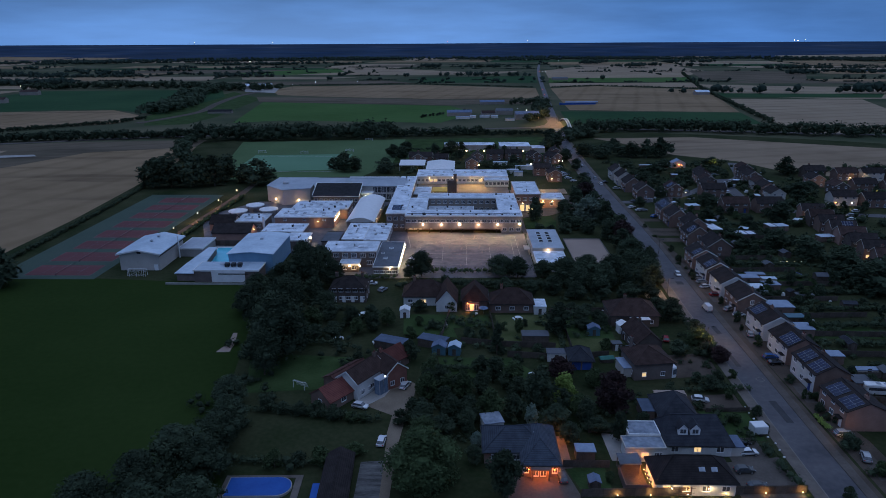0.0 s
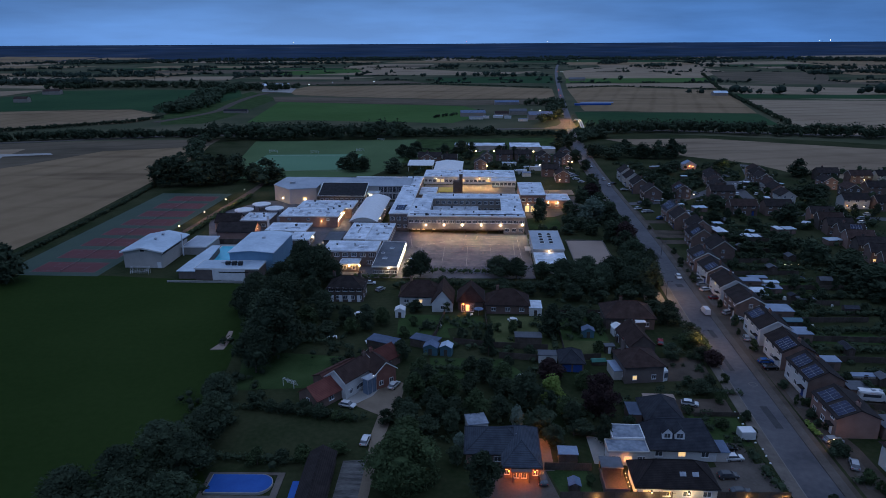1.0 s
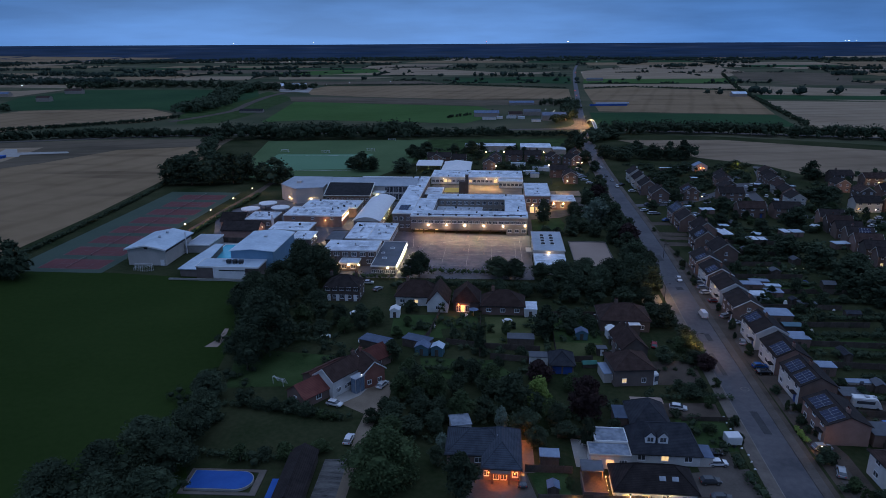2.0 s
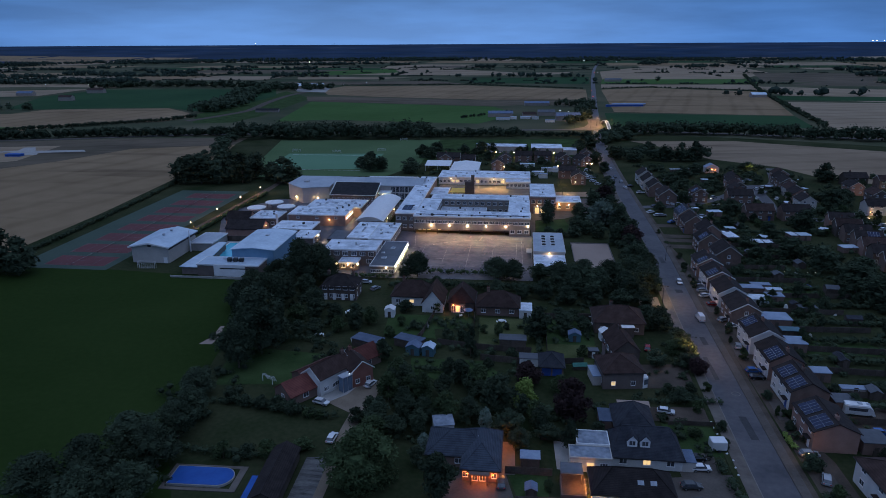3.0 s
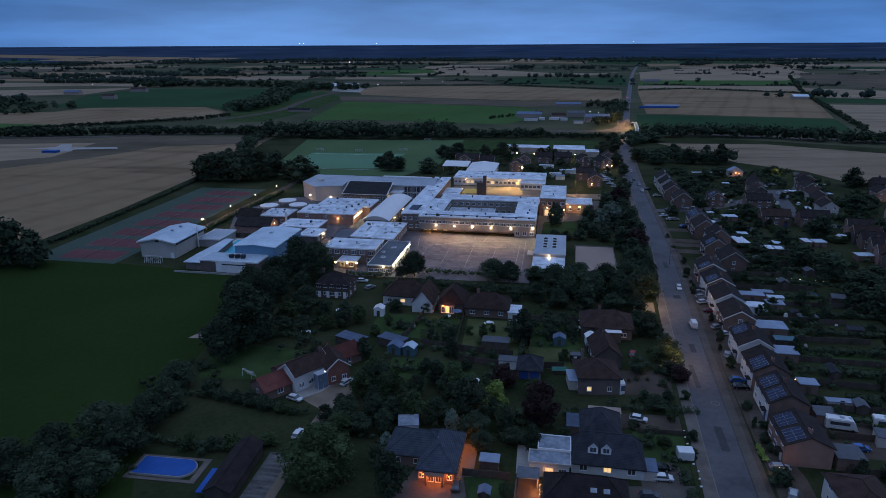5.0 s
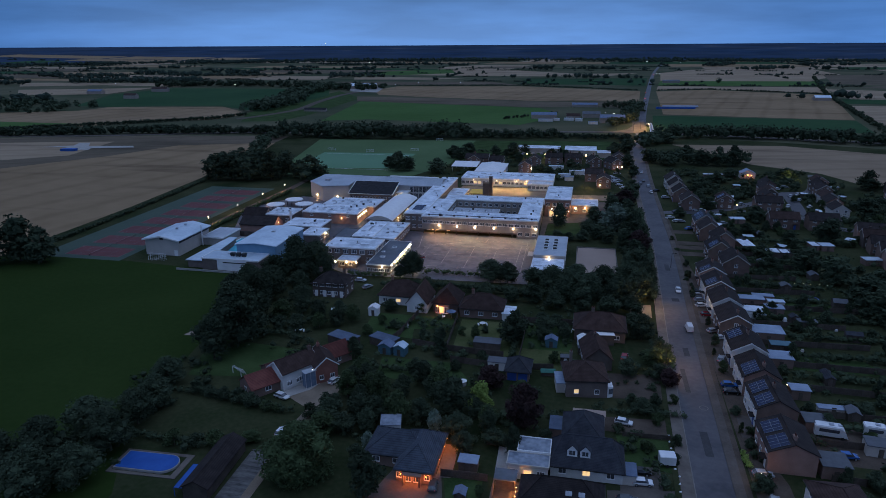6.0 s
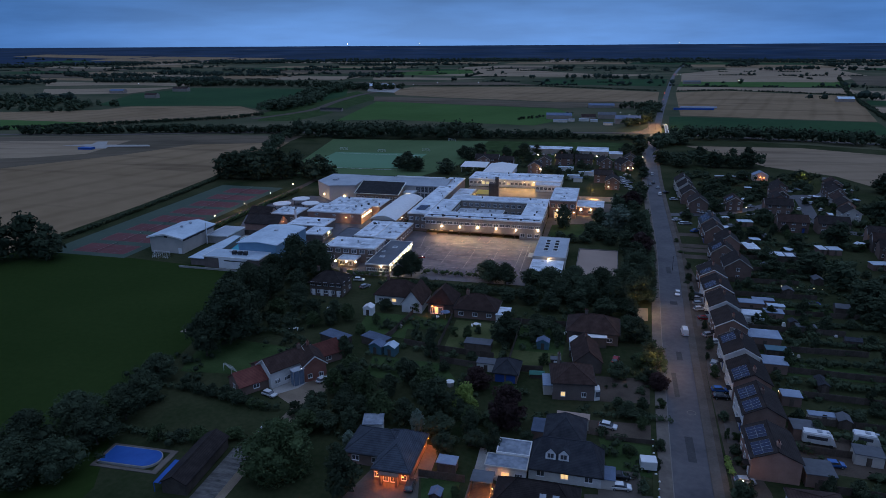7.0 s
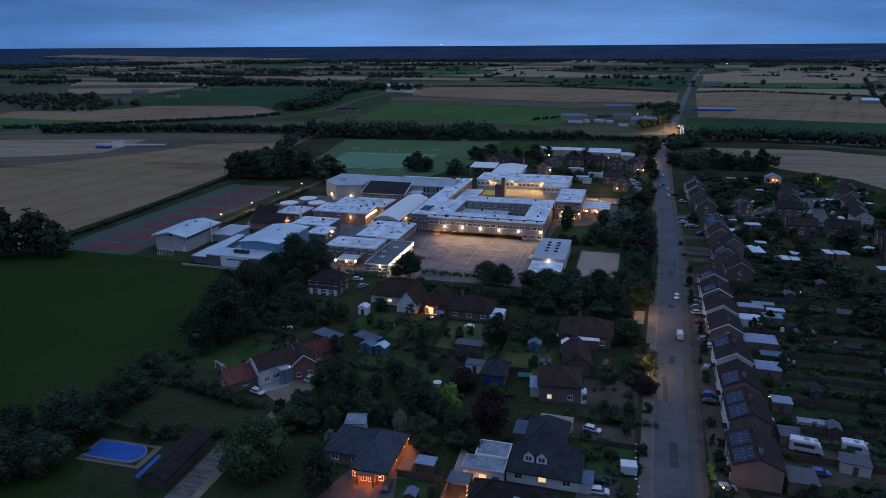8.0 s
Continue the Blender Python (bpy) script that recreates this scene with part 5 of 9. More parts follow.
# tennis courts
patch("path", M_DRIVE, [(-119.4, 255), (-115.6, 255), (-112.4, 345), (-113.5, 372), (-116.5, 372), (-116.6, 345)], 0.04, "pale gravel path between courts and hedge", "path")
patch("tennis_surround", M_TENNIS, [(-160, 215), (-124, 215), (-123, 345), (-161, 345)], 0.05, "dull green tennis court surround", "court")
for k in range(8):
    y0 = 218.7 + 15.5 * k
    patch("tennis_court", M_TENNISRED, [(-150.8, y0), (-127.2, y0), (-127.2, y0 + 11), (-150.8, y0 + 11)], 0.07, "red hard tennis court with white lines", "tennis court")
    bm = bmesh.new()
    xa, xb, xm = -150.8, -127.2, -139.0
    for r in ((xa, y0, xb, y0 + 0.1), (xa, y0 + 10.9, xb, y0 + 11), (xa, y0, xa + 0.1, y0 + 11), (xb - 0.1, y0, xb, y0 + 11), (xa, y0 + 1.4, xb, y0 + 1.48), (xa, y0 + 9.5, xb, y0 + 9.58), (xm - 6.4, y0 + 1.4, xm - 6.3, y0 + 9.5), (xm + 6.3, y0 + 1.4, xm + 6.4, y0 + 9.5), (xm - 6.4, y0 + 5.45, xm + 6.4, y0 + 5.55)):
        box(bm, r[0], r[1], 0.072, r[2], r[3], 0.078)
    solo("court_lines", bm, M_WORN, "worn white tennis lines", "marking", "", "structure")
    net = thing("tennis_net", xm, y0 + 5.5, 0, "dark tennis net between two posts", "tennis net", "tennis nets")
    for yy in (-6.2, 6.2):
        bm = bmesh.new()
        cyl(bm, 0, yy, 0.07, 1.15, 0.05)
        part("post", bm, M_DARKMETAL, net)
    bm = bmesh.new()
    for i in range(1, 7):
        tube(bm, (0, -6.2, 0.07 + 0.14 * i), (0, 6.2, 0.07 + 0.14 * i), 0.006, 0.006, 3)
    for i in range(1, 40):
        tube(bm, (0, -6.2 + 0.31 * i, 0.1), (0, -6.2 + 0.31 * i, 1.0), 0.006, 0.006, 3)
    part("netting", bm, M_DARKMETAL, net)
    part("tape", boxes((-0.02, -6.2, 1.0, 0.02, 6.2, 1.05)), M_CONCRETE, net)

# ---- the school ----
def W(side, z, n, w=1.7, h=1.4, lit=()):
    return (side, z, n, w, h, lit)


main = flat_block("school_building", -21.4, 273.5, 27.3, 283.0, 7.6, M_BUFF, M_ROOFW, "two-storey buff brick front wing with an open undercroft", [("S", 4.55, 20, 2.1, 1.25, ()), W("N", 4.7, 14)], z0=1.9, vents=3)
for i in range(9):
    part("roof_vent", boxes((-22.0 + i * 5.4, -3.6, 7.6, -21.2 + i * 5.4, -2.9, 8.2)), M_DARKMETAL, main)
part("roof_upstand", boxes((-23.8, -2.2, 7.6, 23.8, -2.0, 7.85)), M_ROOFG, main)
a, b = 24.35, 4.75
part("undercroft_wall", boxes((-a + 0.3, -b + 4.5, 0, a - 8.8, b, 1.9)), M_SCHOOLBRICK, main, "dark recessed ground-floor wall")
part("end_wall", boxes((a - 8.6, -b, 0, a, b, 1.9)), M_BUFF, main)
for i in range(9):
    part("column", boxes((-a + 0.4 + i * 4.7, -b + 0.1, 0, -a + 0.8 + i * 4.7, -b + 0.5, 1.9)), M_DARKBRICK, main)
for i in range(3):
    window(main, a - 7.2 + i * 2.9, -b, 1.0, 0, 1.8, 1.4)
for x in (-19.5, -17.5, -15.5, -11):
    window(main, x - 2.95, -b + 4.5, 0.4, 0, 1.5, 1.3, True)
for x in (-14.0, -6.3, 1.3, 9.2, 17.3):
    wall_lamp(x, 273.5, 3.9, 0, -1, 3300 if abs(x - 1.3) > 1 else 4800, (1.0, 0.62, 0.34), G_FLOOD, 0.36 if abs(x - 1.3) > 1 else 0.5, "bright floodlight on the buff brick school front", 8.0, 150)
wall_lamp(26.4, 273.5, 4.2, 0, -1, 3000, (1.0, 0.68, 0.38), G_FLOOD, 0.42, "bright floodlight on the buff brick school front", 8.0, 150)
for x in (-18, -12, -3, 10):
    shine(x, 275.4, 1.5, 300 if x < -10 else 110, (1.0, 0.42, 0.12))

flat_block("school_building", -21.4, 283.3, -13.4, 307.0, 7.3, M_SCHOOLBRICK, M_ROOFW, "flat-roofed courtyard wing of brick", [W("E", 4.4, 8)], vents=2)
flat_block("school_building", 18.2, 283.3, 27.0, 306.8, 7.3, M_SCHOOLBRICK, M_ROOFW, "flat-roofed courtyard wing of brick", [W("W", 4.4, 8), W("E", 4.4, 8)], vents=3)
flat_block("school_building", -18.2, 307.3, 26.8, 316.5, 7.4, M_BUFF, M_ROOFW, "flat-roofed rear courtyard wing of buff brick", [W("S", 4.6, 16), W("S", 1.3, 16)], vents=3)
flat_block("school_building", -12.6, 284.5, 7.6, 304.6, 4.0, M_SCHOOLBRICK, M_ROOFPATCH, "low hall inside the courtyard with a patched grey roof", [W("S", 1.2, 6), W("E", 1.2, 6)], [(-9 + 3.6 * i, 299, 1.3, 1.3) for i in range(4)] + [(-8, 291, 0.9, 5.0), (2, 292, 1.6, 1.6)], vents=7)
west = flat_block("school_building", -29.8, 277.0, -21.8, 356.0, 7.7, M_SCHOOLBRICK, M_ROOFW, "long two-storey brick west wing with a pale flat roof", [W("S", 4.7, 3), W("S", 1.3, 3), W("W", 4.7, 22), W("W", 1.3, 22)], vents=6)
for i in range(4):
    for j in range(5):
        p = part("solar_panel", boxes((-2.2 + i * 1.05, -34 + j * 1.7, 7.85, -1.2 + i * 1.05, -32.4 + j * 1.7, 7.92)), M_SOLAR, west)
t = thing("boiler_chimney", -1.6, 336.5, 0, "tall square dark brick boiler chimney", "chimney", "")
part("shaft", boxes((-0.3, -0.9, 0, 1.3, 0.9, 12.6)), M_DARKBRICK, t)
part("cap", boxes((-0.4, -1.0, 12.6, 1.4, 1.0, 12.9)), M_DARKBRICK, t)
part("plinth_block", boxes((-3.4, -1.6, 0, -0.3, 1.9, 9.6), (-0.3, 0.9, 0, 1.3, 1.9, 9.6)), M_DARKBRICK, t)
flat_block("school_building", -21.4, 328, -13.5, 344, 4.6, M_BUFF, M_ROOFW, "small flat-roofed buff brick link block", [W("S", 1.3, 3)])
flat_block("school_building", 20.5, 318, 27, 328, 4.2, M_BUFF, M_ROOFW, "small flat-roofed buff brick store block", [W("W", 1.3, 2)])
can = thing("canopy", -9, 345, 0, "yellow-edged walkway canopy lit from below", "canopy", "")
part("roof", boxes((-4, -5, 3.0, 4, 5, 3.2)), M_YELLOW, can)
for dx in (-3.7, 3.7):
    for dy in (-4.6, 0, 4.6):
        bm = bmesh.new()
        cyl(bm, dx, dy, 0, 3.0, 0.08)
        part("post", bm, M_WHITE, can)
shine(-9, 343, 2.4, 500, (1.0, 0.72, 0.2))

# rear blocks
flat_block("school_building", -23, 374, 28, 394, 4.2, M_RENDER, M_ROOFW, "long single-storey rear block with pale walls and roof", [W("S", 1.2, 22, 1.7, 1.5, (3, 4, 9, 15))], [(-8 + 6 * i, 385, 1.5, 1.5) for i in range(5)], vents=6)
flat_block("school_building", 15, 366, 28, 373.6, 3.6, M_RENDER, M_ROOFW, "small pale pavilion block with a window band", [W("S", 1.0, 6, 1.8, 1.6)])
hall = thing("school_building", -10.5, 408, 0, "pale hall with a shallow pyramid roof", "school building", "school blocks")
part("wall", boxes((-8, -13.5, 0, 8, 14, 4.4)), M_RENDER, hall)
part("roof", hip_roof(16, 27.5, 4.4, 7.0, 0.6, 9), M_WHITE, hall)
row_of_windows(hall, "E", -8, -13.5, 8, 14, 1.5, 7, 1.6, 1.5, (2, 3))
can = thing("canopy", -28.5, 419, 0, "large white shade canopy on posts", "canopy", "")
bm = bmesh.new()
hexa(bm, [(-8, -7, 3.4), (8, -7, 3.4), (8, 7, 4.4), (-8, 7, 4.4)], [(-8, -7, 3.6), (8, -7, 3.6), (8, 7, 4.6), (-8, 7, 4.6)])
part("roof", bm, M_WHITE, can)
for dx in (-7.5, 0, 7.5):
    for dy, hh in ((-6.6, 3.4), (6.6, 4.3)):
        bm = bmesh.new()
        cyl(bm, dx, dy, 0, hh, 0.1)
        part("post", bm, M_WHITE, can)
shine(-28.5, 414, 2.6, 500, (1.0, 0.75, 0.35))
# Lamps added on this wall to light the yard; none are visible on it
for x, w in ((-16, 900), (-3, 13000), (8, 13000), (13.5, 13000)):
    wall_lamp(x, 373.6, 3.5, 0, -1, w, (1.0, 0.57, 0.20), G_FLOOD, 0.16, "assumed warm lamp added to light the rear school yard", 15.0, 60)
# Hidden lamps assumed on the rear wing, facing the lit yard
wall_lamp(10, 316.8, 6.4, 0, 1, 6000, (1.0, 0.60, 0.24), G_WARM, 0.3, "assumed warm lamp added to light the rear school yard")
wall_lamp(19.0, 316.8, 6.4, 0, 1, 6000, (1.0, 0.60, 0.24), G_WARM, 0.3, "assumed warm lamp added to light the rear school yard")

# east entrance block
east = flat_block("school_building", 27.6, 311.5, 39.3, 340.5, 8.2, M_PINKBRICK, M_ROOFW, "tall brick entrance block with lit glazed doors", [W("S", 5.0, 4, 1.8, 1.6)], trim=M_CONCRETE, vents=2)
part("entrance_surround", boxes((-4.2, -14.9, 0, 4.2, -14.5, 3.6)), M_CONCRETE, east)
for i in range(3):
    window(east, -2.6 + 2.6 * i, -14.9, 0.2, 0, 1.9, 2.8, True, 1)
flat_block("school_building", 39.6, 318.5, 51.5, 331, 4.4, M_PINKBRICK, M_ROOFW, "low brick side wing with two lamps", [W("S", 1.2, 3)])
for x in (42, 46.5):
    wall_lamp(x - 0.6, 318.5, 3.2, 0, -1, 340, (1.0, 0.6, 0.24), G_WARM, 0.4, "warm lamp on a low brick wing")
wall_lamp(31.0, 311.0, 4.0, 0, -1, 1300, (1.0, 0.6, 0.24), G_WARM, 0.3, "warm lamp over the school entrance doors")
wall_lamp(38.6, 311.4, 3.2, 0, -1, 700, (1.0, 0.6, 0.24), G_WARM, 0.3)

# modular classrooms beside the playground
mod = flat_block("modular_classroom", 28.5, 238.0, 39.6, 263.0, 4.6, M_CREAM, M_ROOFT, "grey-roofed classroom block with two rows of rooflights", [W("E", 1.2, 6), W("W", 1.2, 6)], [(x, y, 1.7, 1.9) for x in (32.2, 35.6) for y in (246, 249.6, 253.2, 256.8)], trim=M_CREAM)
flat_block("modular_classroom", 28.6, 224.5, 39.2, 237.4, 3.5, M_CREAM, M_ROOFW, "pale-roofed classroom block beside the playground", [W("S", 1.1, 4, 1.8, 1.3)], trim=M_WHITE)
for o in [c for r in mod.children if r.name.startswith("rooflight") for c in r.children]:
    o.data.materials[0] = M_TYRE
wall_lamp(34, 237.9, 4.2, 0, -1, 60, (1.0, 0.7, 0.4), G_WARM, 0.2)
t = thing("goal_shelter", 27.0, 246, 0, "small pale playground shelter", "shelter")
part("roof", boxes((-1.2, -2.6, 2.2, 1.0, 2.6, 2.35)), M_CREAM, t)
part("back", boxes((0.8, -2.5, 0, 1.0, 2.5, 2.2)), M_CREAM, t)

# front-left blocks
flat_block("school_building", -47.5, 229.3, -28.4, 241.2, 6.0, M_SCHOOLBRICK, M_ROOFW, "two-storey brick block with a pale flat roof", [W("S", 3.7, 6, 2.0, 1.5), W("S", 1.0, 4, 2.0, 1.5), W("E", 3.9, 4)], vents=2)
low = flat_block("school_building", -28.2, 219.5, -19.8, 248.3, 3.6, M_SCHOOLBRICK, M_ROOFG, "low dark-roofed block with a row of lamps along its eaves", [W("E", 1.0, 10), W("S", 1.0, 4, 1.9, 1.2)], [(-25, 228, 1.6, 1.6), (-24, 240, 1.6, 1.6), (-26.5, 234, 1.2, 1.2)])
for i in range(8):
    wall_lamp(-19.8, 221.5 + i * 3.6, 3.1, 1, 0, 240, (1.0, 0.76, 0.42), G_FLOOD, 0.32, "bright lamp under the eaves of a low school block")
wall_lamp(-22.5, 219.4, 3.1, 0, -1, 110, (1.0, 0.76, 0.42), G_FLOOD, 0.32, "bright lamp under the eaves of a low school block")
flat_block("school_building", -44.2, 250.2, -36.0, 273.5, 4.2, M_SCHOOLBRICK, M_ROOFW, "single-storey block with patched pale roof", [W("S", 1.1, 3)], [(-40, 262, 0.9, 7)], vents=3)
flat_block("school_building", -35.6, 249.8, -27.0, 274.0, 4.0, M_SCHOOLBRICK, M_ROOFW, "single-storey block with patched pale roof", [W("S", 1.1, 3), W("E", 1.1, 8)], [(-33, 262, 1.2, 1.2), (-30, 268, 1.2, 1.2)], vents=5)
flat_block("store_block", -52.5, 251.5, -46.0, 264.5, 3.0, M_SCHOOLBRICK, M_ROOFG, "small brick store block with a dark roof", [], trim=M_DARKMETAL)
flat_block("porch_block", -40.5, 223.5, -34.0, 229.0, 3.0, M_SCHOOLBRICK, M_ROOFW, "small flat-roofed porch of brick", [W("S", 1.0, 2)])
for x, y in ((-41.2, 223.3), (-33.5, 223.6), (-37.0, 223.3)):
    wall_lamp(x, y, 2.6, 0, -1, 160, (1.0, 0.58, 0.20), G_WARM, 0.42, "warm lamp beside a school door")

# barrel-vaulted hall
v = thing("school_building", -40.7, 296.5, 0, "long hall with a white barrel-vaulted roof", "school building", "school blocks")
part("wall", boxes((-5.5, -21.6, 0, 5.5, 21.6, 4.4)), M_SCHOOLBRICK, v)
n = 12
bm = bmesh.new()
for y0, y1 in ((-22.2, 22.2),):
    prev = None
    for i in range(n + 1):
        x = -6.1 + 12.2 * i / n
        z = 4.4 + 1.9 * (1 - (x / 6.1) ** 2)
        cur = [bm.verts.new((x, y0, z)), bm.verts.new((x, y1, z)), bm.verts.new((x, y1, z + 0.18)), bm.verts.new((x, y0, z + 0.18))]
        if prev:
            for k in range(4):
                bm.faces.new((prev[k], prev[(k + 1) % 4], cur[(k + 1) % 4], cur[k]))
        else:
            bm.faces.new(cur)
        prev = cur
    bm.faces.new(prev[::-1])
bmesh.ops.recalc_face_normals(bm, faces=bm.faces)
part("roof", bm, M_WHITE, v)
for s in (-1, 1):
    pts = [(-5.5, 4.4)] + [(-5.5 + 11 * i / 10, 4.38 + 1.9 * (1 - ((-5.5 + 11 * i / 10) / 6.1) ** 2)) for i in range(11)] + [(5.5, 4.4)]
    bm = bmesh.new()
    f = [bm.verts.new((x, s * 21.6 - 0.1, z)) for x, z in pts]
    k = [bm.verts.new((x, s * 21.6 + 0.1, z)) for x, z in pts]
    bm.faces.new(f)
    bm.faces.new(k[::-1])
    for i in range(len(pts)):
        j = (i + 1) % len(pts)
        bm.faces.new((f[i], f[j], k[j], k[i]))
    bmesh.ops.recalc_face_normals(bm, faces=bm.faces)
    part("arched_gable", bm, M_CREAM, v)
row_of_windows(v, "E", -5.5, -21.6, 5.5, 21.6, 1.4, 10, 2.2, 1.6, (), 2)
row_of_windows(v, "S", -5.5, -21.6, 5.5, 21.6, 1.2, 3, 1.8, 1.6, (), 2)

# flat blocks of workshops with round rooflights
flat_block("school_building", -78.6, 281.0, -53.0, 296.0, 5.0, M_PINKBRICK, M_ROOFW, "brick workshop block with a pale roof and round rooflights", [W("E", 2.6, 5, 1.6, 1.2), W("S", 3.2, 3, 1.4, 0.9)], [(-75 + 4.2 * i, 286 + 2.5 * (i % 2), 1.9, 1.9) for i in range(6)], vents=4)
flat_block("school_building", -75.0, 296.4, -49.6, 311.5, 4.8, M_PINKBRICK, M_ROOFW, "brick workshop block with a pale roof", [W("E", 1.2, 5)], [(-72 + 4.6 * i, 303, 1.8, 1.8) for i in range(5)], vents=5)
for i in range(5):
    wall_lamp(-52.9, 282.2 + i * 2.6, 3.6, 1, 0, 200, (1.0, 0.62, 0.30), G_FLOOD, 0.28, "warm lamp along a workshop wall")
wall_lamp(-60, 280.9, 3.0, 0, -1, 120, (1.0, 0.6, 0.26), G_WARM, 0.2)
for x in (-66, -57):
    wall_lamp(x, 311.8, 4.0, 0, 1, 140, (1.0, 0.6, 0.25), G_WARM, 0.3)
flat_block("school_building", -79.0, 262.0, -62.5, 274.0, 3.8, M_SCHOOLBRICK, M_ROOFW, "flat-roofed brick changing block by the pool", [W("S", 1.1, 4)], vents=4)
flat_block("school_building", -66.5, 251.0, -58.5, 261.5, 3.4, M_SCHOOLBRICK, M_ROOFW, "small flat-roofed block beside the pool hall", [W("E", 1.1, 3)], vents=2)
wall_lamp(-58.4, 257, 2.8, 1, 0, 1900, (1.0, 0.66, 0.30), G_FLOOD, 0.35, "bright lamp on a small school block")
wall_lamp(-83.8, 266.4, 3.6, 1, 0, 160, (1.0, 0.45, 0.16), G_WARM, 0.15)
flat_block("school_building", -94.6, 277.0, -82.6, 289.6, 4.0, M_SCHOOLBRICK, M_ROOFW, "flat-roofed brick kitchen block with rooflights", [W("S", 1.1, 3)], [(-92, 283, 1.2, 1.2), (-89, 283, 1.2, 1.2)], vents=3)
for x, y, w, l in ((-91.6, 266.4, 9.0, 15.6), (-100.2, 280.0, 8.0, 10.6)):
    t = thing("school_building", x, y, 90, "older pink brick block with a dark tiled roof", "school building", "school blocks")
    part("wall", gable_wall(w, l, 3.2, 6.0), M_PINKBRICK, t)
    part("roof", gable_roof(w, l, 3.2, 6.0), M_DARKTILE, t)
    bm = bmesh.new()
    tube(bm, (0, -l / 2 - 0.28, 6.16), (0, l / 2 + 0.28, 6.16), 0.13, 0.13)
    part("ridge_tiles", bm, M_DARKTILE, t)
    part("gutter", boxes((-w / 2 - 0.5, -l / 2 - 0.2, 2.86, -w / 2 - 0.38, l / 2 + 0.2, 3.0)), M_DARKMETAL, t)
t = thing("flue", -82.0, 275.6, 0, "short white flue beside a workshop", "flue")
bm = bmesh.new()
cyl(bm, 0, 0, 0, 6.4, 0.55, 0.5, 12)
part("pipe", bm, M_WHITE, t)
fence("fence", [(-103.5, 256.2), (-98.6, 256.0)], 2.4, "dark timber pool fence")

# round white canopies
for x, y in ((-101.0, 300.2), (-96.4, 311.7), (-87.7, 303.7)):
    t = thing("round_canopy", x, y, 0, "round white tensioned canopy on a ring of posts", "canopy", "round canopies")
    bm = bmesh.new()
    cyl(bm, 0, 0, 2.5, 2.9, 4.3, 4.35, 28)
    cyl(bm, 0, 0, 2.9, 3.7, 4.35, 0.25, 28)
    part("roof", bm, M_WHITE, t)
    for i in range(8):
        bm = bmesh.new()
        cyl(bm, 3.7 * math.cos(i * math.pi / 4), 3.7 * math.sin(i * math.pi / 4), 0, 2.5, 0.09, 0.09, 8)
        part("post", bm, M_DARKMETAL, t)

# theatre, long wing with the metal roof, black-roofed block
th = thing("school_building", 0, 0, 0, "tall windowless pale theatre block with grey roof", "school building", "school blocks")
pts = [(-96.0, 332.5), (-85.5, 322.5), (-73.0, 326.5), (-73.0, 347.0), (-93.0, 347.0)]
part("wall", prism(pts, 0, [7.5, 7.5, 7.5, 8.6, 8.6]), M_CREAM, th)
big = [(x + (0.5 if x > -80 else -0.5), y + (0.5 if y > 330 else -0.5)) for x, y in pts]
bm = prism(big, 7.0, [7.8, 7.8, 7.8, 8.9, 8.9])
for f in list(bm.faces):
    if f.normal.z < -0.5:
        for vv in f.verts:
            vv.co.z = 7.55 if vv.co.y < 335 else 8.6
part("roof", bm, M_ROOFT, th)
part("plant_box", boxes((-88, 333, 8.1, -85.5, 335.5, 9.2)), M_ALU, th)
for x, y, nx, ny in ((-90.0, 326.6, -0.7, -0.72), (-78.5, 324.6, 0.3, -0.95)):
    wall_lamp(x, y, 2.3, nx, ny, 330, (1.0, 0.58, 0.24), G_WARM, 0.42, "warm lamp on the theatre wall")
wing = thing("school_building", -49.5, 343, 90, "long wing with a shallow grey metal roof and a glazed front", "school building", "school blocks")
part("wall", gable_wall(19, 45, 7.4, 9.4), M_CREAM, wing)
part("roof", gable_roof(19, 45, 7.4, 9.4, 0.7, 0.2), M_ROOFT, wing)
part("ridge_vent", boxes((-0.8, -20, 9.5, 0.8, 6, 10.1)), M_WHITE, wing)
for i in range(6):
    for z in (0.5, 3.9):
        window(wing, 0 - 9.5, -8.0 - i * 2.3, z, -90, 2.1, 3.0, False, 2)
bm = bmesh.new()
for i in range(22):
    yy = -21.5 + i * 2.05
    for sx in (-1, 1):
        low = [(sx * 10.1, yy - 0.04, 7.4 - 0.6 * 2 / 9.5 + 0.36), (0, yy - 0.04, 9.4 + 0.24), (0, yy + 0.04, 9.4 + 0.24), (sx * 10.1, yy + 0.04, 7.4 - 0.6 * 2 / 9.5 + 0.36)]
        hexa(bm, low, [(p, q, r + 0.06) for p, q, r in low])
bmesh.ops.recalc_face_normals(bm, faces=bm.faces)
part("roof_seam", bm, M_ROOFT, wing)
blk = thing("school_building", -59, 325.8, 0, "block with a steep black sheet roof and a white edge", "school building", "school blocks")
bm = bmesh.new()
hexa(bm, [(-11, -6, 0), (11, -6, 0), (11, 6, 0), (-11, 6, 0)], [(-11, -6, 5.4), (11, -6, 5.4), (11, 6, 8.8), (-11, 6, 8.8)])
part("wall", bm, M_SCHOOLBRICK, blk)
bm = bmesh.new()
low = [(-11.4, -6.8, 5.25), (11.4, -6.8, 5.25), (11.4, 6.2, 8.95), (-11.4, 6.2, 8.95)]
hexa(bm, low, [(p, q, r + 0.2) for p, q, r in low])
part("roof", bm, M_BLACKROOF, blk)
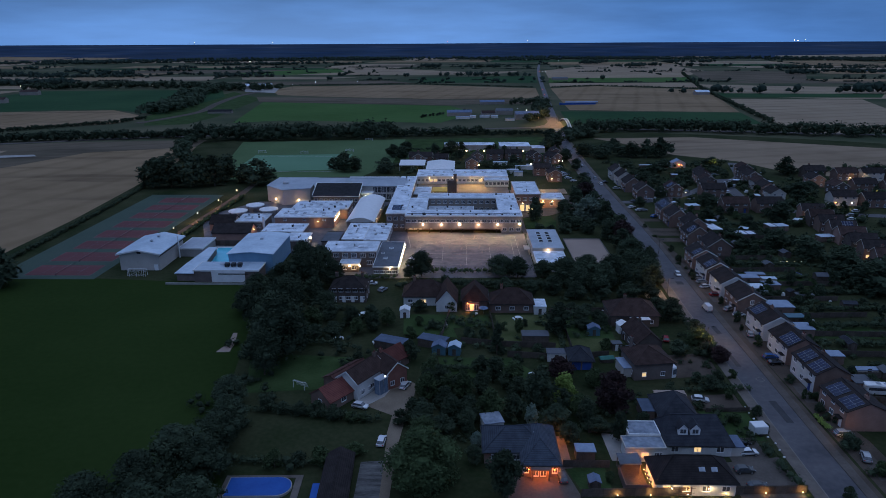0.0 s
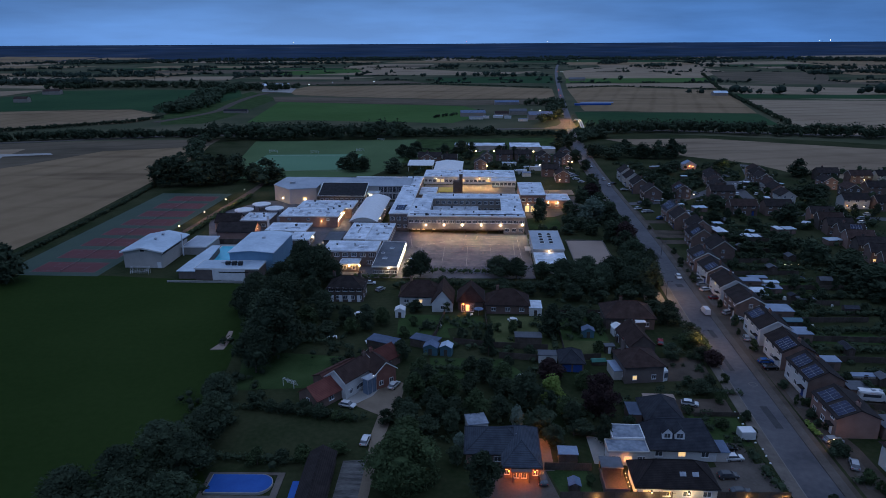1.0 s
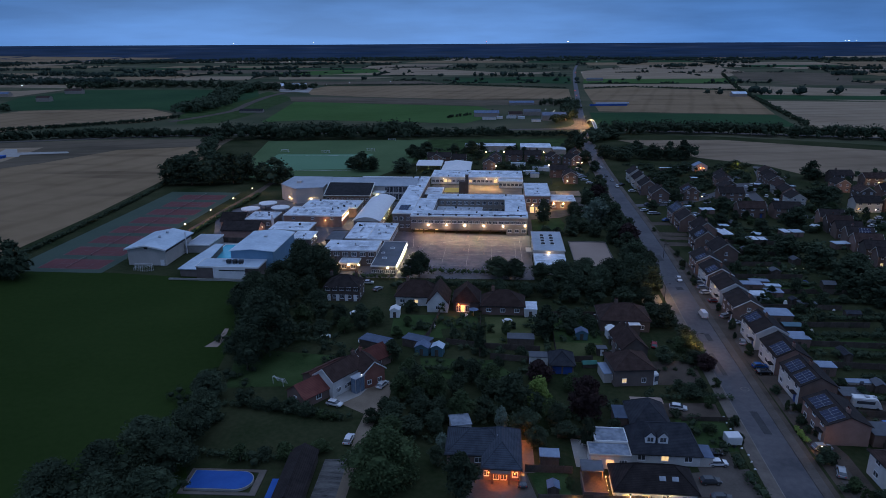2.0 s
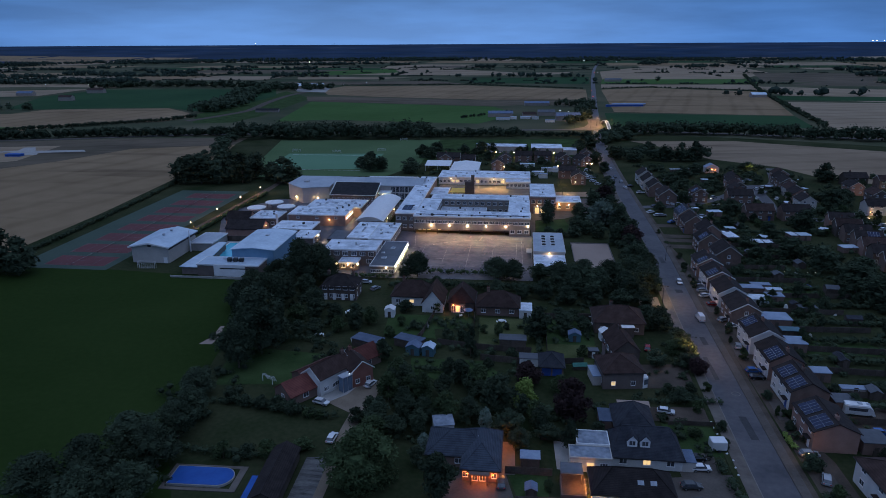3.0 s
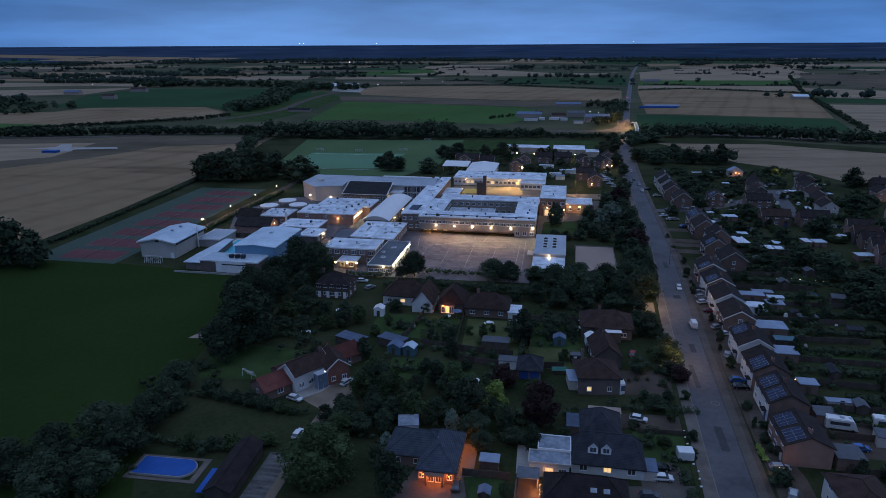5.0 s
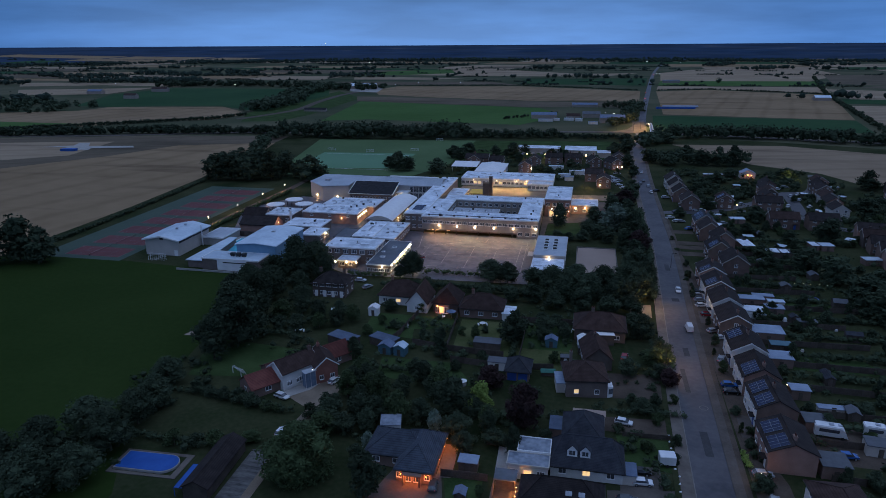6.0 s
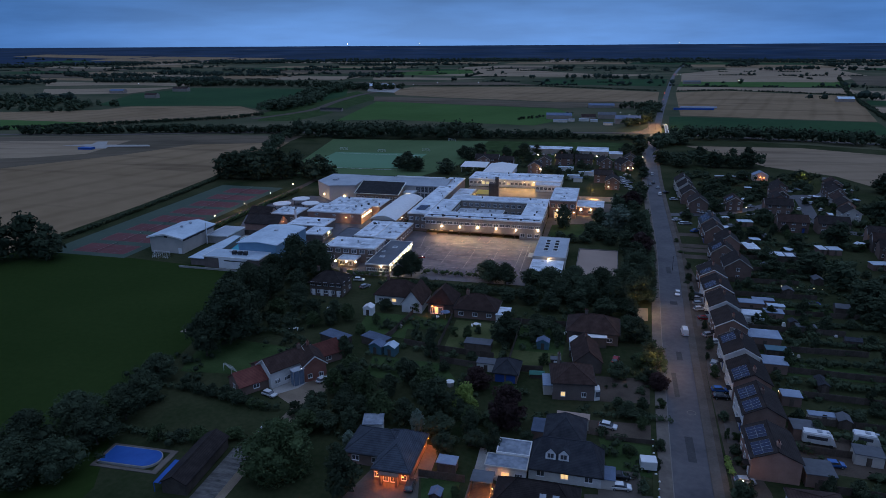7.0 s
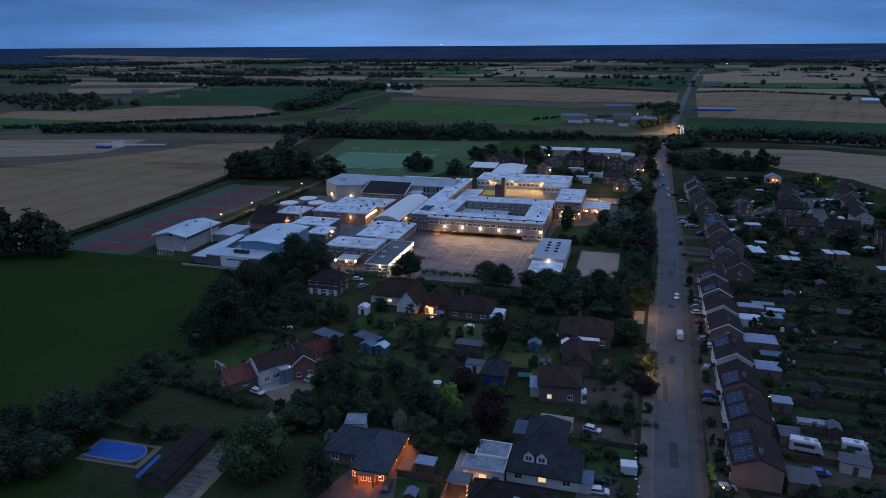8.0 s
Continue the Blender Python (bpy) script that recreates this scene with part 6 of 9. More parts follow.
for y0, z0, y1, z1 in ((-6.95, 5.2, -6.8, 5.45), (6.2, 8.9, 6.5, 9.3)):
    part("roof_edge", boxes((-11.7, y0, z0, 11.7, y1, z1)), M_WHITE, blk)
for sx in (-11.7, 11.4):
    bm = bmesh.new()
    low = [(sx, -6.8, 5.28), (sx + 0.3, -6.8, 5.28), (sx + 0.3, 6.2, 8.98), (sx, 6.2, 8.98)]
    hexa(bm, low, [(p, q, r + 0.3) for p, q, r in low])
    part("roof_edge", bm, M_WHITE, blk)
row_of_windows(blk, "S", -11, -6, 11, 6, 2.6, 9, 1.6, 1.3)
row_of_windows(blk, "S", -11, -6, 11, 6, 0.8, 9, 1.6, 1.1)
flat_block("school_building", -47.6, 327.5, -42.2, 333.2, 4.8, M_CREAM, M_ROOFW, "flat-roofed link between the wings", [W("S", 2.6, 4)])
wall_lamp(-45.5, 327.4, 4.0, 0, -1, 340, (1.0, 0.8, 0.5), G_FLOOD, 0.3)
wall_lamp(-35.1, 300.0, 3.6, 1, 0, 330, (1.0, 0.62, 0.30), G_WARM, 0.22, "warm lamp on the side of the vaulted hall")
wall_lamp(-35.1, 284.0, 3.6, 1, 0, 330, (1.0, 0.62, 0.30), G_WARM, 0.22, "warm lamp on the side of the vaulted hall")

# swimming pool hall and open-air pool
hall = thing("pool_hall", -71.2, 234.0, 0, "swimming pool hall with blue cladding and a pale shallow roof", "sports hall", "")
part("wall", gable_wall(15.4, 25.0, 7.2, 7.9), M_BLUECLAD, hall)
part("roof", gable_roof(15.4, 25.0, 7.2, 7.9, 0.5, 0.22), M_ROOFM, hall)
part("roof_vent", boxes((-0.6, 2, 8.0, 0.6, 3.2, 8.6)), M_ALU, hall)
front = flat_block("pool_building", -88.0, 212.8, -66.2, 221.2, 4.3, M_SCHOOLBRICK, M_ROOFM, "flat-roofed pool foyer with a white front", [], category="sports hall", group="")
part("white_front", boxes((-4.9, -4.5, 0.1, 6.4, -4.22, 4.0)), M_WHITE, front)
part("dark_band", boxes((-2.6, -4.56, 2.9, 7.6, -4.5, 3.25)), M_DARKMETAL, front)
part("door_panel", boxes((6.5, -4.4, 0.1, 10.4, -4.2, 2.7)), M_SCHOOLBRICK, front)
for k in range(3):
    unit = part("air_handler", boxes((-1.4 + k * 2.2, -1.0, 4.7, 0.0 + k * 2.2, 0.4, 5.6)), M_DARKMETAL, front)
    part("foot", boxes((-1.3 + k * 2.2, -0.9, 4.3, -1.1 + k * 2.2, 0.3, 4.7)), M_DARKMETAL, unit)
    part("foot", boxes((-0.3 + k * 2.2, -0.9, 4.3, -0.1 + k * 2.2, 0.3, 4.7)), M_DARKMETAL, unit)
part("duct", boxes((-3.4, 0.6, 4.6, 3.6, 1.0, 5.0)), M_ALU, front)
ch = thing("changing_block", -91.5, 228, 0, "long low changing block with a grey roof", "sports hall")
part("wall", prism([(-3.0, -14), (3.2, -14), (2.4, -1.5), (0.4, 15), (-2.0, 15), (-3.0, -4)], 0, 2.7), M_SCHOOLBRICK, ch)
part("roof", prism([(-3.5, -14.6), (3.2, -14.6), (2.8, -1.4), (0.7, 15.4), (-2.4, 15.4), (-3.5, -4)], 2.7, 2.95), M_ROOFM, ch)
pool = thing("swimming_pool", -86.6, 239.0, 0, "open-air school swimming pool with bright turquoise water", "swimming pool")
part("deck", boxes((-8.6, -14.5, 0.0, 6.8, 14.5, 0.22)), M_CONCRETE, pool)
part("water", boxes((-6.4, -12.2, 0.22, 5.6, 12.0, 0.26)), M_WATER, pool)
part("coping", boxes((-6.8, -12.6, 0.22, -6.4, 12.4, 0.34), (5.6, -12.6, 0.22, 6.0, 12.4, 0.34), (-6.4, -12.6, 0.22, 5.6, -12.2, 0.34), (-6.4, 12.0, 0.22, 5.6, 12.4, 0.34)), M_WHITE, pool)
fence("fence", [(-103, 254.5), (-80.5, 254.5)], 2.2, "dark timber pool fence")

# sports hall near the tennis courts
gym = thing("sports_hall", -112.0, 235.5, 0, "pale sports hall with a shallow pitched roof and white gable", "sports hall", "")
part("wall", gable_wall(14.2, 21.5, 6.2, 7.6), M_CREAM, gym)
part("roof", gable_roof(14.2, 21.5, 6.2, 7.6, 0.9, 0.25), M_ROOFM, gym)
bm = bmesh.new()
for sx in (-1, 1):
    low = [(sx * 8.0, -11.7, 5.75), (0, -11.7, 7.35), (0, -11.5, 7.35), (sx * 8.0, -11.5, 5.75)]
    hexa(bm, low, [(p, q, r + 0.55) for p, q, r in low])
bmesh.ops.recalc_face_normals(bm, faces=bm.faces)
part("bargeboard", bm, M_WHITE, gym)
part("gable_vent", boxes((-0.7, -10.83, 6.1, 0.7, -10.76, 6.8)), M_DARKMETAL, gym)
part("door", boxes((5.0, -10.85, 0, 6.4, -10.76, 2.2)), M_WHITE, gym)
for i in range(9):
    window(gym, 7.1, -9.4 + 2.35 * i, 5.0, 90, 2.1, 0.7, False, 1, M_DARKMETAL)
for yy in (-1.0, 5.0):
    bm = bmesh.new()
    cyl(bm, 0.6, yy, 7.5, 8.2, 0.5, 0.5, 12)
    cyl(bm, 0.6, yy, 8.2, 8.5, 0.75, 0.2, 12)
    part("roof_vent", bm, M_ROOFT, gym)
part("gutter", boxes((8.0, -11.2, 5.75, 8.2, 11.2, 5.95)), M_DARKMETAL, gym)
t = thing("flue", -103.9, 239.5, 0, "tall white flue beside the sports hall", "flue")
bm = bmesh.new()
cyl(bm, 0, 0, 0, 8.6, 0.28, 0.24)
part("pipe", bm, M_WHITE, t)
flat_block("changing_block", -104.4, 240.5, -95.5, 254.5, 3.3, M_CONCRETE, M_ROOFT, "grey-roofed store beside the sports hall", [], category="sports hall", group="")
solo("field_wall", boxes((-97, 210.2, 0, -63, 210.5, 0.7)), M_CONCRETE, "low concrete wall along the playing field", "wall", "", "structure")


def football_goal(x, y, w, h, turn, label):
    t = thing("football_goal", x, y, turn, label, "football goal", "football goals")
    for sx in (-w / 2, w / 2):
        bm = bmesh.new()
        tube(bm, (sx, 0, 0), (sx, 0, h), 0.06, 0.06)
        tube(bm, (sx, 0, h), (sx, 0.6, h), 0.04, 0.04)
        tube(bm, (sx, 0.6, h), (sx, 1.5, 0), 0.04, 0.04)
        part("post", bm, M_WHITE, t)
    bm = bmesh.new()
    tube(bm, (-w / 2, 0, h), (w / 2, 0, h), 0.06, 0.06)
    part("crossbar", bm, M_WHITE, t)
    bm = bmesh.new()
    for i in range(1, 8):
        xx = -w / 2 + w * i / 8
        tube(bm, (xx, 0.6, h), (xx, 1.5, 0), 0.025, 0.025, 3)
    for i in range(1, 6):
        tube(bm, (-w / 2, 0.6 + 0.9 * i / 6, h * (1 - i / 6)), (w / 2, 0.6 + 0.9 * i / 6, h * (1 - i / 6)), 0.025, 0.025, 3)
    part("net", bm, M_LINE, t)
    return t


football_goal(-110.5, 219.5, 6.5, 2.4, 180, "white football goal with a net by the sports hall")
for x, y, turn in ((-72, 541, 0), (-141, 479, 0), (-110, 476, 0), (-79, 486, 0)):
    football_goal(x, y, 5.6, 2.0, turn, "white football goal on the far sports field")
football_goal(-36.0, 141.2, 3.2, 1.9, -25, "small white garden goal on a lawn")
for x, y in ((-115.9, 266.8), (-115.0, 291.2), (-114.0, 315.5), (-112.6, 338.5)):
    t = street_lamp(x, y, 3.9, 180, 1500, (1.0, 0.52, 0.22))
    bulb(t, 1.2, 0, 3.98, G_WARM, 0.3)
hedge([(-113.5, 262), (-113, 290), (-112, 318), (-110.5, 340)], 2.2, 2.0, "clipped hedge beside the court path", 0.4, 14, M_LEAFG, 12)
t = thing("bin", -46.2, 226.6, 0, "large white wheeled recycling bin", "bin")
part("body", boxes((-0.7, -0.6, 0.1, 0.7, 0.6, 2.2)), M_WHITE, t)
part("lid", boxes((-0.75, -0.65, 2.2, 0.75, 0.65, 2.35)), M_ALU, t)

# ---- houses along the road ----
ROW = [(124.3, 10.8, M_PINKBRICK, M_DARKTILE, "pink brick semi-detached house with solar panels on a tiled roof", None, ((-4.6, 4, 2), (0.7, 4, 2))),
       (139.6, 11.2, M_BRICK, M_DARKTILE, "brick semi-detached house with a white front and solar panels", M_RENDER, ((-4.8, 4, 2), (0.6, 4, 2))),
       (153.8, 10.4, M_PINKBRICK, M_DARKTILE, "pink brick house with a porch and a solar array", M_RENDER, ((-4.5, 5, 2),)),
       (167.8, 11.0, M_RENDER, M_DARKTILE, "white rendered semi-detached house with a dark roof", None, ((1.0, 4, 2),)),
       (185.7, 10.4, M_BRICK, M_DARKTILE, "red brick semi-detached house with white bargeboards", None, ()),
       (199.4, 10.6, M_RENDER, M_DARKTILE, "white rendered semi-detached house with a brown roof", None, ()),
       (213.3, 10.6, M_BRICK, M_DARKTILE, "brick semi-detached house with a small solar array", M_RENDER, ((-4.2, 4, 2),)),
       (227.3, 9.6, M_PINKBRICK, M_DARKTILE, "pale brick semi-detached house with a small solar array", None, ((-4.0, 3, 2),))]
for k, (y0, l, wall, roof, label, front, solar) in enumerate(ROW):
    x = 86.7 + 0.012 * (y0 - 124) * 1.1
    house(x - (0.8 if k == 0 else 0.2), y0 + 1.3 + l / 2, 8.6 if k == 0 else 8.0, l, 4.5 if k == 0 else 4.8, 6.4 if k == 0 else 7.0, 0, wall, roof, label, False, [(0.3, 0.4 if k % 2 else -3.5)], solar, 0 if k < 4 else 1, 3, (4,) if k == 5 else (), front_wall=front, group="houses along the road", barge=k in (3, 4, 5, 6, 7))
# rear extensions and outbuildings of that row
for x, y, w, l, h, lab, rm in ((93.6, 128, 5.0, 5.0, 2.8, "low rear extension with a dark roof", M_ROOFG), (95.0, 143.5, 5, 4, 2.6, "low flat-roofed rear extension", M_ROOFG), (95.4, 157, 4, 3.2, 2.5, "low lean-to with a pale roof behind a house", M_PALEBLUE),
                               (95.8, 189.6, 8.0, 5.6, 2.7, "long outbuilding with a pale blue sheet roof", M_PALEBLUE), (95.2, 173.6, 5.6, 4.8, 2.6, "garage with a pale blue sheet roof", M_PALEBLUE), (95.5, 204.5, 5.5, 4.2, 2.7, "white flat-roofed rear extension", M_ROOFW),
                               (97.0, 214.5, 7.0, 3.4, 2.5, "pale-roofed garage behind a house", M_PALEBLUE), (102.0, 208, 5.0, 3.5, 2.4, "garden workshop with a pale roof", M_PALEBLUE)):
    shed(x, y, w, l, h, 0, M_BRICK if rm is not M_ROOFW else M_RENDER, rm, lab, True, True)
for x, y0, l, w, wall, roof, label, solar in ((97.2, 239.8, 10, 8.4, M_BRICK, M_DARKTILE, "red brick house set back from the road", ()), (94.7, 255.5, 10, 8, M_BRICK, M_DARKTILE, "brick house with a brown tiled roof", ((-4.0, 4, 2),)), (98.4, 269, 10, 8, M_PINKBRICK, M_DARKTILE, "brick house with a brown tiled roof", ()),
                                              (95.6, 283, 10, 8, M_BRICK, M_DARKTILE, "brick house with a brown tiled roof", ()), (95.6, 296, 10, 8, M_PINKBRICK, M_SLATE, "brick house with two pale solar arrays", ((-4.2, 4, 2), (0.6, 4, 2))), (94.8, 334.5, 10, 8.4, M_BRICK, M_DARKTILE, "brick house with a white gable", ()),
                                              (92.8, 352, 11, 8, M_BRICK, M_DARKTILE, "brick house with a tiled roof", ()), (92.6, 368.5, 11, 8, M_CREAM, M_DARKTILE, "pale rendered house with a tiled roof", ()), (92.4, 384, 11, 8, M_CREAM, M_DARKTILE, "pale rendered house with a tiled roof", ())):
    house(x, y0 + l / 2, w, l, 5.0, 7.9, 0, wall, roof, label, False, [(0.3, -2.5)], solar, 1, 3, group="houses along the road", trim=M_CREAM)
# the estate
EST = [(111.8, 346.5, 0, 1), (140.0, 387, 0, 0), (137.6, 378, 0, 0), (136.0, 366, 0, 0), (133.2, 356, 0, 0), (130.6, 343, 90, 0), (169.5, 401, 0, 0), (166.5, 390, 0, 0), (165.0, 379, 0, 0), (162.0, 361, 0, 0), (160.6, 350, 0, 0), (158.2, 334, 0, 0),
       (129.8, 312, 90, 0), (145.4, 312, 90, 0), (159, 298.5, 82, 2), (157.5, 288, 82, 0), (157, 279, 82, 0), (157, 270, 82, 1), (155.5, 260.5, 82, 0), (154.5, 251, 82, 0), (154.5, 242, 80, 2), (153.5, 232, 80, 0), (152.5, 222, 80, 0), (151.5, 212, 80, 0),
       (220.5, 386, 92, 3), (235.0, 386, 92, 3), (195.6, 370, 0, 0), (198.1, 351, 0, 0), (187, 326, 92, 4), (200, 322, 92, 0), (215, 320, 92, 0), (206, 393, 92, 0), (214, 356, 90, 0), (228, 352, 90, 0), (243, 349, 90, 0), (249, 385, 92, 0), (264, 381, 92, 0), (231, 318, 92, 0), (246, 314, 92, 0), (258, 345, 90, 0),
       (196, 276, 25, 0), (200, 262, 25, 0), (204, 248, 25, 0), (214, 292, 90, 0), (230, 290, 90, 0)]
for k, (x, y, turn, sort) in enumerate(EST):
    wall = (M_BRICK, M_BRICK, M_PINKBRICK, M_DARKBRICK)[k % 4] if k not in (9, 11, 25, 28) else M_CREAM
    house(x, y, 7.2, 9.6 if turn < 80 or 13 < k < 24 else 12.0, 4.6, 6.9, turn, wall, (M_TILE, M_DARKTILE, M_DARKTILE)[k % 3], "estate house of brick with a brown tiled roof" if wall is not M_CREAM else "estate house with pale rendered walls", False, [(0.3, 2.5)] if k % 2 else (), ((-3.0, 4, 2),) if sort == 1 else (), 2, 3 if turn > 45 else 2, (2,) if sort == 2 else (), porch=k % 3 == 0, group="estate houses", barge=k % 3 != 1, trim=M_CREAM)
# houses north of the school
for k, (x, y, l, turn) in enumerate(((-24.5, 441, 15, 90), (-11, 434.5, 9, 90), (-26, 437.5, 7, 0), (8.6, 421, 9, 0), (12.6, 443, 9, 0), (24.5, 452, 11, 90), (37, 453, 11, 90), (61.8, 441, 10, 30), (55.3, 384, 10.5, 0), (50, 400, 10, 90), (66, 462, 10, 0), (50, 446, 9, 20))):
    house(x, y, 7.6, l, 4.7, 7.0, turn, M_BRICK, M_DARKTILE, "red brick house north of the school", False, [(0.3, 2.0)], (), 2, 2, (2,) if k in (0, 7, 9) else (), porch=False, group="houses north of the school", trim=M_CREAM, barge=k not in (5, 6))
for x, y, w, l in ((13, 500, 27, 13), (41, 498, 22, 20), (57, 486, 9, 12), (-6, 502, 9, 8)):
    shed(x, y, w, l, 3.6, 0, M_CONCRETE, M_ROOFW, "long pale-roofed industrial unit", False, True)

# ---- houses of the near gardens ----
f1 = house(-21.2, 142.0, 6.0, 10.2, 4.3, 6.5, -32, M_RENDER, M_TILE, "old white farmhouse wing with a brown tiled roof", False, [(0.2, 4.5)], (), 1, 3, (), 2, group="farmhouse", porch=False)
for k, yy in enumerate((-3.6, -1.2, 1.2)):
    window(f1, 3.2, yy, 1.0, 90, 0.9, 1.0)
house(-15.4, 145.6, 5.4, 8.0, 4.3, 6.4, 38, M_REDBRICK, M_TILE, "brick farmhouse wing with a gable to the forecourt", False, [(0, 3)], (), 2, 1, (), 2, group="farmhouse", porch=False)
lk = thing("glazed_link", -18.0, 140.9, -37, "glazed entrance link of the farmhouse", "porch")
part("glass_wall", boxes((1.0, -1.2, 0, 2.7, 1.5, 3.8)), M_BLUEGLASS, lk)
for yy in (-1.25, 0.1, 1.45):
    part("mullion", boxes((2.66, yy - 0.05, 0, 2.76, yy + 0.05, 3.8)), M_ALU, lk)
part("roof", boxes((0.8, -1.4, 3.8, 2.9, 1.7, 3.95)), M_ROOFLIGHT, lk)
wall_lamp(-15.7, 140.4, 4.2, 0.6, -0.8, 0, glowing=G_WHITE, r=0.09)
house(-26.8, 136.2, 6.4, 8.0, 2.4, 4.6, -37, M_BRICK, M_REDTILE, "low barn with a red pantile roof", False, (), (), 1, 1, (), 1, group="farmhouse", porch=False, barge=False)
house(-16.0, 153.5, 6.2, 8.0, 2.4, 4.6, -37, M_BRICK, M_REDTILE, "low barn with a red pantile roof", False, (), (), 1, 1, (), 1, group="farmhouse", porch=False, barge=False)
for x, y in ((-27.3, 142.6), (-25.2, 145.6), (-23.1, 148.6)):
    house(x, y, 5.4, 3.3, 2.2, 3.5, -37, M_BRICK, M_RUSTTILE, "low rear outbuilding with a rusty brown roof", False, (), (), 0, 0, (), 1, group="farmhouse", porch=False, barge=False)

nd = house(-33.0, 199.5, 8.5, 11.0, 4.4, 7.4, 90, M_DARKBRICK, M_DARKTILE, "old brick house with white windows", True, [(0, 4), (0, -4)], (), 2, 5, (), 2, porch=False, group="bungalows by the school")
for k, yy in enumerate((-4.2, -1.4, 1.4, 4.2)):
    part("french_door", boxes((-4.35, yy - 0.5, 0.1, -4.25, yy + 0.5, 2.2)), M_WHITE, nd)
house(-9.4, 197.6, 9.0, 12.5, 3.0, 6.8, 90, M_RENDER, M_TILE, "white bungalow with a high brown roof", True, [(0, 3)], (), 1, 3, (1,), 1, porch=False, group="bungalows by the school", inset=4)
house(-2.3, 193.8, 6.2, 11.0, 3.0, 6.8, 0, M_RENDER, M_TILE, "white gabled bungalow wing with a brown roof", False, (), (), 1, 1, (), 1, porch=False, group="bungalows by the school", barge=False)
oh = house(6.2, 194.5, 7.6, 9.0, 3.0, 7.2, 0, M_BRICK, M_TILE, "brick bungalow with its garden front lit orange", True, (), (), 0, 1, (), 1, porch=False, group="bungalows by the school", inset=2.6)
part("garden_room", boxes((-3.0, -5.6, 0, 1.2, -4.5, 2.6)), M_BRICK, oh)
for i in range(3):
    window(oh, -2.2 + 1.3 * i, -5.6, 0.2, 0, 1.15, 2.1, i == 1)
shine(4.6, 188.0, 2.2, 260, (1.0, 0.26, 0.06))
wall_lamp(4.0, 188.9, 2.7, 0, -1, 0, glowing=G_ORANGE, r=0.2)
house(17.2, 192.0, 8.6, 12.5, 2.9, 6.4, 90, M_BRICK, M_TILE, "brick bungalow with a brown hipped roof", True, [(0, 3)], (), 1, 3, (), 1, porch=False, group="bungalows by the school")
shed(13.0, 189.6, 2.6, 3.0, 2.2, 0, M_WHITE, M_ROOFM, "white garden conservatory with glazed sides", True)
shed(25.4, 189.5, 3.6, 6.0, 2.6, 0, M_RENDER, M_ROOFW, "white flat-roofed garage beside a bungalow", True, True)
shed(12.0, 192.8, 3.5, 5.0, 2.6, 0, M_BRICK, M_ROOFM, "low grey-roofed side extension", True, True)

house(51.2, 183.5, 10.5, 13.5, 3.4, 6.6, 90, M_DARKBRICK, M_TILE, "brick house with a broad brown hipped roof", True, [(0, 2)], (), 1, 3, (), 1, porch=False, group="houses of the lane", inset=4.6)
shed(52.3, 177.0, 5.2, 1.8, 3.0, 6, M_DARKBRICK, M_WHITE, "white-roofed lean-to against a brick house", True, True)
shed(44.9, 188.6, 2.2, 1.6, 1.0, 12, M_WOOD, M_WHITE, "low garden store with a white lid", False, True)
shed(47.0, 174.6, 3.0, 2.6, 2.4, 10, M_WHITE, M_WHITE, "small white conservatory behind a house", True)
house(50.0, 166.6, 6.6, 11.0, 3.0, 5.8, 8, M_DARKBRICK, M_TILE, "brick bungalow with white window frames", False, [(0, 2)], (), 1, 3, (), 1, porch=False, group="houses of the lane", barge=False)
h3 = house(47.4, 151.6, 9.3, 9.0, 4.3, 7.0, 8, M_SCHOOLBRICK, M_TILE, "two-storey house with a brown hipped roof and a white bay", True, [(-3, 3)], (), 2, 2, (4,), 2, porch=False, group="houses of the lane", inset=4.4)
bm = prism([(4.75, -4.4), (6.0, -4.0), (6.0, -1.8), (4.75, -1.4)], 0, 2.7)
bay = part("bay_window", bm, M_WHITE, h3, "white glazed bay window")
part("glazing", prism([(5.0, -4.4), (6.05, -4.05), (6.05, -1.75), (5.0, -1.35)], 0.9, 2.2), M_GLASS, bay)
wall_lamp(52.25, 149.4, 2.6, 1, 0.1, 40, (1, 0.4, 0.12), G_WARM, 0.14)
for x, y, w, l, h in ((42.7, 163.4, 2.4, 1.8, 2.1), (44.6, 161.0, 1.8, 1.6, 1.9), (45.8, 188.1, 1.6, 1.4, 2.0), (46.6, 169.9, 1.8, 1.4, 1.9)):
    shed(x, y, w, l, h, 6, M_WOOD, M_ROOFG, "small dark shed with a white door", False, True)
    solo("shed_door", boxes((x - 0.4, y - l / 2 - 0.14, 0.05, x + 0.4, y - l / 2 - 0.09, 1.8)), M_WHITE, "white painted shed door on its frame", "door")
shed(42.0, 151.0, 2.4, 5.5, 2.5, 8, M_CREAM, M_PALEBLUE, "white lean-to conservatory on a house", False, True)
gar = house(31.7, 155.2, 5.6, 6.8, 2.5, 4.8, 0, M_BRICK, M_SLATE, "garage with a hipped slate roof and blue doors", True, (), (), 0, 0, (), 1, porch=False, group="garages")
for dx in (-1.3, 1.3):
    part("garage_door", boxes((dx - 1.1, -3.47, 0.05, dx + 1.1, -3.4, 2.1)), M_BLUEDOOR, gar)
shed(26.2, 157.6, 4.6, 3.0, 2.3, 0, M_RENDER, M_ROOFG, "low pale outbuilding beside a garage", True, True)

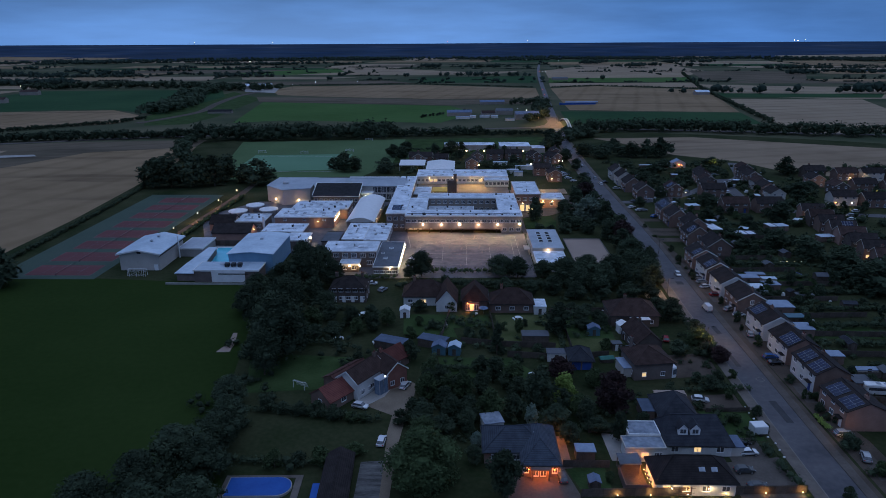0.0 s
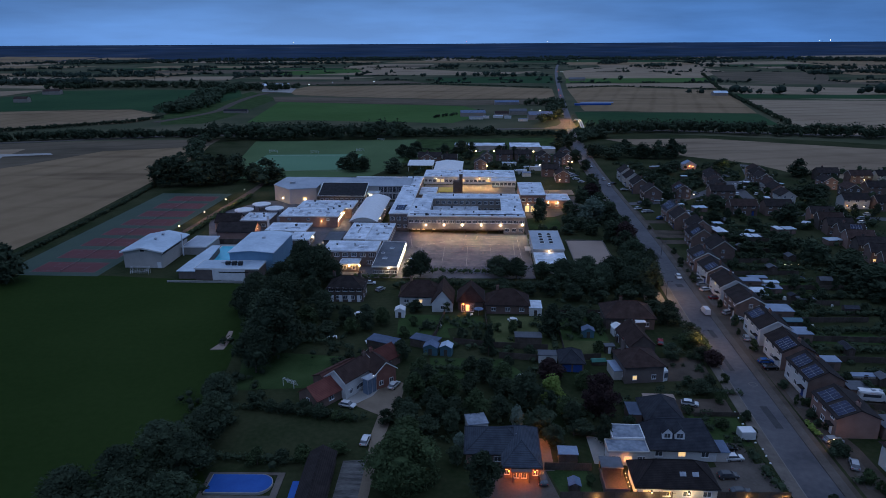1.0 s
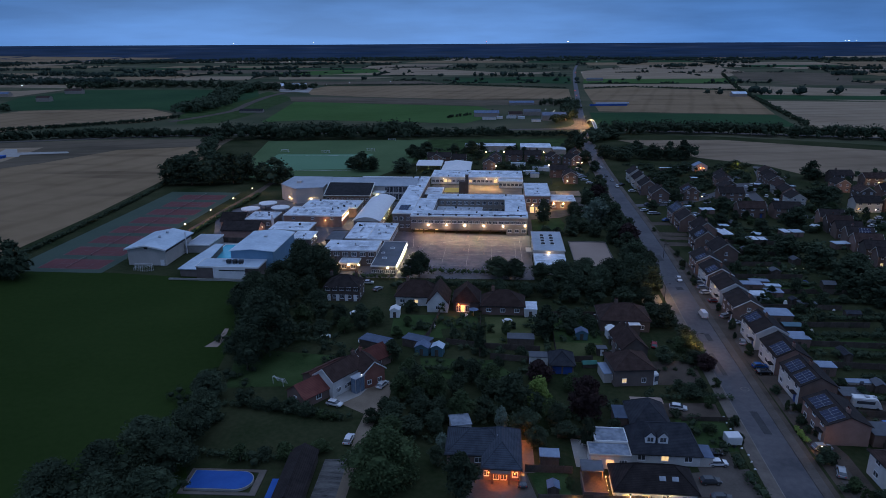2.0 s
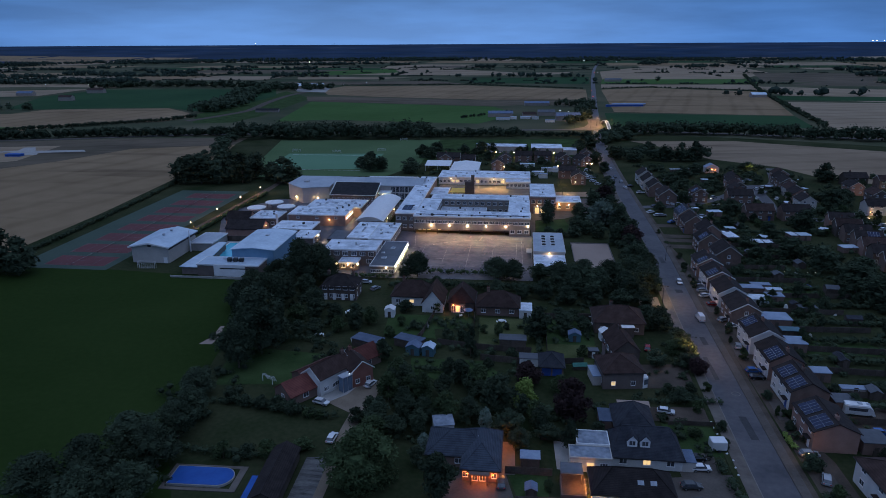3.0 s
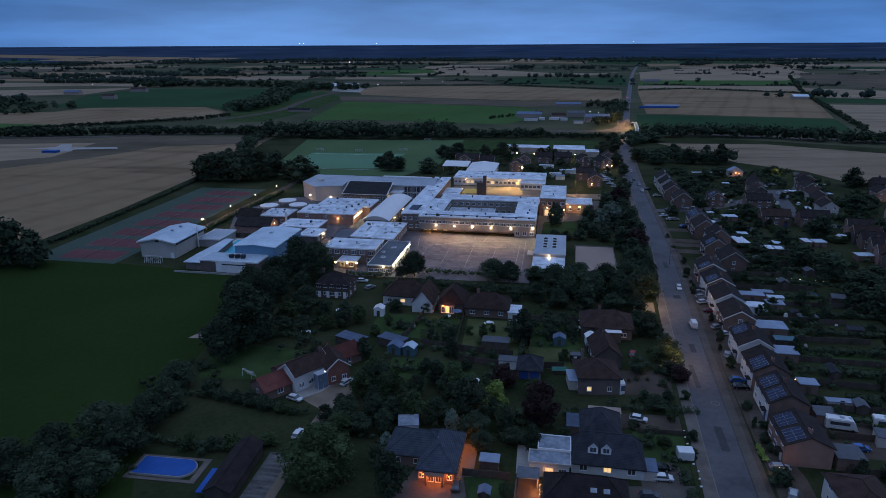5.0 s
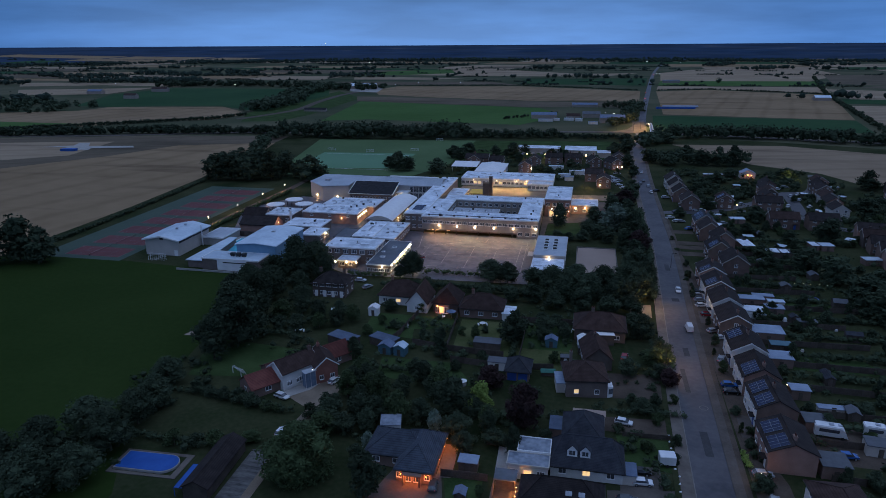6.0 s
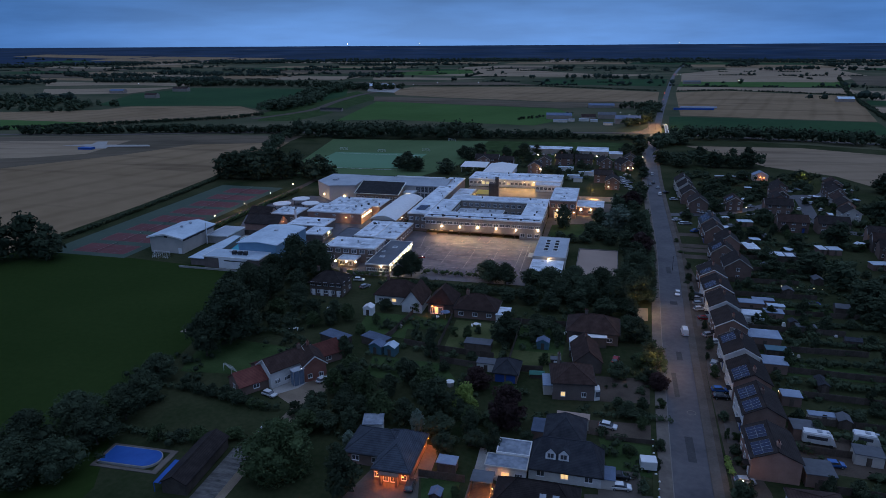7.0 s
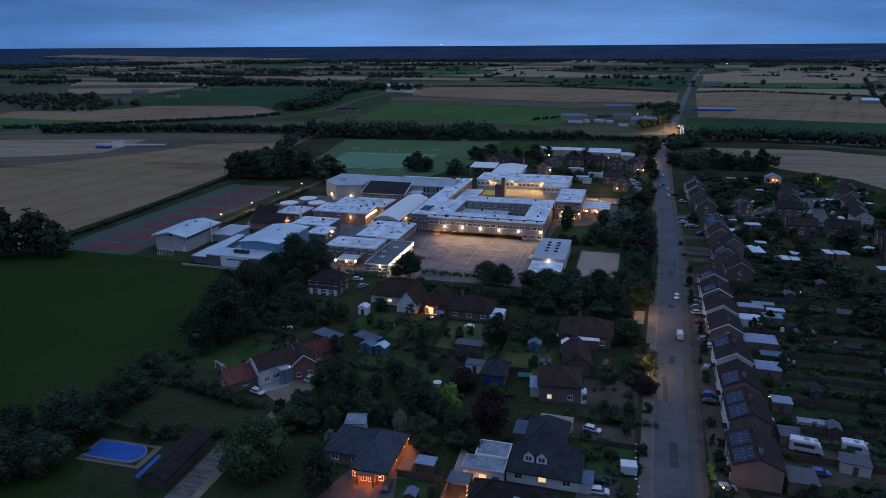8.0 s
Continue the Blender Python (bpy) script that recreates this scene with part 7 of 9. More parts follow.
# bungalow lit orange
ob = house(12.6, 117.4, 8.8, 12.2, 2.7, 5.7, 90, M_BRICK, M_BLUESLATE, "bungalow with a blue-grey slate hipped roof lit orange at its porch", True, (), (), 1, 3, (), 1, porch=False, group="near houses")
wing = house(17.0, 115.5, 6.8, 12.8, 2.7, 5.8, 0, M_BRICK, M_BLUESLATE, "front wing of the slate-roofed bungalow", True, (), (), 0, 0, (), 1, porch=False, group="near houses", inset=4.2)
part("porch_arch", boxes((-1.9, -7.7, 0, -1.6, -6.4, 2.3), (1.2, -7.7, 0, 1.5, -6.4, 2.3), (-2.1, -7.9, 2.3, 1.7, -6.4, 2.5)), M_BRICK, wing)
for dx in (-1.0, 0.4):
    window(wing, dx, -6.4, 0.2, 0, 1.1, 2.0, False)
for dx in (-2.8, 2.5):
    window(wing, dx, -6.4, 0.9, 0, 1.0, 1.1, False)
for x, y, z, p in ((15.9, 109.1, 2.1, 230), (17.9, 109.1, 2.1, 230), (14.6, 109.1, 1.9, 120), (19.4, 109.1, 1.9, 120), (20.4, 114.0, 2.3, 150), (20.4, 118.5, 2.3, 150), (20.4, 121.4, 2.3, 200)):
    wall_lamp(x, y, z, 0 if y < 110 else 1, -1 if y < 110 else 0, p, (1.0, 0.22, 0.04) if y < 110 else (1.0, 0.28, 0.04), G_ORANGE, 0.15, "orange porch lamp on a brick wall")
rl = part("roof_window", boxes((-0.4, -0.5, 0, 0.4, 0.5, 0.12)), M_ROOFLIGHT, ob)
rl.matrix_basis = pose(-1.5, -4.0, 4.9, 0, -34, 0)
shed(8.4, 123.9, 4.0, 4.0, 3.4, 14, M_RENDER, M_ROOFMID, "white rear annexe with a skylight", False, True)
shed(26.2, 115.6, 3.6, 2.6, 2.1, 0, M_WOOD, M_PALEBLUE, "timber shed with a blue-grey roof", True, True)
shed(26.3, 106.3, 2.0, 2.2, 1.7, 0, M_WOOD, M_SHEDROOF, "small timber shed behind the fence", True)

# flat-roofed house with dormers
fb = flat_block("house_extension", 33.8, 114.2, 41.2, 117.8, 3.2, M_RENDER, M_ROOFMID, "white flat-roofed house extension", [W("S", 0.9, 3, 1.5, 1.2, (1,))], category="house", group="near houses", trim=M_CREAM)
flat_block("house_extension", 35.4, 118.4, 41.2, 122.8, 3.5, M_RENDER, M_ROOFMID, "raised flat-roofed house extension", [W("W", 1.0, 2)], category="house", group="near houses")
dm = house(48.2, 120.4, 8.4, 13.2, 2.5, 6.8, 90, M_RENDER, M_SLATE, "white house with a slate roof and two dormers", True, (), (), 1, 3, (1,), 1, porch=False, group="near houses", inset=2.6)
for yy in (-2.75, -0.35):
    d = part("dormer", boxes((-3.0, -yy - 0.95, 3.7, -0.9, -yy + 0.95, 5.3)), M_WHITE, dm, "white dormer with a small gable")
    bm = bmesh.new()
    for sy in (-1, 1):
        low = [(-3.2, -yy + sy * 1.12, 5.2), (-0.1, -yy + sy * 1.12, 5.2), (-0.1, -yy, 6.4), (-3.2, -yy, 6.4)]
        hexa(bm, low, [(p, q, r + 0.12) for p, q, r in low])
    bmesh.ops.recalc_face_normals(bm, faces=bm.faces)
    part("dormer_roof", bm, M_SLATE, d)
    bm = bmesh.new()
    hexa(bm, [(-3.02, -yy - 0.95, 5.3), (-2.8, -yy - 0.95, 5.3), (-2.8, -yy + 0.95, 5.3), (-3.02, -yy + 0.95, 5.3)], [(-3.02, -yy - 0.04, 6.32), (-2.8, -yy - 0.04, 6.32), (-2.8, -yy + 0.04, 6.32), (-3.02, -yy + 0.04, 6.32)])
    part("dormer_gable", bm, M_WHITE, d)
    part("pane", boxes((-3.06, -yy - 0.55, 4.35, -3.0, -yy - 0.04, 5.2), (-3.06, -yy + 0.04, 4.35, -3.0, -yy + 0.55, 5.2)), M_GLASS, d)
house(47.4, 129.6, 7.5, 9.4, 3.0, 6.4, 0, M_BRICK, M_SLATE, "rear wing with a dark slate hipped roof", True, (), (), 1, 2, (), 1, porch=False, group="near houses")
shed(42.0, 131.0, 2.6, 5.0, 2.6, 0, M_BRICK, M_SHEDROOF, "grey-roofed lean-to beside a house", False, True)
shed(48.6, 136.2, 6.6, 2.2, 2.6, 0, M_CREAM, M_SAND, "long store with a tan roof", False, True)
shed(56.0, 118.2, 2.4, 4.0, 2.2, 0, M_CREAM, M_SHEDROOF, "white side porch of a house", False, True)

# nearest house with lamps along its fence
fh = house(44.0, 107.8, 7.2, 14.0, 2.8, 6.0, 90, M_RENDER, M_DARKTILE, "white bungalow with a dark hipped roof, lit by wall lamps", True, (), (), 1, 4, (2, 3), 1, porch=False, group="near houses")
for dy in (-1.2, -3.4):
    p = part("roof_window", boxes((-0.4, -0.55, 0, 0.4, 0.55, 0.12)), M_ROOFLIGHT, fh)
    p.matrix_basis = pose(-2.0, dy, 4.4, 0, -40, 0)
ct = thing("courtyard_wall", 34, 107.5, 0, "lit courtyard wall beside the bungalow", "wall")
part("wall", boxes((-2.2, -2.8, 0, 2.0, -2.6, 1.7), (-2.4, -2.8, 0, -2.2, 3.0, 1.7)), M_BRICK, ct)
part("pergola_roof", boxes((-2.3, 2.4, 2.3, 1.8, 5.9, 2.45)), M_ROOFG, ct)
for dx in (-2.1, 1.5):
    for dy in (2.6, 5.6):
        part("pergola_post", boxes((dx, dy, 0, dx + 0.15, dy + 0.15, 2.3)), M_WOOD, ct)
part("paving", boxes((-2.2, -2.6, 0.0, 2.2, 5.6, 0.06)), M_DRIVE, ct)
for k in range(4):
    wall_lamp(36.3, 105.3 + 1.3 * k, 1.9, -1, 0, 320 if k % 2 else 0, (1.0, 0.34, 0.08), G_WARM, 0.08)
fence("fence", [(23.5, 103.3), (64.2, 105.2)], 1.8, "dark close-boarded front fence with uplights")
for x in (29.9, 35.8, 42.5, 49.4, 56.5, 63.2):
    y = 103.25 + (x - 23.5) * 0.0467 - 0.3
    t = thing("uplight", x, y, 0, "small brass uplight on the front fence", "lamp", "fence uplights")
    part("housing", boxes((-0.12, -0.1, 0.25, 0.12, 0.12, 0.45)), M_DARKMETAL, t)
    bulb(t, 0, -0.02, 0.56, G_WARM, 0.11)
    shine(x, y - 0.15, 0.75, 70, (1.0, 0.55, 0.16), 0.08)
for x in (39.5, 46.0):
    wall_lamp(x, 104.1, 1.9, 0, -1, 150, (1.0, 0.66, 0.3), G_WARM, 0.12, "warm lamp on a white bungalow wall")

# pools, sheds, garden things
pl = thing("garden_pool", -35.0, 104.6, 2, "garden swimming pool under a blue cover", "swimming pool")
pts = [(-5.6, -2.6), (3.4, -2.6)] + [(3.4 + 2.6 * math.sin(a), -2.6 * math.cos(a)) for a in [math.pi * k / 12 for k in range(1, 12)]] + [(3.4, 2.6), (-5.6, 2.6)]
part("rim", prism([(x * 1.03 - 0.03, y * 1.06) for x, y in pts], 0.0, 0.5), M_CONCRETE, pl)
part("cover", prism(pts, 0.5, 0.55), M_COVER, pl)
part("surround", boxes((-6.8, -3.8, 0, 7.6, -3.0, 0.12), (-6.8, 3.0, 0, 7.6, 3.8, 0.12), (6.3, -3.0, 0, 7.6, 3.0, 0.12), (-6.8, -3.0, 0, -6.0, 3.0, 0.12)), M_WALK, pl)
br = house(-20.6, 104.5, 4.8, 15.5, 2.4, 3.7, 3, M_WOOD, M_DARKTILE, "long low timber barn with a dark roof", False, (), (), 0, 0, (), 1, porch=False, group="garden barns", barge=False)
part("blue_sheet", boxes((-4.1, -7.7, 1.9, -2.6, -0.6, 1.98), (-4.1, -7.7, 0, -4.0, -7.6, 1.9), (-4.1, -0.7, 0, -4.0, -0.6, 1.9)), M_COVER, br, "blue sheet over a lean-to frame")
for x, y, w, l, h, tn, wm, rm, lab in ((-16.5, 163.8, 8.0, 4.0, 2.3, -22, M_WOOD, M_SHEDROOF, "long garden shed with a blue-grey roof"), (-5.4, 165.0, 7.5, 3.6, 2.3, -22, M_WOOD, M_SHEDROOF, "long garden shed with a blue-grey roof"),
                                      (-3.6, 160.8, 3.6, 3.0, 2.2, -8, M_TEAL, M_SHEDROOF, "teal painted garden cabin"), (0.4, 160.4, 3.0, 2.8, 2.4, -8, M_TEAL, M_ROOFM, "teal summerhouse with a pale roof"), (22.0, 168.5, 7.0, 3.4, 2.2, 0, M_WOOD, M_ROOFG, "grey-roofed timber workshop in a garden"),
                                      (38.6, 173.0, 3.2, 2.6, 2.1, 0, M_TEAL, M_SHEDROOF, "small green shed on a lawn"), (-14.5, 184.6, 2.8, 2.8, 2.4, 0, M_WHITE, M_WHITE, "white summerhouse on a back lawn")):
    shed(x, y, w, l, h, tn, wm, rm, lab, True, w > 6)
fence("fence", [(2, 166.5), (12, 164.6), (27, 163.5)], 1.8, "timber garden fence between lawns")
fence("fence", [(-1.5, 187), (-3, 172), (-4, 168)], 1.7, "timber garden fence between lawns")
fence("fence", [(10.5, 187), (11.5, 166)], 1.7, "timber garden fence between lawns")
fence("fence", [(14, 158.5), (27, 157), (40, 159)], 1.8, "timber garden fence between lawns")
fence("fence", [(28, 187), (44.5, 188)], 1.8, "timber garden fence between lawns")
fence("fence", [(21.5, 112), (30.4, 112.1)], 1.7, "timber garden fence between lawns")
fence("fence", [(28.5, 124), (38, 124.5)], 1.7, "timber garden fence between lawns")
fence("fence", [(55.5, 132.5), (65.2, 133.0)], 1.1, "low timber garden fence")
fence("fence", [(31, 158), (31, 187)], 1.7, "timber garden fence between lawns")
rng = random.Random(31)
for k, y0 in enumerate((101, 112.5, 124.5, 137, 148.5, 160.5, 172.5, 184.5, 198, 211, 225, 238.5, 252, 266)):
    fence("fence", [(92 + rng.uniform(0, 2), y0), (120 + rng.uniform(-4, 8), y0 + rng.uniform(-1, 1.5))], 1.7, "weathered fence between long back gardens")
kinds = ((M_WOOD, M_SLATE, "timber garden shed with a felt roof"), (M_WOOD, M_ROOFG, "low timber shed with a grey roof"), (M_WOOD, M_ROOFG, "dark timber garden shed beside a fence"), (M_WOOD, M_SLATE, "dark timber shed among garden shrubs"))
for k in range(15):
    wm, rm, lab = kinds[rng.randrange(4)]
    yy = 112 + k * 13.0 + rng.uniform(-2, 2)
    if yy > 310:
        break
    shed(rng.uniform(99, 124), yy, rng.uniform(2, 3.4), rng.uniform(2.2, 4.6), rng.uniform(1.8, 2.2), 90 * rng.randrange(2) + rng.uniform(-6, 6), wm, rm, lab)
for x, y, w, l, rm in ((107.6, 277.0, 4.5, 9, M_ROOFW), (133, 280, 2.6, 5, M_ROOFW), (137.5, 280, 4.5, 4.5, M_ROOFM), (122.4, 422, 18.5, 1.8, M_ROOFW), (101.5, 303, 4.5, 4.5, M_ROOFW), (112, 316, 6, 4, M_ROOFM), (148, 264, 6, 4, M_ROOFM)):
    shed(x, y, w, l, 2.2, 8, M_BRICK, rm, "brick outbuilding with a broad pale roof", True, True)

t = shed(115.8, 266.8, 10.5, 6.0, 2.5, 2, M_WOOD, M_BLACKROOF, "dark carport roofed with three pale panels", False, True)
for k in range(3):
    part("roof_panel", boxes((-4.9 + k * 3.4, -2.6, 2.56, -2.0 + k * 3.4, 2.6, 2.62)), M_ROOFW, t)

t = thing("log_store", 38.8, 156.4, 8, "log pile under a green tarpaulin", "log store")
part("log_pile", boxes((-1.7, -0.8, 0, 1.7, 0.8, 1.1)), M_WOOD, t)
bm = bmesh.new()
hexa(bm, [(-1.9, -1.0, 1.05), (1.9, -1.0, 1.05), (1.9, 1.0, 1.05), (-1.9, 1.0, 1.05)], [(-1.8, -0.2, 1.6), (1.8, -0.2, 1.6), (1.8, 0.2, 1.6), (-1.8, 0.2, 1.6)])
part("tarpaulin", bm, M_TARP, t)
t = thing("water_tank", 19.2, 147.4, 0, "white covered water tank among shrubs", "tank")
bm = bmesh.new()
cyl(bm, 0, 0, 0, 1.1, 0.95, 0.95, 18)
part("drum", bm, M_CONCRETE, t)
bm = bmesh.new()
cyl(bm, 0, 0, 1.1, 1.4, 1.05, 0.4, 18)
part("lid", bm, M_WHITE, t)
t = thing("garden_bench", 10.7, 150.0, 5, "long white garden bench on the lawn", "bench")
part("seat", boxes((-1.2, -0.25, 0.4, 1.2, 0.25, 0.47)), M_WHITE, t)
part("backrest", boxes((-1.2, 0.2, 0.55, 1.2, 0.26, 0.95)), M_WHITE, t)
for dx in (-1.1, 1.0):
    part("leg", boxes((dx, -0.22, 0, dx + 0.1, 0.24, 0.4)), M_WHITE, t)
rng = random.Random(44)
for k in range(9):
    bm = bmesh.new()
    bmesh.ops.create_icosphere(bm, subdivisions=1, radius=0.3, matrix=Matrix.LocRotScale((0, 0, 0.16), Euler((k, k * 2, 0)), (1, 0.8, 0.7)))
    t = thing("verge_stone", 65.0 + rng.uniform(-0.3, 0.5), 116.0 + 2.3 * k, 0, "white painted stone along a garden verge", "stone", "white verge stones")
    part("boulder", bm, M_WHITE, t)

# tables, parasol, trampoline
t = thing("parasol", 8.6, 186.4, 0, "blue-white garden parasol over a table", "parasol")
bm = bmesh.new()
cyl(bm, 0, 0, 0, 2.5, 0.03)
part("pole", bm, M_ALU, t)
bm = bmesh.new()
cyl(bm, 0, 0, 2.1, 2.6, 1.5, 0.05, 8)
part("canopy", bm, M_SHEDROOF, t)
t = thing("garden_table", 6.2, 185.6, 0, "round pale garden table", "table")
bm = bmesh.new()
cyl(bm, 0, 0, 0.68, 0.74, 0.8, 0.8, 14)
part("tabletop", bm, M_WHITE, t)
bm = bmesh.new()
cyl(bm, 0, 0, 0, 0.68, 0.06)
part("pedestal", bm, M_WHITE, t)


def trampoline(x, y, r, label):
    t = thing("trampoline", x, y, 0, label, "trampoline", "trampolines")
    bm = bmesh.new()
    cyl(bm, 0, 0, 0.78, 0.82, r * 0.86, r * 0.86, 20)
    part("mat", bm, M_TYRE, t)
    bm = bmesh.new()
    for i in range(20):
        a0, a1 = i * math.tau / 20, (i + 1) * math.tau / 20
        hexa(bm, [(r * math.cos(a0), r * math.sin(a0), 0.8), (r * math.cos(a1), r * math.sin(a1), 0.8), (r * 0.84 * math.cos(a1), r * 0.84 * math.sin(a1), 0.8), (r * 0.84 * math.cos(a0), r * 0.84 * math.sin(a0), 0.8)],
             [(r * math.cos(a0), r * math.sin(a0), 0.87), (r * math.cos(a1), r * math.sin(a1), 0.87), (r * 0.84 * math.cos(a1), r * 0.84 * math.sin(a1), 0.87), (r * 0.84 * math.cos(a0), r * 0.84 * math.sin(a0), 0.87)])
    bmesh.ops.recalc_face_normals(bm, faces=bm.faces)
    part("pad", bm, M_BLUEDOOR, t)
    for i in range(4):
        bm = bmesh.new()
        cyl(bm, r * 0.95 * math.cos(i * math.pi / 2), r * 0.95 * math.sin(i * math.pi / 2), 0, 0.8, 0.03)
        part("leg", bm, M_ALU, t)


trampoline(116.4, 221.3, 1.8, "round trampoline with a blue pad")
for x, y, w, l, h, rm, wm, lab in ((101, 217.8, 6.0, 2.4, 2.3, M_PALEBLUE, M_BRICK, "long garden store with a pale sheet roof"), (103.8, 213.6, 4.6, 2.2, 2.2, M_ROOFM, M_CREAM, "low garden store with a pale roof"), (97.4, 181.6, 5.0, 2.8, 2.3, M_TEAL, M_WOOD, "lean-to with a blue-green sheet roof"), (97.1, 202.7, 3.0, 2.4, 2.2, M_ROOFM, M_RENDER, "small white rear extension"), (108.8, 199.9, 5.0, 2.6, 1.9, M_ROOFG, M_WOOD, "long dark timber shed by a fence"), (100.6, 150.9, 6.0, 1.8, 1.5, M_PALEBLUE, M_CREAM, "low store with a pale roof beside a fence")):
    shed(x, y, w, l, h, 0, wm, rm, lab, True, True)
for x, y, w, l, hh, mt, nm, lab in ((103.9, 202.7, 1.4, 1.4, 1.9, M_WHITE, "play_tent", "small white play tent in a garden"), (110.0, 230.7, 2.6, 1.6, 0.9, M_PALEBLUE, "paddling_pool", "blue paddling pool in a garden"), (101.4, 183.5, 2.2, 1.2, 1.2, M_WHITE, "covered_stack", "stack of garden goods under a white sheet"), (103.0, 182.0, 1.2, 1.0, 1.4, M_CREAM, "covered_stack", "stack of garden goods under a pale sheet"), (92.7, 151.8, 2.0, 1.6, 0.8, M_WHITE, "cold_frame", "white garden cold frame"), (116.1, 198.0, 1.2, 0.8, 1.0, M_RENDER, "water_butt", "pale garden water butt"), (105.8, 227.6, 2.0, 1.2, 1.0, M_RENDER, "covered_stack", "pale covered garden stack"), (119.0, 236.0, 1.6, 1.0, 1.1, M_CREAM, "covered_stack", "pale covered garden stack")):
    t = thing(nm, x, y, 12, lab, nm.replace("_", " "), "garden things")
    bm = bmesh.new()
    hexa(bm, [(-w / 2, -l / 2, 0), (w / 2, -l / 2, 0), (w / 2, l / 2, 0), (-w / 2, l / 2, 0)], [(-w / 3, -l / 3, hh), (w / 3, -l / 3, hh), (w / 3, l / 3, hh), (-w / 3, l / 3, hh)])
    bmesh.ops.bevel(bm, geom=list(bm.edges), offset=0.08, segments=2, affect="EDGES")
    part("sheet", bm, mt, t).scale = (0.7, 0.7, 0.6)
for x, y, nm in ((-27, 185.5, "round white garden table"), (-31.5, 168.5, "pale garden bench set"), (-20.5, 166.5, "pale garden bench set"), (44.6, 183.6, "round white garden table"), (18.5, 183, "pale garden bench set")):
    t = thing("garden_table", x, y, 20, nm, "table")
    bm = bmesh.new()
    cyl(bm, 0, 0, 0.66, 0.74, 0.9, 0.9, 12)
    part("tabletop", bm, M_WHITE, t)
    bm = bmesh.new()
    cyl(bm, 0, 0, 0, 0.66, 0.07)
    part("pedestal", bm, M_WHITE, t)
    for dx in (-1.2, 1.2):
        part("bench", boxes((dx - 0.2, -0.7, 0.38, dx + 0.2, 0.7, 0.45), (dx - 0.15, -0.6, 0, dx + 0.15, -0.5, 0.38), (dx - 0.15, 0.5, 0, dx + 0.15, 0.6, 0.38)), M_WHITE, t)
st = thing("garden_statue", -2.2, 177.0, 0, "small white garden ornament on a plinth", "ornament")
bm = bmesh.new()
cyl(bm, 0, 0, 0, 0.7, 0.3, 0.22)
cyl(bm, 0, 0, 0.7, 1.0, 0.5, 0.1, 12)
cyl(bm, 0, 0, 1.0, 1.7, 0.09, 0.03)
part("fountain", bm, M_CONCRETE, st)

# street lamps and house lamps
for x, y, w in ((67.6, 203.0, 1300), (67.2, 166.0, 1100), (76.8, 246.0, 0)):
    street_lamp(x, y, 5.5, 0, w, (1.0, 0.55, 0.20))
for x, y, h, w in ((74.7, 476.5, 5, 900), (72.5, 462, 5, 500), (92, 648, 8, 9000), (85, 632, 8, 6000), (43.7, 465.3, 4, 900), (4.5, 465.5, 4, 800), (16.7, 465.2, 4, 700), (44.4, 420.5, 3, 260), (11.6, 414.5, 3.4, 200), (89, 682, 7, 5000), (96.6, 664, 7, 5000), (70, 628, 7, 3000), (104, 640, 7, 1500), (44.5, 377, 3.6, 900), (45, 353, 3.6, 2600)):
    street_lamp(x, y, h, 0, w, (1.0, 0.56, 0.19), globe=0.5 if 400 < y < 470 else 0.0)
for x, y in ((91.0, 130.8), (92.4, 127.6), (92.8, 158.2)):
    wall_lamp(x, y, 2.3, 1, 0, 45, (1.0, 0.50, 0.14), G_WARM, 0.12, "warm porch lamp on a house")
for x, y, h in ((168.5, 338, 3.2), (214, 378, 3.2), (227, 380, 3.0), (196, 361, 3.0), (214, 344, 3.0), (206, 318, 3.0)):
    street_lamp(x, y, h, 30, 120, (1.0, 0.62, 0.25))
for x, y, w, g in ((188.7, 319.6, 700, G_FLOOD), (181.5, 320.4, 260, G_ORANGE), (157.9, 293.4, 200, G_ORANGE), (152.7, 277, 120, G_ORANGE), (154.4, 246.8, 240, G_WARM), (152.1, 237.6, 120, G_WARM), (222, 382.4, 160, G_WARM)):
    wall_lamp(x, y, 2.3, 0, -1, w, (1.0, 0.62, 0.28), g, 0.26, "small warm porch lamp of an estate house")
t = thing("garden_lamp", 79.9, 122.6, 0, "low garden lamp post with a warm lit globe", "lamp")
bm = bmesh.new()
cyl(bm, 0, 0, 0, 1.3, 0.06, 0.05)
part("post", bm, M_DARKMETAL, t)
bulb(t, 0, 0, 1.45, G_WARM, 0.16)
shine(79.6, 122.2, 1.9, 90, (1.0, 0.45, 0.10))
# strings of small lights along a garden terrace
for k, x in enumerate((110.0, 114.8, 117.4, 119.6, 122.1, 124.6)):
    t = thing("garden_light", x, 234.9 - 0.1 * k, 0, "small warm garden light on a short post", "lamp", "garden lights")
    part("post", boxes((-0.04, -0.04, 0, 0.04, 0.04, 0.9)), M_DARKMETAL, t)
    bulb(t, 0, 0, 1.0, G_WARM, 0.065)

for x, y in ((64.2, 431.5), (66.9, 431.2)):
    wall_lamp(x, y, 3.0, 0.5, -0.86, 320, (1.0, 0.50, 0.18), G_WARM, 0.36, "warm lamp on a brick house wall")
wall_lamp(53.4, 378.5, 2.0, 0, -1, 70, (1.0, 0.42, 0.14), G_WARM, 0.3, "warm lamp on a brick house wall")

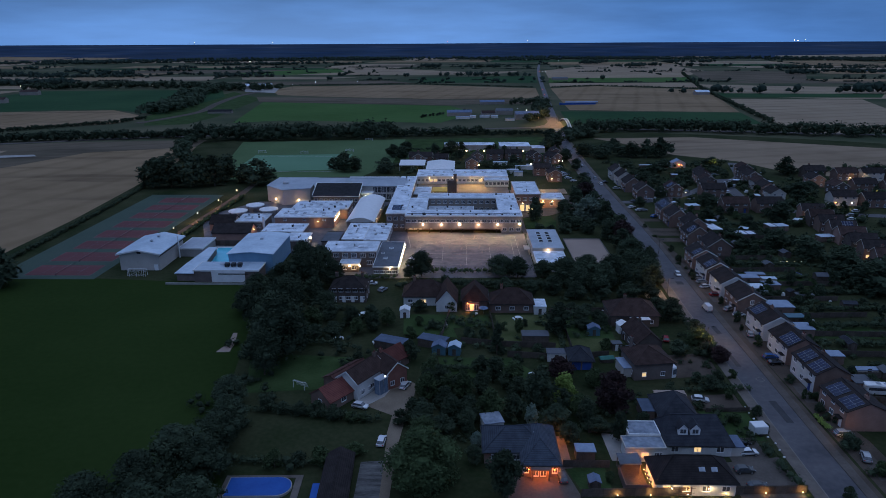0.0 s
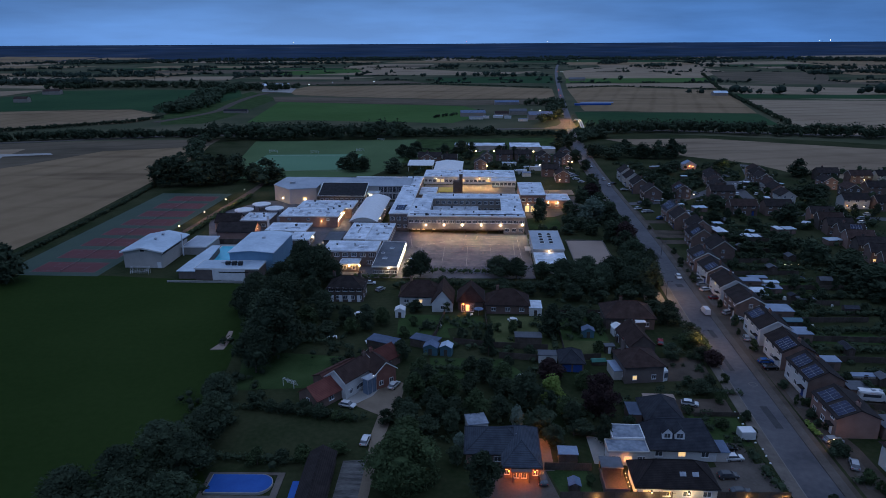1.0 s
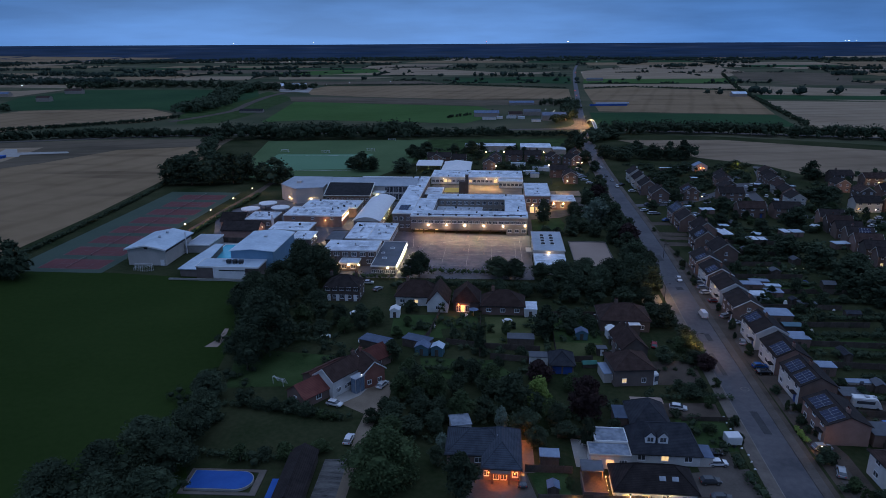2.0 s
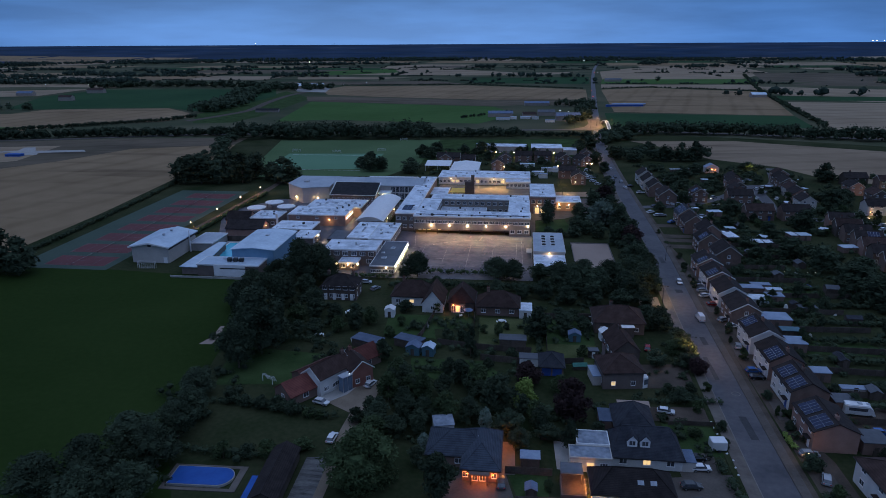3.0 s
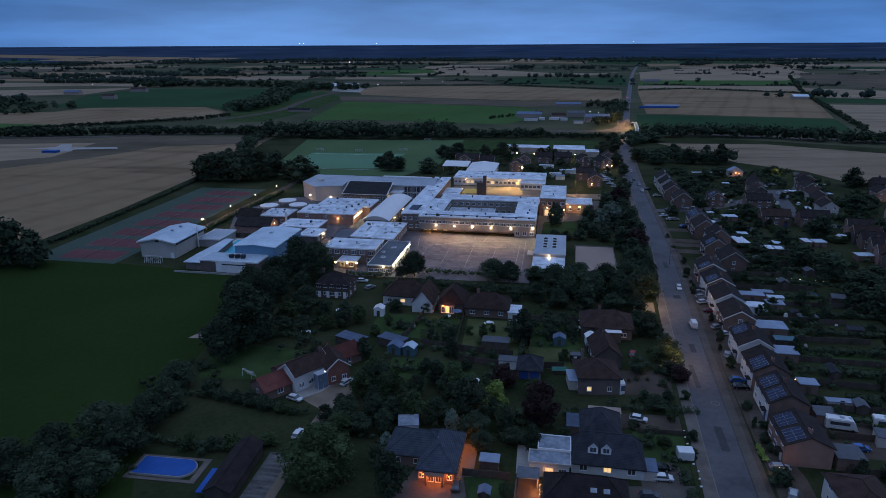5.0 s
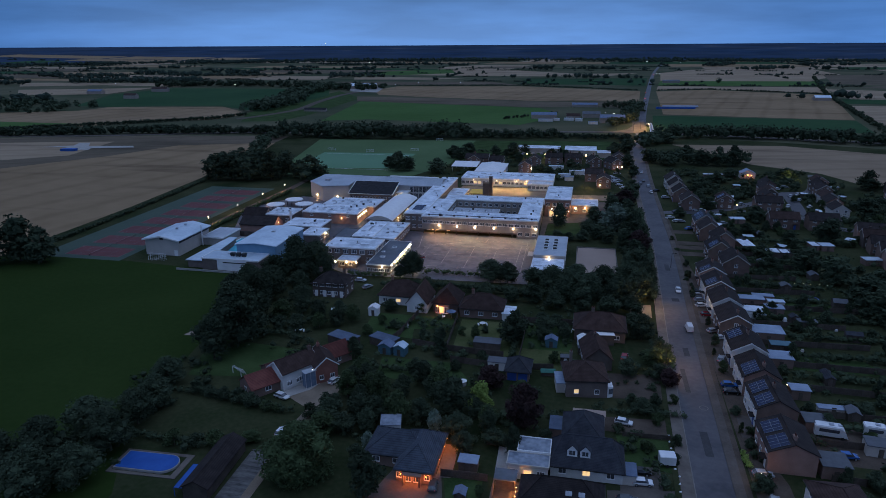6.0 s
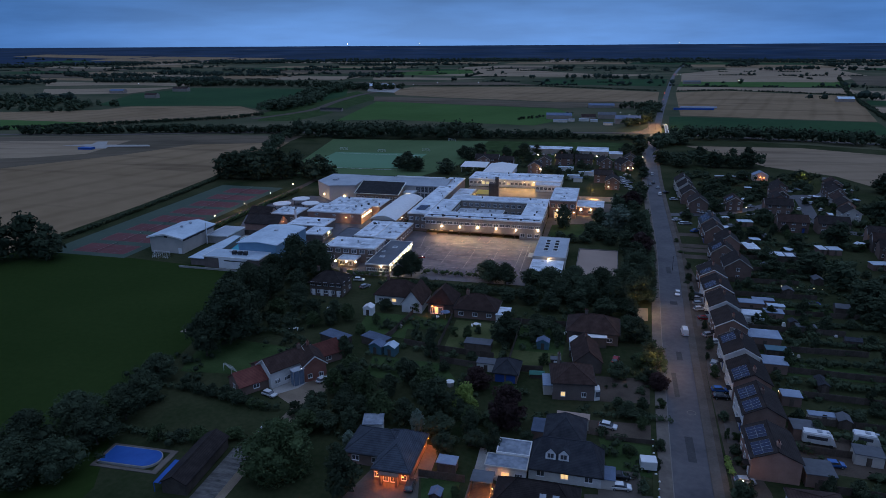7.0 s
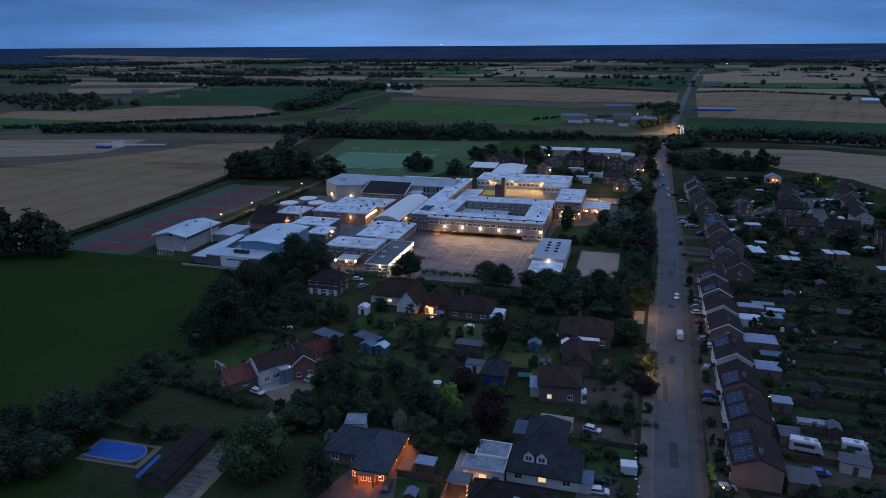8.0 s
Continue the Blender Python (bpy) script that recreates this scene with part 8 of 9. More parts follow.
# ---- trees ----
OAKS = [tree_template("tree", 14, 7.0, M_LEAF, 0.34, 48, 120, 41 + k, 0.20, "broad dark green deciduous tree") for k in range(3)]
OAKF = [tree_template("tree", 14, 7.0, M_LEAF, 0.70, 30, 36, 45 + k, 0.16, "broad dark green deciduous tree") for k in range(3)]
MIDS = [tree_template("tree", 8, 3.6, M_LEAF, 0.29, 30, 80, 51 + k, 0.16, "rounded dark green garden tree") for k in range(3)]
GREENS = [tree_template("tree", 8, 3.6, M_LEAFG, 0.29, 30, 80, 61 + k, 0.16, "leafy mid-green garden tree") for k in range(2)]
WILLOW = tree_template("tree", 12, 6.0, M_LEAFG, 0.24, 64, 300, 71, 0.12, "large drooping green willow", 1.1)
GOLD = tree_template("tree", 6, 2.6, M_LEAFY, 0.24, 28, 110, 72, 0.1, "small golden-leaved garden tree")
PURPLE = tree_template("tree", 9, 4.2, M_LEAFR, 0.30, 34, 120, 73, 0.14, "dark purple-leaved garden tree")
SILVER = tree_template("bush", 3, 2.0, M_LEAFS, 0.2, 16, 90, 74, 0.1, "rounded silvery green bush")
SILVERTREE = tree_template("tree", 11, 7.0, M_SILVERGREEN, 0.55, 40, 70, 76, 0.12, "broad pale silver-green tree")
CONIFER = tree_template("tree", 10, 2.6, M_LEAF, 0.26, 44, 100, 75, 0.06, "dark narrow conifer on a lawn", cone=True)
BUSHES = [tree_template("bush", 3.2, 2.2, m, 0.22, 15, 60, 81 + k, 0.12, lab) for k, (m, lab) in enumerate(((M_LEAF, "dense dark green bush"), (M_LEAFG, "leafy mid-green garden bush"), (M_LEAF, "rounded dark green shrub")))]
seed = 0
for x, y, h, r in [(-44.5, 158, 17, 8.6), (-49.5, 168, 13, 6.0), (-46, 148, 12, 5.5), (-48.5, 176.2, 14.4, 6), (-55.3, 177, 12, 6), (-50, 190, 11, 5.5), (-50, 134, 6.7, 4.4), (-47, 125, 7, 4.6), (-46, 116.7, 8.2, 4.7), (-45.2, 107, 9, 5.5), (-44.5, 96.0, 8, 5.0), (-52, 110, 9, 6), (-54, 100, 10, 6), (-50, 92, 9, 6), (-62, 96, 8, 6)]:
    plant(OAKS[seed % 3], x, y, h, r, seed)
    seed += 1
for x, y, h, r in [(-49.5, 207.5, 15.4, 7.6), (-60.5, 195.2, 8.8, 5.4), (-45.8, 217, 11.5, 5.7), (-56.5, 206.0, 8.8, 5.2), (-61.6, 186.2, 8, 5.5), (-40, 208, 9, 5), (-64, 203, 6, 4), (-44, 198, 7, 4), (-38, 186, 7, 4)]:
    plant(OAKS[seed % 3], x, y, h, r, seed)
    seed += 1
for x, y, h, r in [(-38.0, 169.4, 4.0, 2.5), (-33.5, 171.0, 4.0, 2.7), (-26.9, 171.9, 4.9, 2.5), (-22.6, 174.5, 4.9, 2.5), (-40, 176, 6, 3.4), (-36, 181, 6, 3.2), (-24, 181, 5, 2.8), (-19, 178, 5.5, 3), (-29, 177, 6, 3.2), (-5.6, 136.5, 6.7, 2.8), (-3.3, 142.1, 6.0, 3.0), (-10.9, 156.0, 5.7, 2.3), (-4.9, 145.1, 6.2, 2.9), (1.6, 137.7, 5.9, 3.1), (-5.6, 121.1, 4.8, 3.2), (-1.8, 122.7, 4.8, 3.2), (-1.5, 133.4, 5.1, 2.7), (8.4, 128.8, 7.0, 3.9)]:
    plant((MIDS + GREENS)[(seed * 3) % 5], x, y, h, r, seed)
    seed += 1
for x, y, h, r in [(9.7, 103.2, 9.2, 3.6), (3.2, 123.6, 5.5, 2.5), (28.4, 172.5, 9.7, 4.2), (-0.7, 189.3, 3.8, 2.2), (19.2, 134.5, 8.5, 4.3), (21.7, 126.2, 5.4, 3.5), (13.4, 129.5, 5.6, 2.9), (28.3, 127.1, 6.1, 2.5), (2.7, 135.3, 8.0, 3.0), (6.6, 139.7, 5.2, 2.7), (36.3, 181.4, 4.4, 3.8), (41.2, 182.1, 3.5, 2.1), (62.5, 182.0, 7.0, 4.2), (64.8, 167.5, 4.1, 3.6), (66.5, 173, 4.6, 3.3), (-10.2, 188.0, 3.8, 2.6), (40.1, 125.5, 4.0, 2.0), (30.2, 124.1, 4.0, 2.5), (18.1, 173.1, 4.3, 1.6), (65.2, 160.0, 3.6, 2.7), (58, 160, 4.5, 3), (60, 142.5, 3.5, 2.6), (10, 146, 6, 3), (14.5, 143, 6.5, 3.2), (7, 150, 4.5, 2.2), (0, 127.5, 6, 3), (24, 120.5, 4.5, 2.4), (4.5, 113, 4, 2)]:
    plant((GREENS if seed % 5 == 0 else MIDS)[seed % (2 if seed % 5 == 0 else 3)], x, y, h, r, seed)
    seed += 1
plant(WILLOW, -4.8, 107.5, 10.3, 7.6, 301)
plant(GOLD, 25.2, 136.6, 6.6, 3.3, 302)
plant(PURPLE, 35.0, 132.0, 10.0, 4.4, 303)
plant(PURPLE, 25.8, 147.4, 5.6, 3.6, 304)
plant(PURPLE, 67.0, 156.5, 4.4, 2.8, 305)
plant(PURPLE, 64.5, 338, 8.5, 6.0, 313)
plant(PURPLE, 66.4, 262, 9.0, 5.6, 314)
plant(SILVERTREE, 58.6, 293, 10.7, 7.6, 315)
for x, y, h, r, sd in ((-4.7, 473, 10, 5.5, 316), (31, 462, 8, 4.5, 317), (1, 455, 6, 4, 318), (71, 447, 8, 5, 319), (73, 505, 10, 7, 320), (64, 492, 9, 6, 321), (-38, 452, 9, 6, 322), (-45, 462, 9, 6, 323), (22, 470, 7, 4, 324), (73, 415, 7, 4.5, 325), (70.5, 372, 7, 4.6, 326), (36, 436, 6, 4, 327), (-37, 480, 8, 6, 328), (68, 355, 8, 5, 329)):
    plant(MIDS[sd % 3], x, y, h, r, sd)
plant(CONIFER, 11.4, 160.0, 9.3, 2.8, 306)
plant(CONIFER, -46, 121, 8, 2.6, 307)
plant(SILVER, 17.0, 127.0, 4.4, 2.0, 308)
plant(SILVER, 5.2, 118.0, 3.4, 1.8, 309)
plant(BUSHES[1], -25.2, 112.0, 3.6, 2.8, 310)
for k, (x, y, h, r) in enumerate([(-25.5, 128.4, 3.0, 2.4), (-21.7, 127.4, 2.0, 1.8), (-29.2, 129.6, 3.3, 2.4), (-33, 130, 2.8, 2.2), (-33.8, 111.2, 3.3, 2.5), (-29.2, 111.8, 2.7, 1.9), (-37, 130.5, 2.6, 2), (-19, 127.0, 1.8, 1.4), (-41, 131.5, 3, 2.2), (-6.6, 131, 3.4, 2.2), (-6.8, 126, 3.6, 2.4), (-24, 155.5, 2.5, 1.8), (55, 127, 2, 1.5), (60, 128, 2.2, 1.8), (65, 125, 2, 1.5), (66, 131, 2.4, 1.6), (63, 138.8, 2.4, 1.8), (58, 146, 2.4, 2), (63, 146.6, 2.6, 2), (67, 148, 2.2, 1.6), (71, 104, 2.2, 1.5), (83, 106, 3.5, 2.4), (80.4, 111, 2.6, 1.8), (80.6, 119.4, 2.2, 1.6), (79.8, 146, 2.0, 1.5), (80.5, 166, 3.0, 1.6), (81.5, 182, 3.2, 1.5), (80.2, 133, 2.2, 1.4), (29.5, 108, 2.0, 1.2), (36, 179, 3, 2.2), (30, 179, 2.6, 2), (14, 175, 2.4, 1.6), (20, 178, 2, 1.4), (-6, 176, 2.4, 1.6), (-10, 178, 2.6, 1.7), (4, 171, 2.6, 2), (8, 170, 2.8, 2), (-12, 170, 3, 2.2), (22, 160, 3, 2.2), (16, 154, 2.8, 2), (40, 163, 3, 2), (44, 160, 2.6, 1.8)]):
    plant(BUSHES[k % 3], x, y, h, r, 400 + k)
plant(GOLD, 65.2, 169.5, 3.0, 1.7, 312, "golden bush by the pavement")
# school boundary and roadside trees
for x, y, h, r in [(-11.6, 219.5, 8.6, 5.3), (-15.7, 217.9, 4.1, 3.0), (15.5, 221.0, 7.1, 5.0), (21.4, 219.0, 7.0, 4.6), (36.4, 214.5, 8.4, 6.2), (44.6, 215.0, 9.1, 6.4), (52.8, 216.1, 8.7, 5.7), (60.0, 223.1, 8.0, 4.9), (63.2, 212.7, 9.5, 6.0), (66.2, 222, 9.6, 4.8), (64.2, 251.7, 7.7, 5.0), (35.1, 294.0, 10.2, 4.3), (58.0, 325.9, 8.8, 5.0), (64.2, 312, 9.3, 5.6), (65.1, 287.2, 8.6, 5.2), (61.2, 264.1, 9.2, 5.2), (29.9, 219.1, 6.0, 3.9), (64, 238, 8.4, 5.4), (67, 300, 8, 4.6), (68, 352, 7, 4.4), (50, 309, 6, 4), (48.5, 208.5, 8.6, 5.8), (57, 207, 8.6, 5.6), (40, 208, 7.6, 5.2), (68.5, 276, 7.5, 4.6), (52, 300, 6, 4), (47.5, 287, 5.5, 4), (51, 279.5, 6, 4.6), (45.5, 274.5, 4.5, 3.6), (55.5, 274, 6, 4.2), (35, 277, 3.4, 3), (40, 274, 3.4, 3)]:
    plant((OAKF if y > 240 else OAKS)[seed % 3], x, y, h, r, seed)
    seed += 1
for x, y, h, r in [(-168.5, 362, 14.7, 8.7), (-158.8, 364, 15.3, 9.7), (-147.4, 366, 16.3, 9.6), (-136.0, 368, 16.3, 8.5), (-133.5, 382, 14.5, 8.8), (-111.7, 370, 14.0, 10.0), (-69.8, 409, 11.6, 7.4), (-62.9, 410, 8.8, 5.3), (-44.5, 407, 8.7, 7.2), (-78.2, 416, 7.2, 3.6), (-160.6, 208, 17, 8.5), (-151.5, 208, 13, 7.2), (-168, 201, 18, 9.0), (-172, 377, 13, 8), (-150, 383, 14, 9), (-180, 392, 11, 7), (-184, 410, 9, 6), (-188, 430, 8, 6), (-122, 378, 10, 7)]:
    plant(OAKF[seed % 3], x, y, h, r, seed)
    seed += 1
for x, y, h, r in [(-16.0, 467, 8.6, 4.7), (1.9, 493, 6.1, 4.1), (26.2, 495, 4.1, 3.3), (85.7, 466, 8.7, 6.5), (97.3, 458, 9.2, 7.6), (112.6, 494, 7.9, 5.9), (118.1, 461, 10.3, 6.4), (128.2, 462, 11.8, 6.4), (137.3, 462, 12.9, 6), (74.6, 559, 7, 7.0), (100.9, 560, 8.9, 8.0), (107.3, 561, 7, 8), (159.3, 427, 6.1, 6.0), (194.0, 400, 10.4, 7.0), (120.7, 320, 6.6, 4.8), (141.8, 291, 9.6, 6.6), (164, 292, 8.4, 5.0), (122.3, 250, 8.5, 6.0), (127.8, 238, 9.5, 6.2)]:
    plant(OAKF[seed % 3], x, y, h, r, seed)
    seed += 1
for x, y, h, r in [(110.3, 249.6, 5.3, 4.4), (131.0, 219, 9.4, 7.6), (133.7, 206, 11, 8.4), (129.2, 375, 4.6, 3.3), (88.4, 321, 4.8, 3.0), (103.5, 341, 5.6, 4.0), (111.1, 263, 5.6, 4.0), (170, 333, 9.3, 7), (179, 342, 8, 6), (85.7, 226, 3.0, 2.0), (101, 353, 6, 4), (103, 372, 6, 4), (108, 390, 6, 5), (118, 405, 6, 5), (128, 420, 6, 5), (122, 330, 5, 3.4), (112, 296, 5, 3.6), (126, 286, 5, 4), (140, 235, 7, 5), (150, 222, 8, 6), (163, 218, 9, 6), (142, 196, 9, 6.5), (136, 180, 8, 6), (132, 166, 8, 5.5), (138, 150, 7, 5.5), (130, 134, 7, 5), (128, 120, 7, 5)]:
    plant(MIDS[seed % 3], x, y, h, r, seed)
    seed += 1
rng = random.Random(77)
for k in range(120):
    plant((BUSHES + MIDS)[k % 6], rng.uniform(94, 132), rng.uniform(105, 310), rng.uniform(2.0, 4.6), rng.uniform(1.3, 2.4), 600 + k)
for k in range(46):
    plant((BUSHES + MIDS)[k % 6], rng.uniform(135, 250), rng.uniform(235, 400), rng.uniform(2.5, 5.0), rng.uniform(1.6, 3.0), 700 + k)
for k in range(22):
    plant(BUSHES[k % 3], rng.uniform(79.6, 82.4), rng.uniform(104, 300), rng.uniform(0.8, 2.6), rng.uniform(0.7, 1.6), 800 + k)
for k in range(16):
    plant((MIDS + BUSHES)[k % 6], rng.uniform(-20, 66), rng.uniform(395, 470), rng.uniform(3, 6), rng.uniform(2, 3.4), 900 + k)

hedge([(-14, 209.5), (4, 208.5), (20, 208.5), (34, 207.5)], 2.4, 3.6, "tall dark hedge between gardens and the school yard", 0.3, 20, M_HEDGE, 233)
for k, (x, y, h, r) in enumerate(((-9, 203.5, 4.6, 2.6), (-3, 205, 5.4, 3.0), (5.5, 204, 4.4, 2.8), (16, 205, 5.0, 3.0), (24.5, 203, 4.8, 2.9), (31, 203.5, 6.2, 3.8), (38, 199.5, 5.6, 3.6), (46, 200.5, 6.4, 4.0), (54, 199.0, 6.0, 3.8), (61, 200, 5.6, 3.4), (60.6, 190, 4.2, 2.8), (35.2, 188.7, 3.2, 2.6), (39.0, 187.6, 3.0, 2.4), (42.1, 178.4, 3.8, 2.2), (36.5, 176.2, 3.4, 2.6))):
    plant(MIDS[k % 3], x, y, h, r, 1100 + k)
hedge([(78.4, 131), (78.8, 125.6)], 1.0, 1.2, "clipped golden-yellow hedge along a front drive", 0.2, 40, M_LEAFY, 241)
hedge([(78.0, 110.5), (82.6, 112.2)], 1.4, 1.5, "dark front hedge beside a parked van", 0.24, 24, M_HEDGE, 242)
hedge([(62.4, 119.5), (62.6, 113), (63.2, 106.5)], 2.4, 1.9, "broad dark hedge between a drive and the pavement", 0.26, 24, M_HEDGE, 243)
hedge([(91.5, 118.6), (97, 119)], 1.8, 2.0, "dark hedge behind a white house", 0.26, 22, M_HEDGE, 244)
hedge([(-42, 131.4), (-33, 130), (-25.5, 128.7), (-19.5, 127.4), (-15.0, 128.0)], 2.4, 2.4, "thick dark hedge below the farmhouse", 0.28, 22, M_HEDGE, 245)
plant(MIDS[1], 78.9, 119.2, 3.4, 2.0, 1190, "small garden tree lit orange by a lamp")
plant(BUSHES[0], -8.6, 130.6, 3.6, 2.6, 1191)
plant(BUSHES[2], -10.8, 126.6, 3.2, 2.4, 1192)
plant(MIDS[0], -6.0, 125.8, 5.4, 3.2, 1193)
plant(GREENS[0], -19.0, 115.6, 2.4, 2.4, 1194, "low bright green bush beside the barn")
rng = random.Random(55)
k = 0
while k < 10:
    x, y = rng.uniform(-14, 44), rng.uniform(118, 147)
    if all((x - a) ** 2 + (y - b) ** 2 > (c + 2.2) ** 2 for a, b, c in OCCUPIED) and not (-21 < x < -6.5 and y < 150) and not (11 < x < 24 and y < 123):
        plant((MIDS + GREENS)[k % 5], x, y, rng.uniform(3.6, 6.8), rng.uniform(1.8, 3.0), 1000 + k)
        k += 1
shrubs("shrubs", -6, 117, 44, 206, 220, 0.5, 1.4, 201, "mixed dark garden shrubs between the lawns")
shrubs("shrubs", -60, 100, -24, 205, 160, 0.6, 1.6, 202, "mixed dark shrubs along the field edge", M_LEAF)
shrubs("shrubs", 93, 100, 134, 312, 520, 0.4, 1.3, 203, "mixed dark shrubs in long back gardens")
shrubs("shrubs", 96, 315, 175, 440, 520, 0.8, 2.6, 204, "mixed shrubs of the estate gardens", None, 0.36, 24)
shrubs("shrubs", 130, 200, 290, 420, 900, 0.8, 2.8, 205, "mixed shrubs of the estate gardens", None, 0.36, 24)
shrubs("shrubs", -40, 396, 68, 500, 300, 0.7, 2.0, 206, "mixed shrubs north of the school", None, 0.36, 24)
shrubs("shrubs", 44, 120, 68, 206, 120, 0.4, 1.1, 207, "mixed front garden shrubs")

# hedges and tree belts
hedge([(-48, 131.5), (-23, 129.5), (-18, 127.5)], 1.5, 1.4, "garden hedge between two lawns", 0.25, 22, M_HEDGE, 21)
hedge([(-46, 112.5), (-27, 112)], 1.6, 1.7, "garden hedge by the pool", 0.25, 22, M_HEDGE, 22)
hedge([(-54, 166), (-34, 165), (-24, 161)], 2.0, 2.2, "overgrown hedge behind the lawn", 0.28, 20, M_HEDGE, 23)
hedge([(-20, 208), (30, 210), (64, 207)], 3.0, 3.2, "tall boundary hedge behind the bungalows", 0.32, 22, M_HEDGE, 24)
hedge([(-34, 216), (-20, 216.5)], 2.2, 2.4, "hedge along the school front", 0.3, 20, M_LEAFG, 25)
hedge([(-8, 223.5), (24, 223.5)], 2.4, 2.2, "hedge along the playground", 0.3, 20, M_LEAFG, 26)
hedge([(69, 165), (69, 178)], 1.6, 1.8, "dark garden hedge by the road", 0.25, 22, M_HEDGE, 27)
hedge([(54.5, 141.5), (69, 142.5)], 1.8, 1.8, "garden hedge beside a drive", 0.25, 22, M_HEDGE, 28)
hedge([(68.2, 211), (69.2, 228), (70.6, 262), (71.0, 330)], 2.6, 3.0, "roadside hedge by the school", 0.32, 18, M_HEDGE, 29)
hedge([(-6, 151), (14, 150)], 1.8, 2.2, "dark green hedge between gardens", 0.25, 20, M_HEDGE, 30)
hedge([(28.5, 160), (30, 187)], 1.6, 1.8, "dark green hedge between gardens", 0.25, 20, M_HEDGE, 31)
hedge([(33, 177.5), (43, 178)], 2.2, 2.6, "clipped dark green garden hedge", 0.28, 22, M_HEDGE, 32)
hedge([(-166, 216), (-167, 260), (-169, 300), (-172, 345), (-176, 372)], 2.6, 1.8, "field hedge beside the tennis courts", 0.4, 14, M_HEDGE, 33)
hedge([(56, 181), (68, 182)], 1.5, 1.5, "dark green hedge between gardens", 0.25, 20, M_HEDGE, 34)


rng = random.Random(91)
for k, y0 in enumerate((106, 118, 130, 143, 154, 166, 178, 191, 204, 218, 231, 245, 259, 272, 286)):
    xa = 98 + rng.uniform(0, 6)
    hedge([(xa, y0), (xa + rng.uniform(18, 34), y0 + rng.uniform(-1, 1))], 2.0, rng.uniform(1.6, 2.6), "dark unclipped hedge between long back gardens", 0.34, 14, M_HEDGE, 150 + k)
EXTRAS = ((128, 322, M_ROOFW), (118, 362, M_ROOFW), (126, 392, M_ROOFM), (150, 338, M_ROOFW), (172, 372, M_ROOFM), (190, 334, M_ROOFW), (212, 322, M_ROOFM), (230, 318, M_ROOFW), (196, 296, M_ROOFW), (165, 262, M_ROOFM), (122, 276, M_ROOFM), (128, 262, M_ROOFW), (112, 288, M_ROOFM), (104, 322, M_ROOFW), (154, 376, M_ROOFW), (176, 396, M_ROOFW), (226, 362, M_ROOFW), (206, 372, M_ROOFM), (148, 290, M_ROOFW), (170, 282, M_ROOFW), (190, 272, M_PALEBLUE), (216, 306, M_PALEBLUE))
for k, (x, y, rm) in enumerate(EXTRAS):
    shed(x + rng.uniform(-2, 2), y, rng.uniform(2.4, 4.2), rng.uniform(2.0, 3.4), 2.0, rng.uniform(0, 90), M_BRICK if k % 2 else M_WOOD, rm, "small pale-roofed extension among estate houses", False, True)
for k, (x, y, c) in enumerate(((117, 341.5, 1), (229, 312, 0), (247, 352, 0))):
    wall_lamp(x, y, 2.4, -0.6, -0.8, 110, (1.0, 0.55, 0.22), G_WARM if c else G_ORANGE, 0.22, "small warm porch lamp of an estate house")
wall_lamp(137.6, 421.0, 2.4, 0, -1, 1500, (1.0, 0.30, 0.08), G_ORANGE, 0.42, "bright orange lamp at a workshop door")
wall_lamp(139.6, 421.0, 2.2, 0, -1, 0, (1.0, 0.30, 0.08), G_ORANGE, 0.32, "bright orange lamp at a workshop door")
shed(138.0, 424.5, 8.0, 6.0, 3.2, 0, M_CREAM, M_PALEBLUE, "pale workshop with a lit orange doorway", False)
street_lamp(159.9, 421.0, 4.5, 0, 900, (0.95, 0.85, 0.25))
for x, y, w, l in ((3.5, 692, 14, 4), (26, 704, 10, 3), (36, 700, 7, 3), (50, 676, 9, 4), (14, 700, 6, 3), (41, 417, 11, 2), (27, 431, 9, 3), (33, 405, 7, 3), (36, 398, 5, 4), (46, 421, 6, 4)):
    shed(x, y, w, l, 2.4, rng.uniform(-6, 6), M_RENDER, M_ROOFW if l < 4 else M_PALEBLUE, "long low pale-roofed shelter beyond the school", False, True)


def belt(name, pts, depth, h, step, leaf, per, seed, label, material=None, gap=0.0):
    """A belt of trees: lumpy crowns along a line, too many to count."""
    rng = random.Random(seed)
    cl = []
    for (x0, y0), (x1, y1) in zip(pts, pts[1:]):
        d = math.hypot(x1 - x0, y1 - y0)
        n = max(1, int(d / step))
        nx, ny = -(y1 - y0) / d, (x1 - x0) / d
        for i in range(n):
            if rng.random() < gap:
                continue
            k, off, hh = (i + rng.random()) / n, rng.uniform(-0.5, 0.5) * depth, h * rng.uniform(0.65, 1.2)
            bx, by = x0 + (x1 - x0) * k + nx * off, y0 + (y1 - y0) * k + ny * off
            bz = terrain(bx, by)
            r = hh * rng.uniform(0.32, 0.45)
            cl.append((bx, by, bz + hh - r, r))
            cl.append((bx + rng.uniform(-1, 1) * r * 0.7, by + rng.uniform(-1, 1) * r * 0.7, bz + hh * 0.36, r * 1.05))
            cl.append((bx + rng.uniform(-1, 1) * r * 0.9, by + rng.uniform(-1, 1) * r * 0.9, bz + hh * 0.6, r * 0.75))
    return stuff_of_clumps(name, cl, leaf, per, material or M_LEAF, label, "trees", seed)


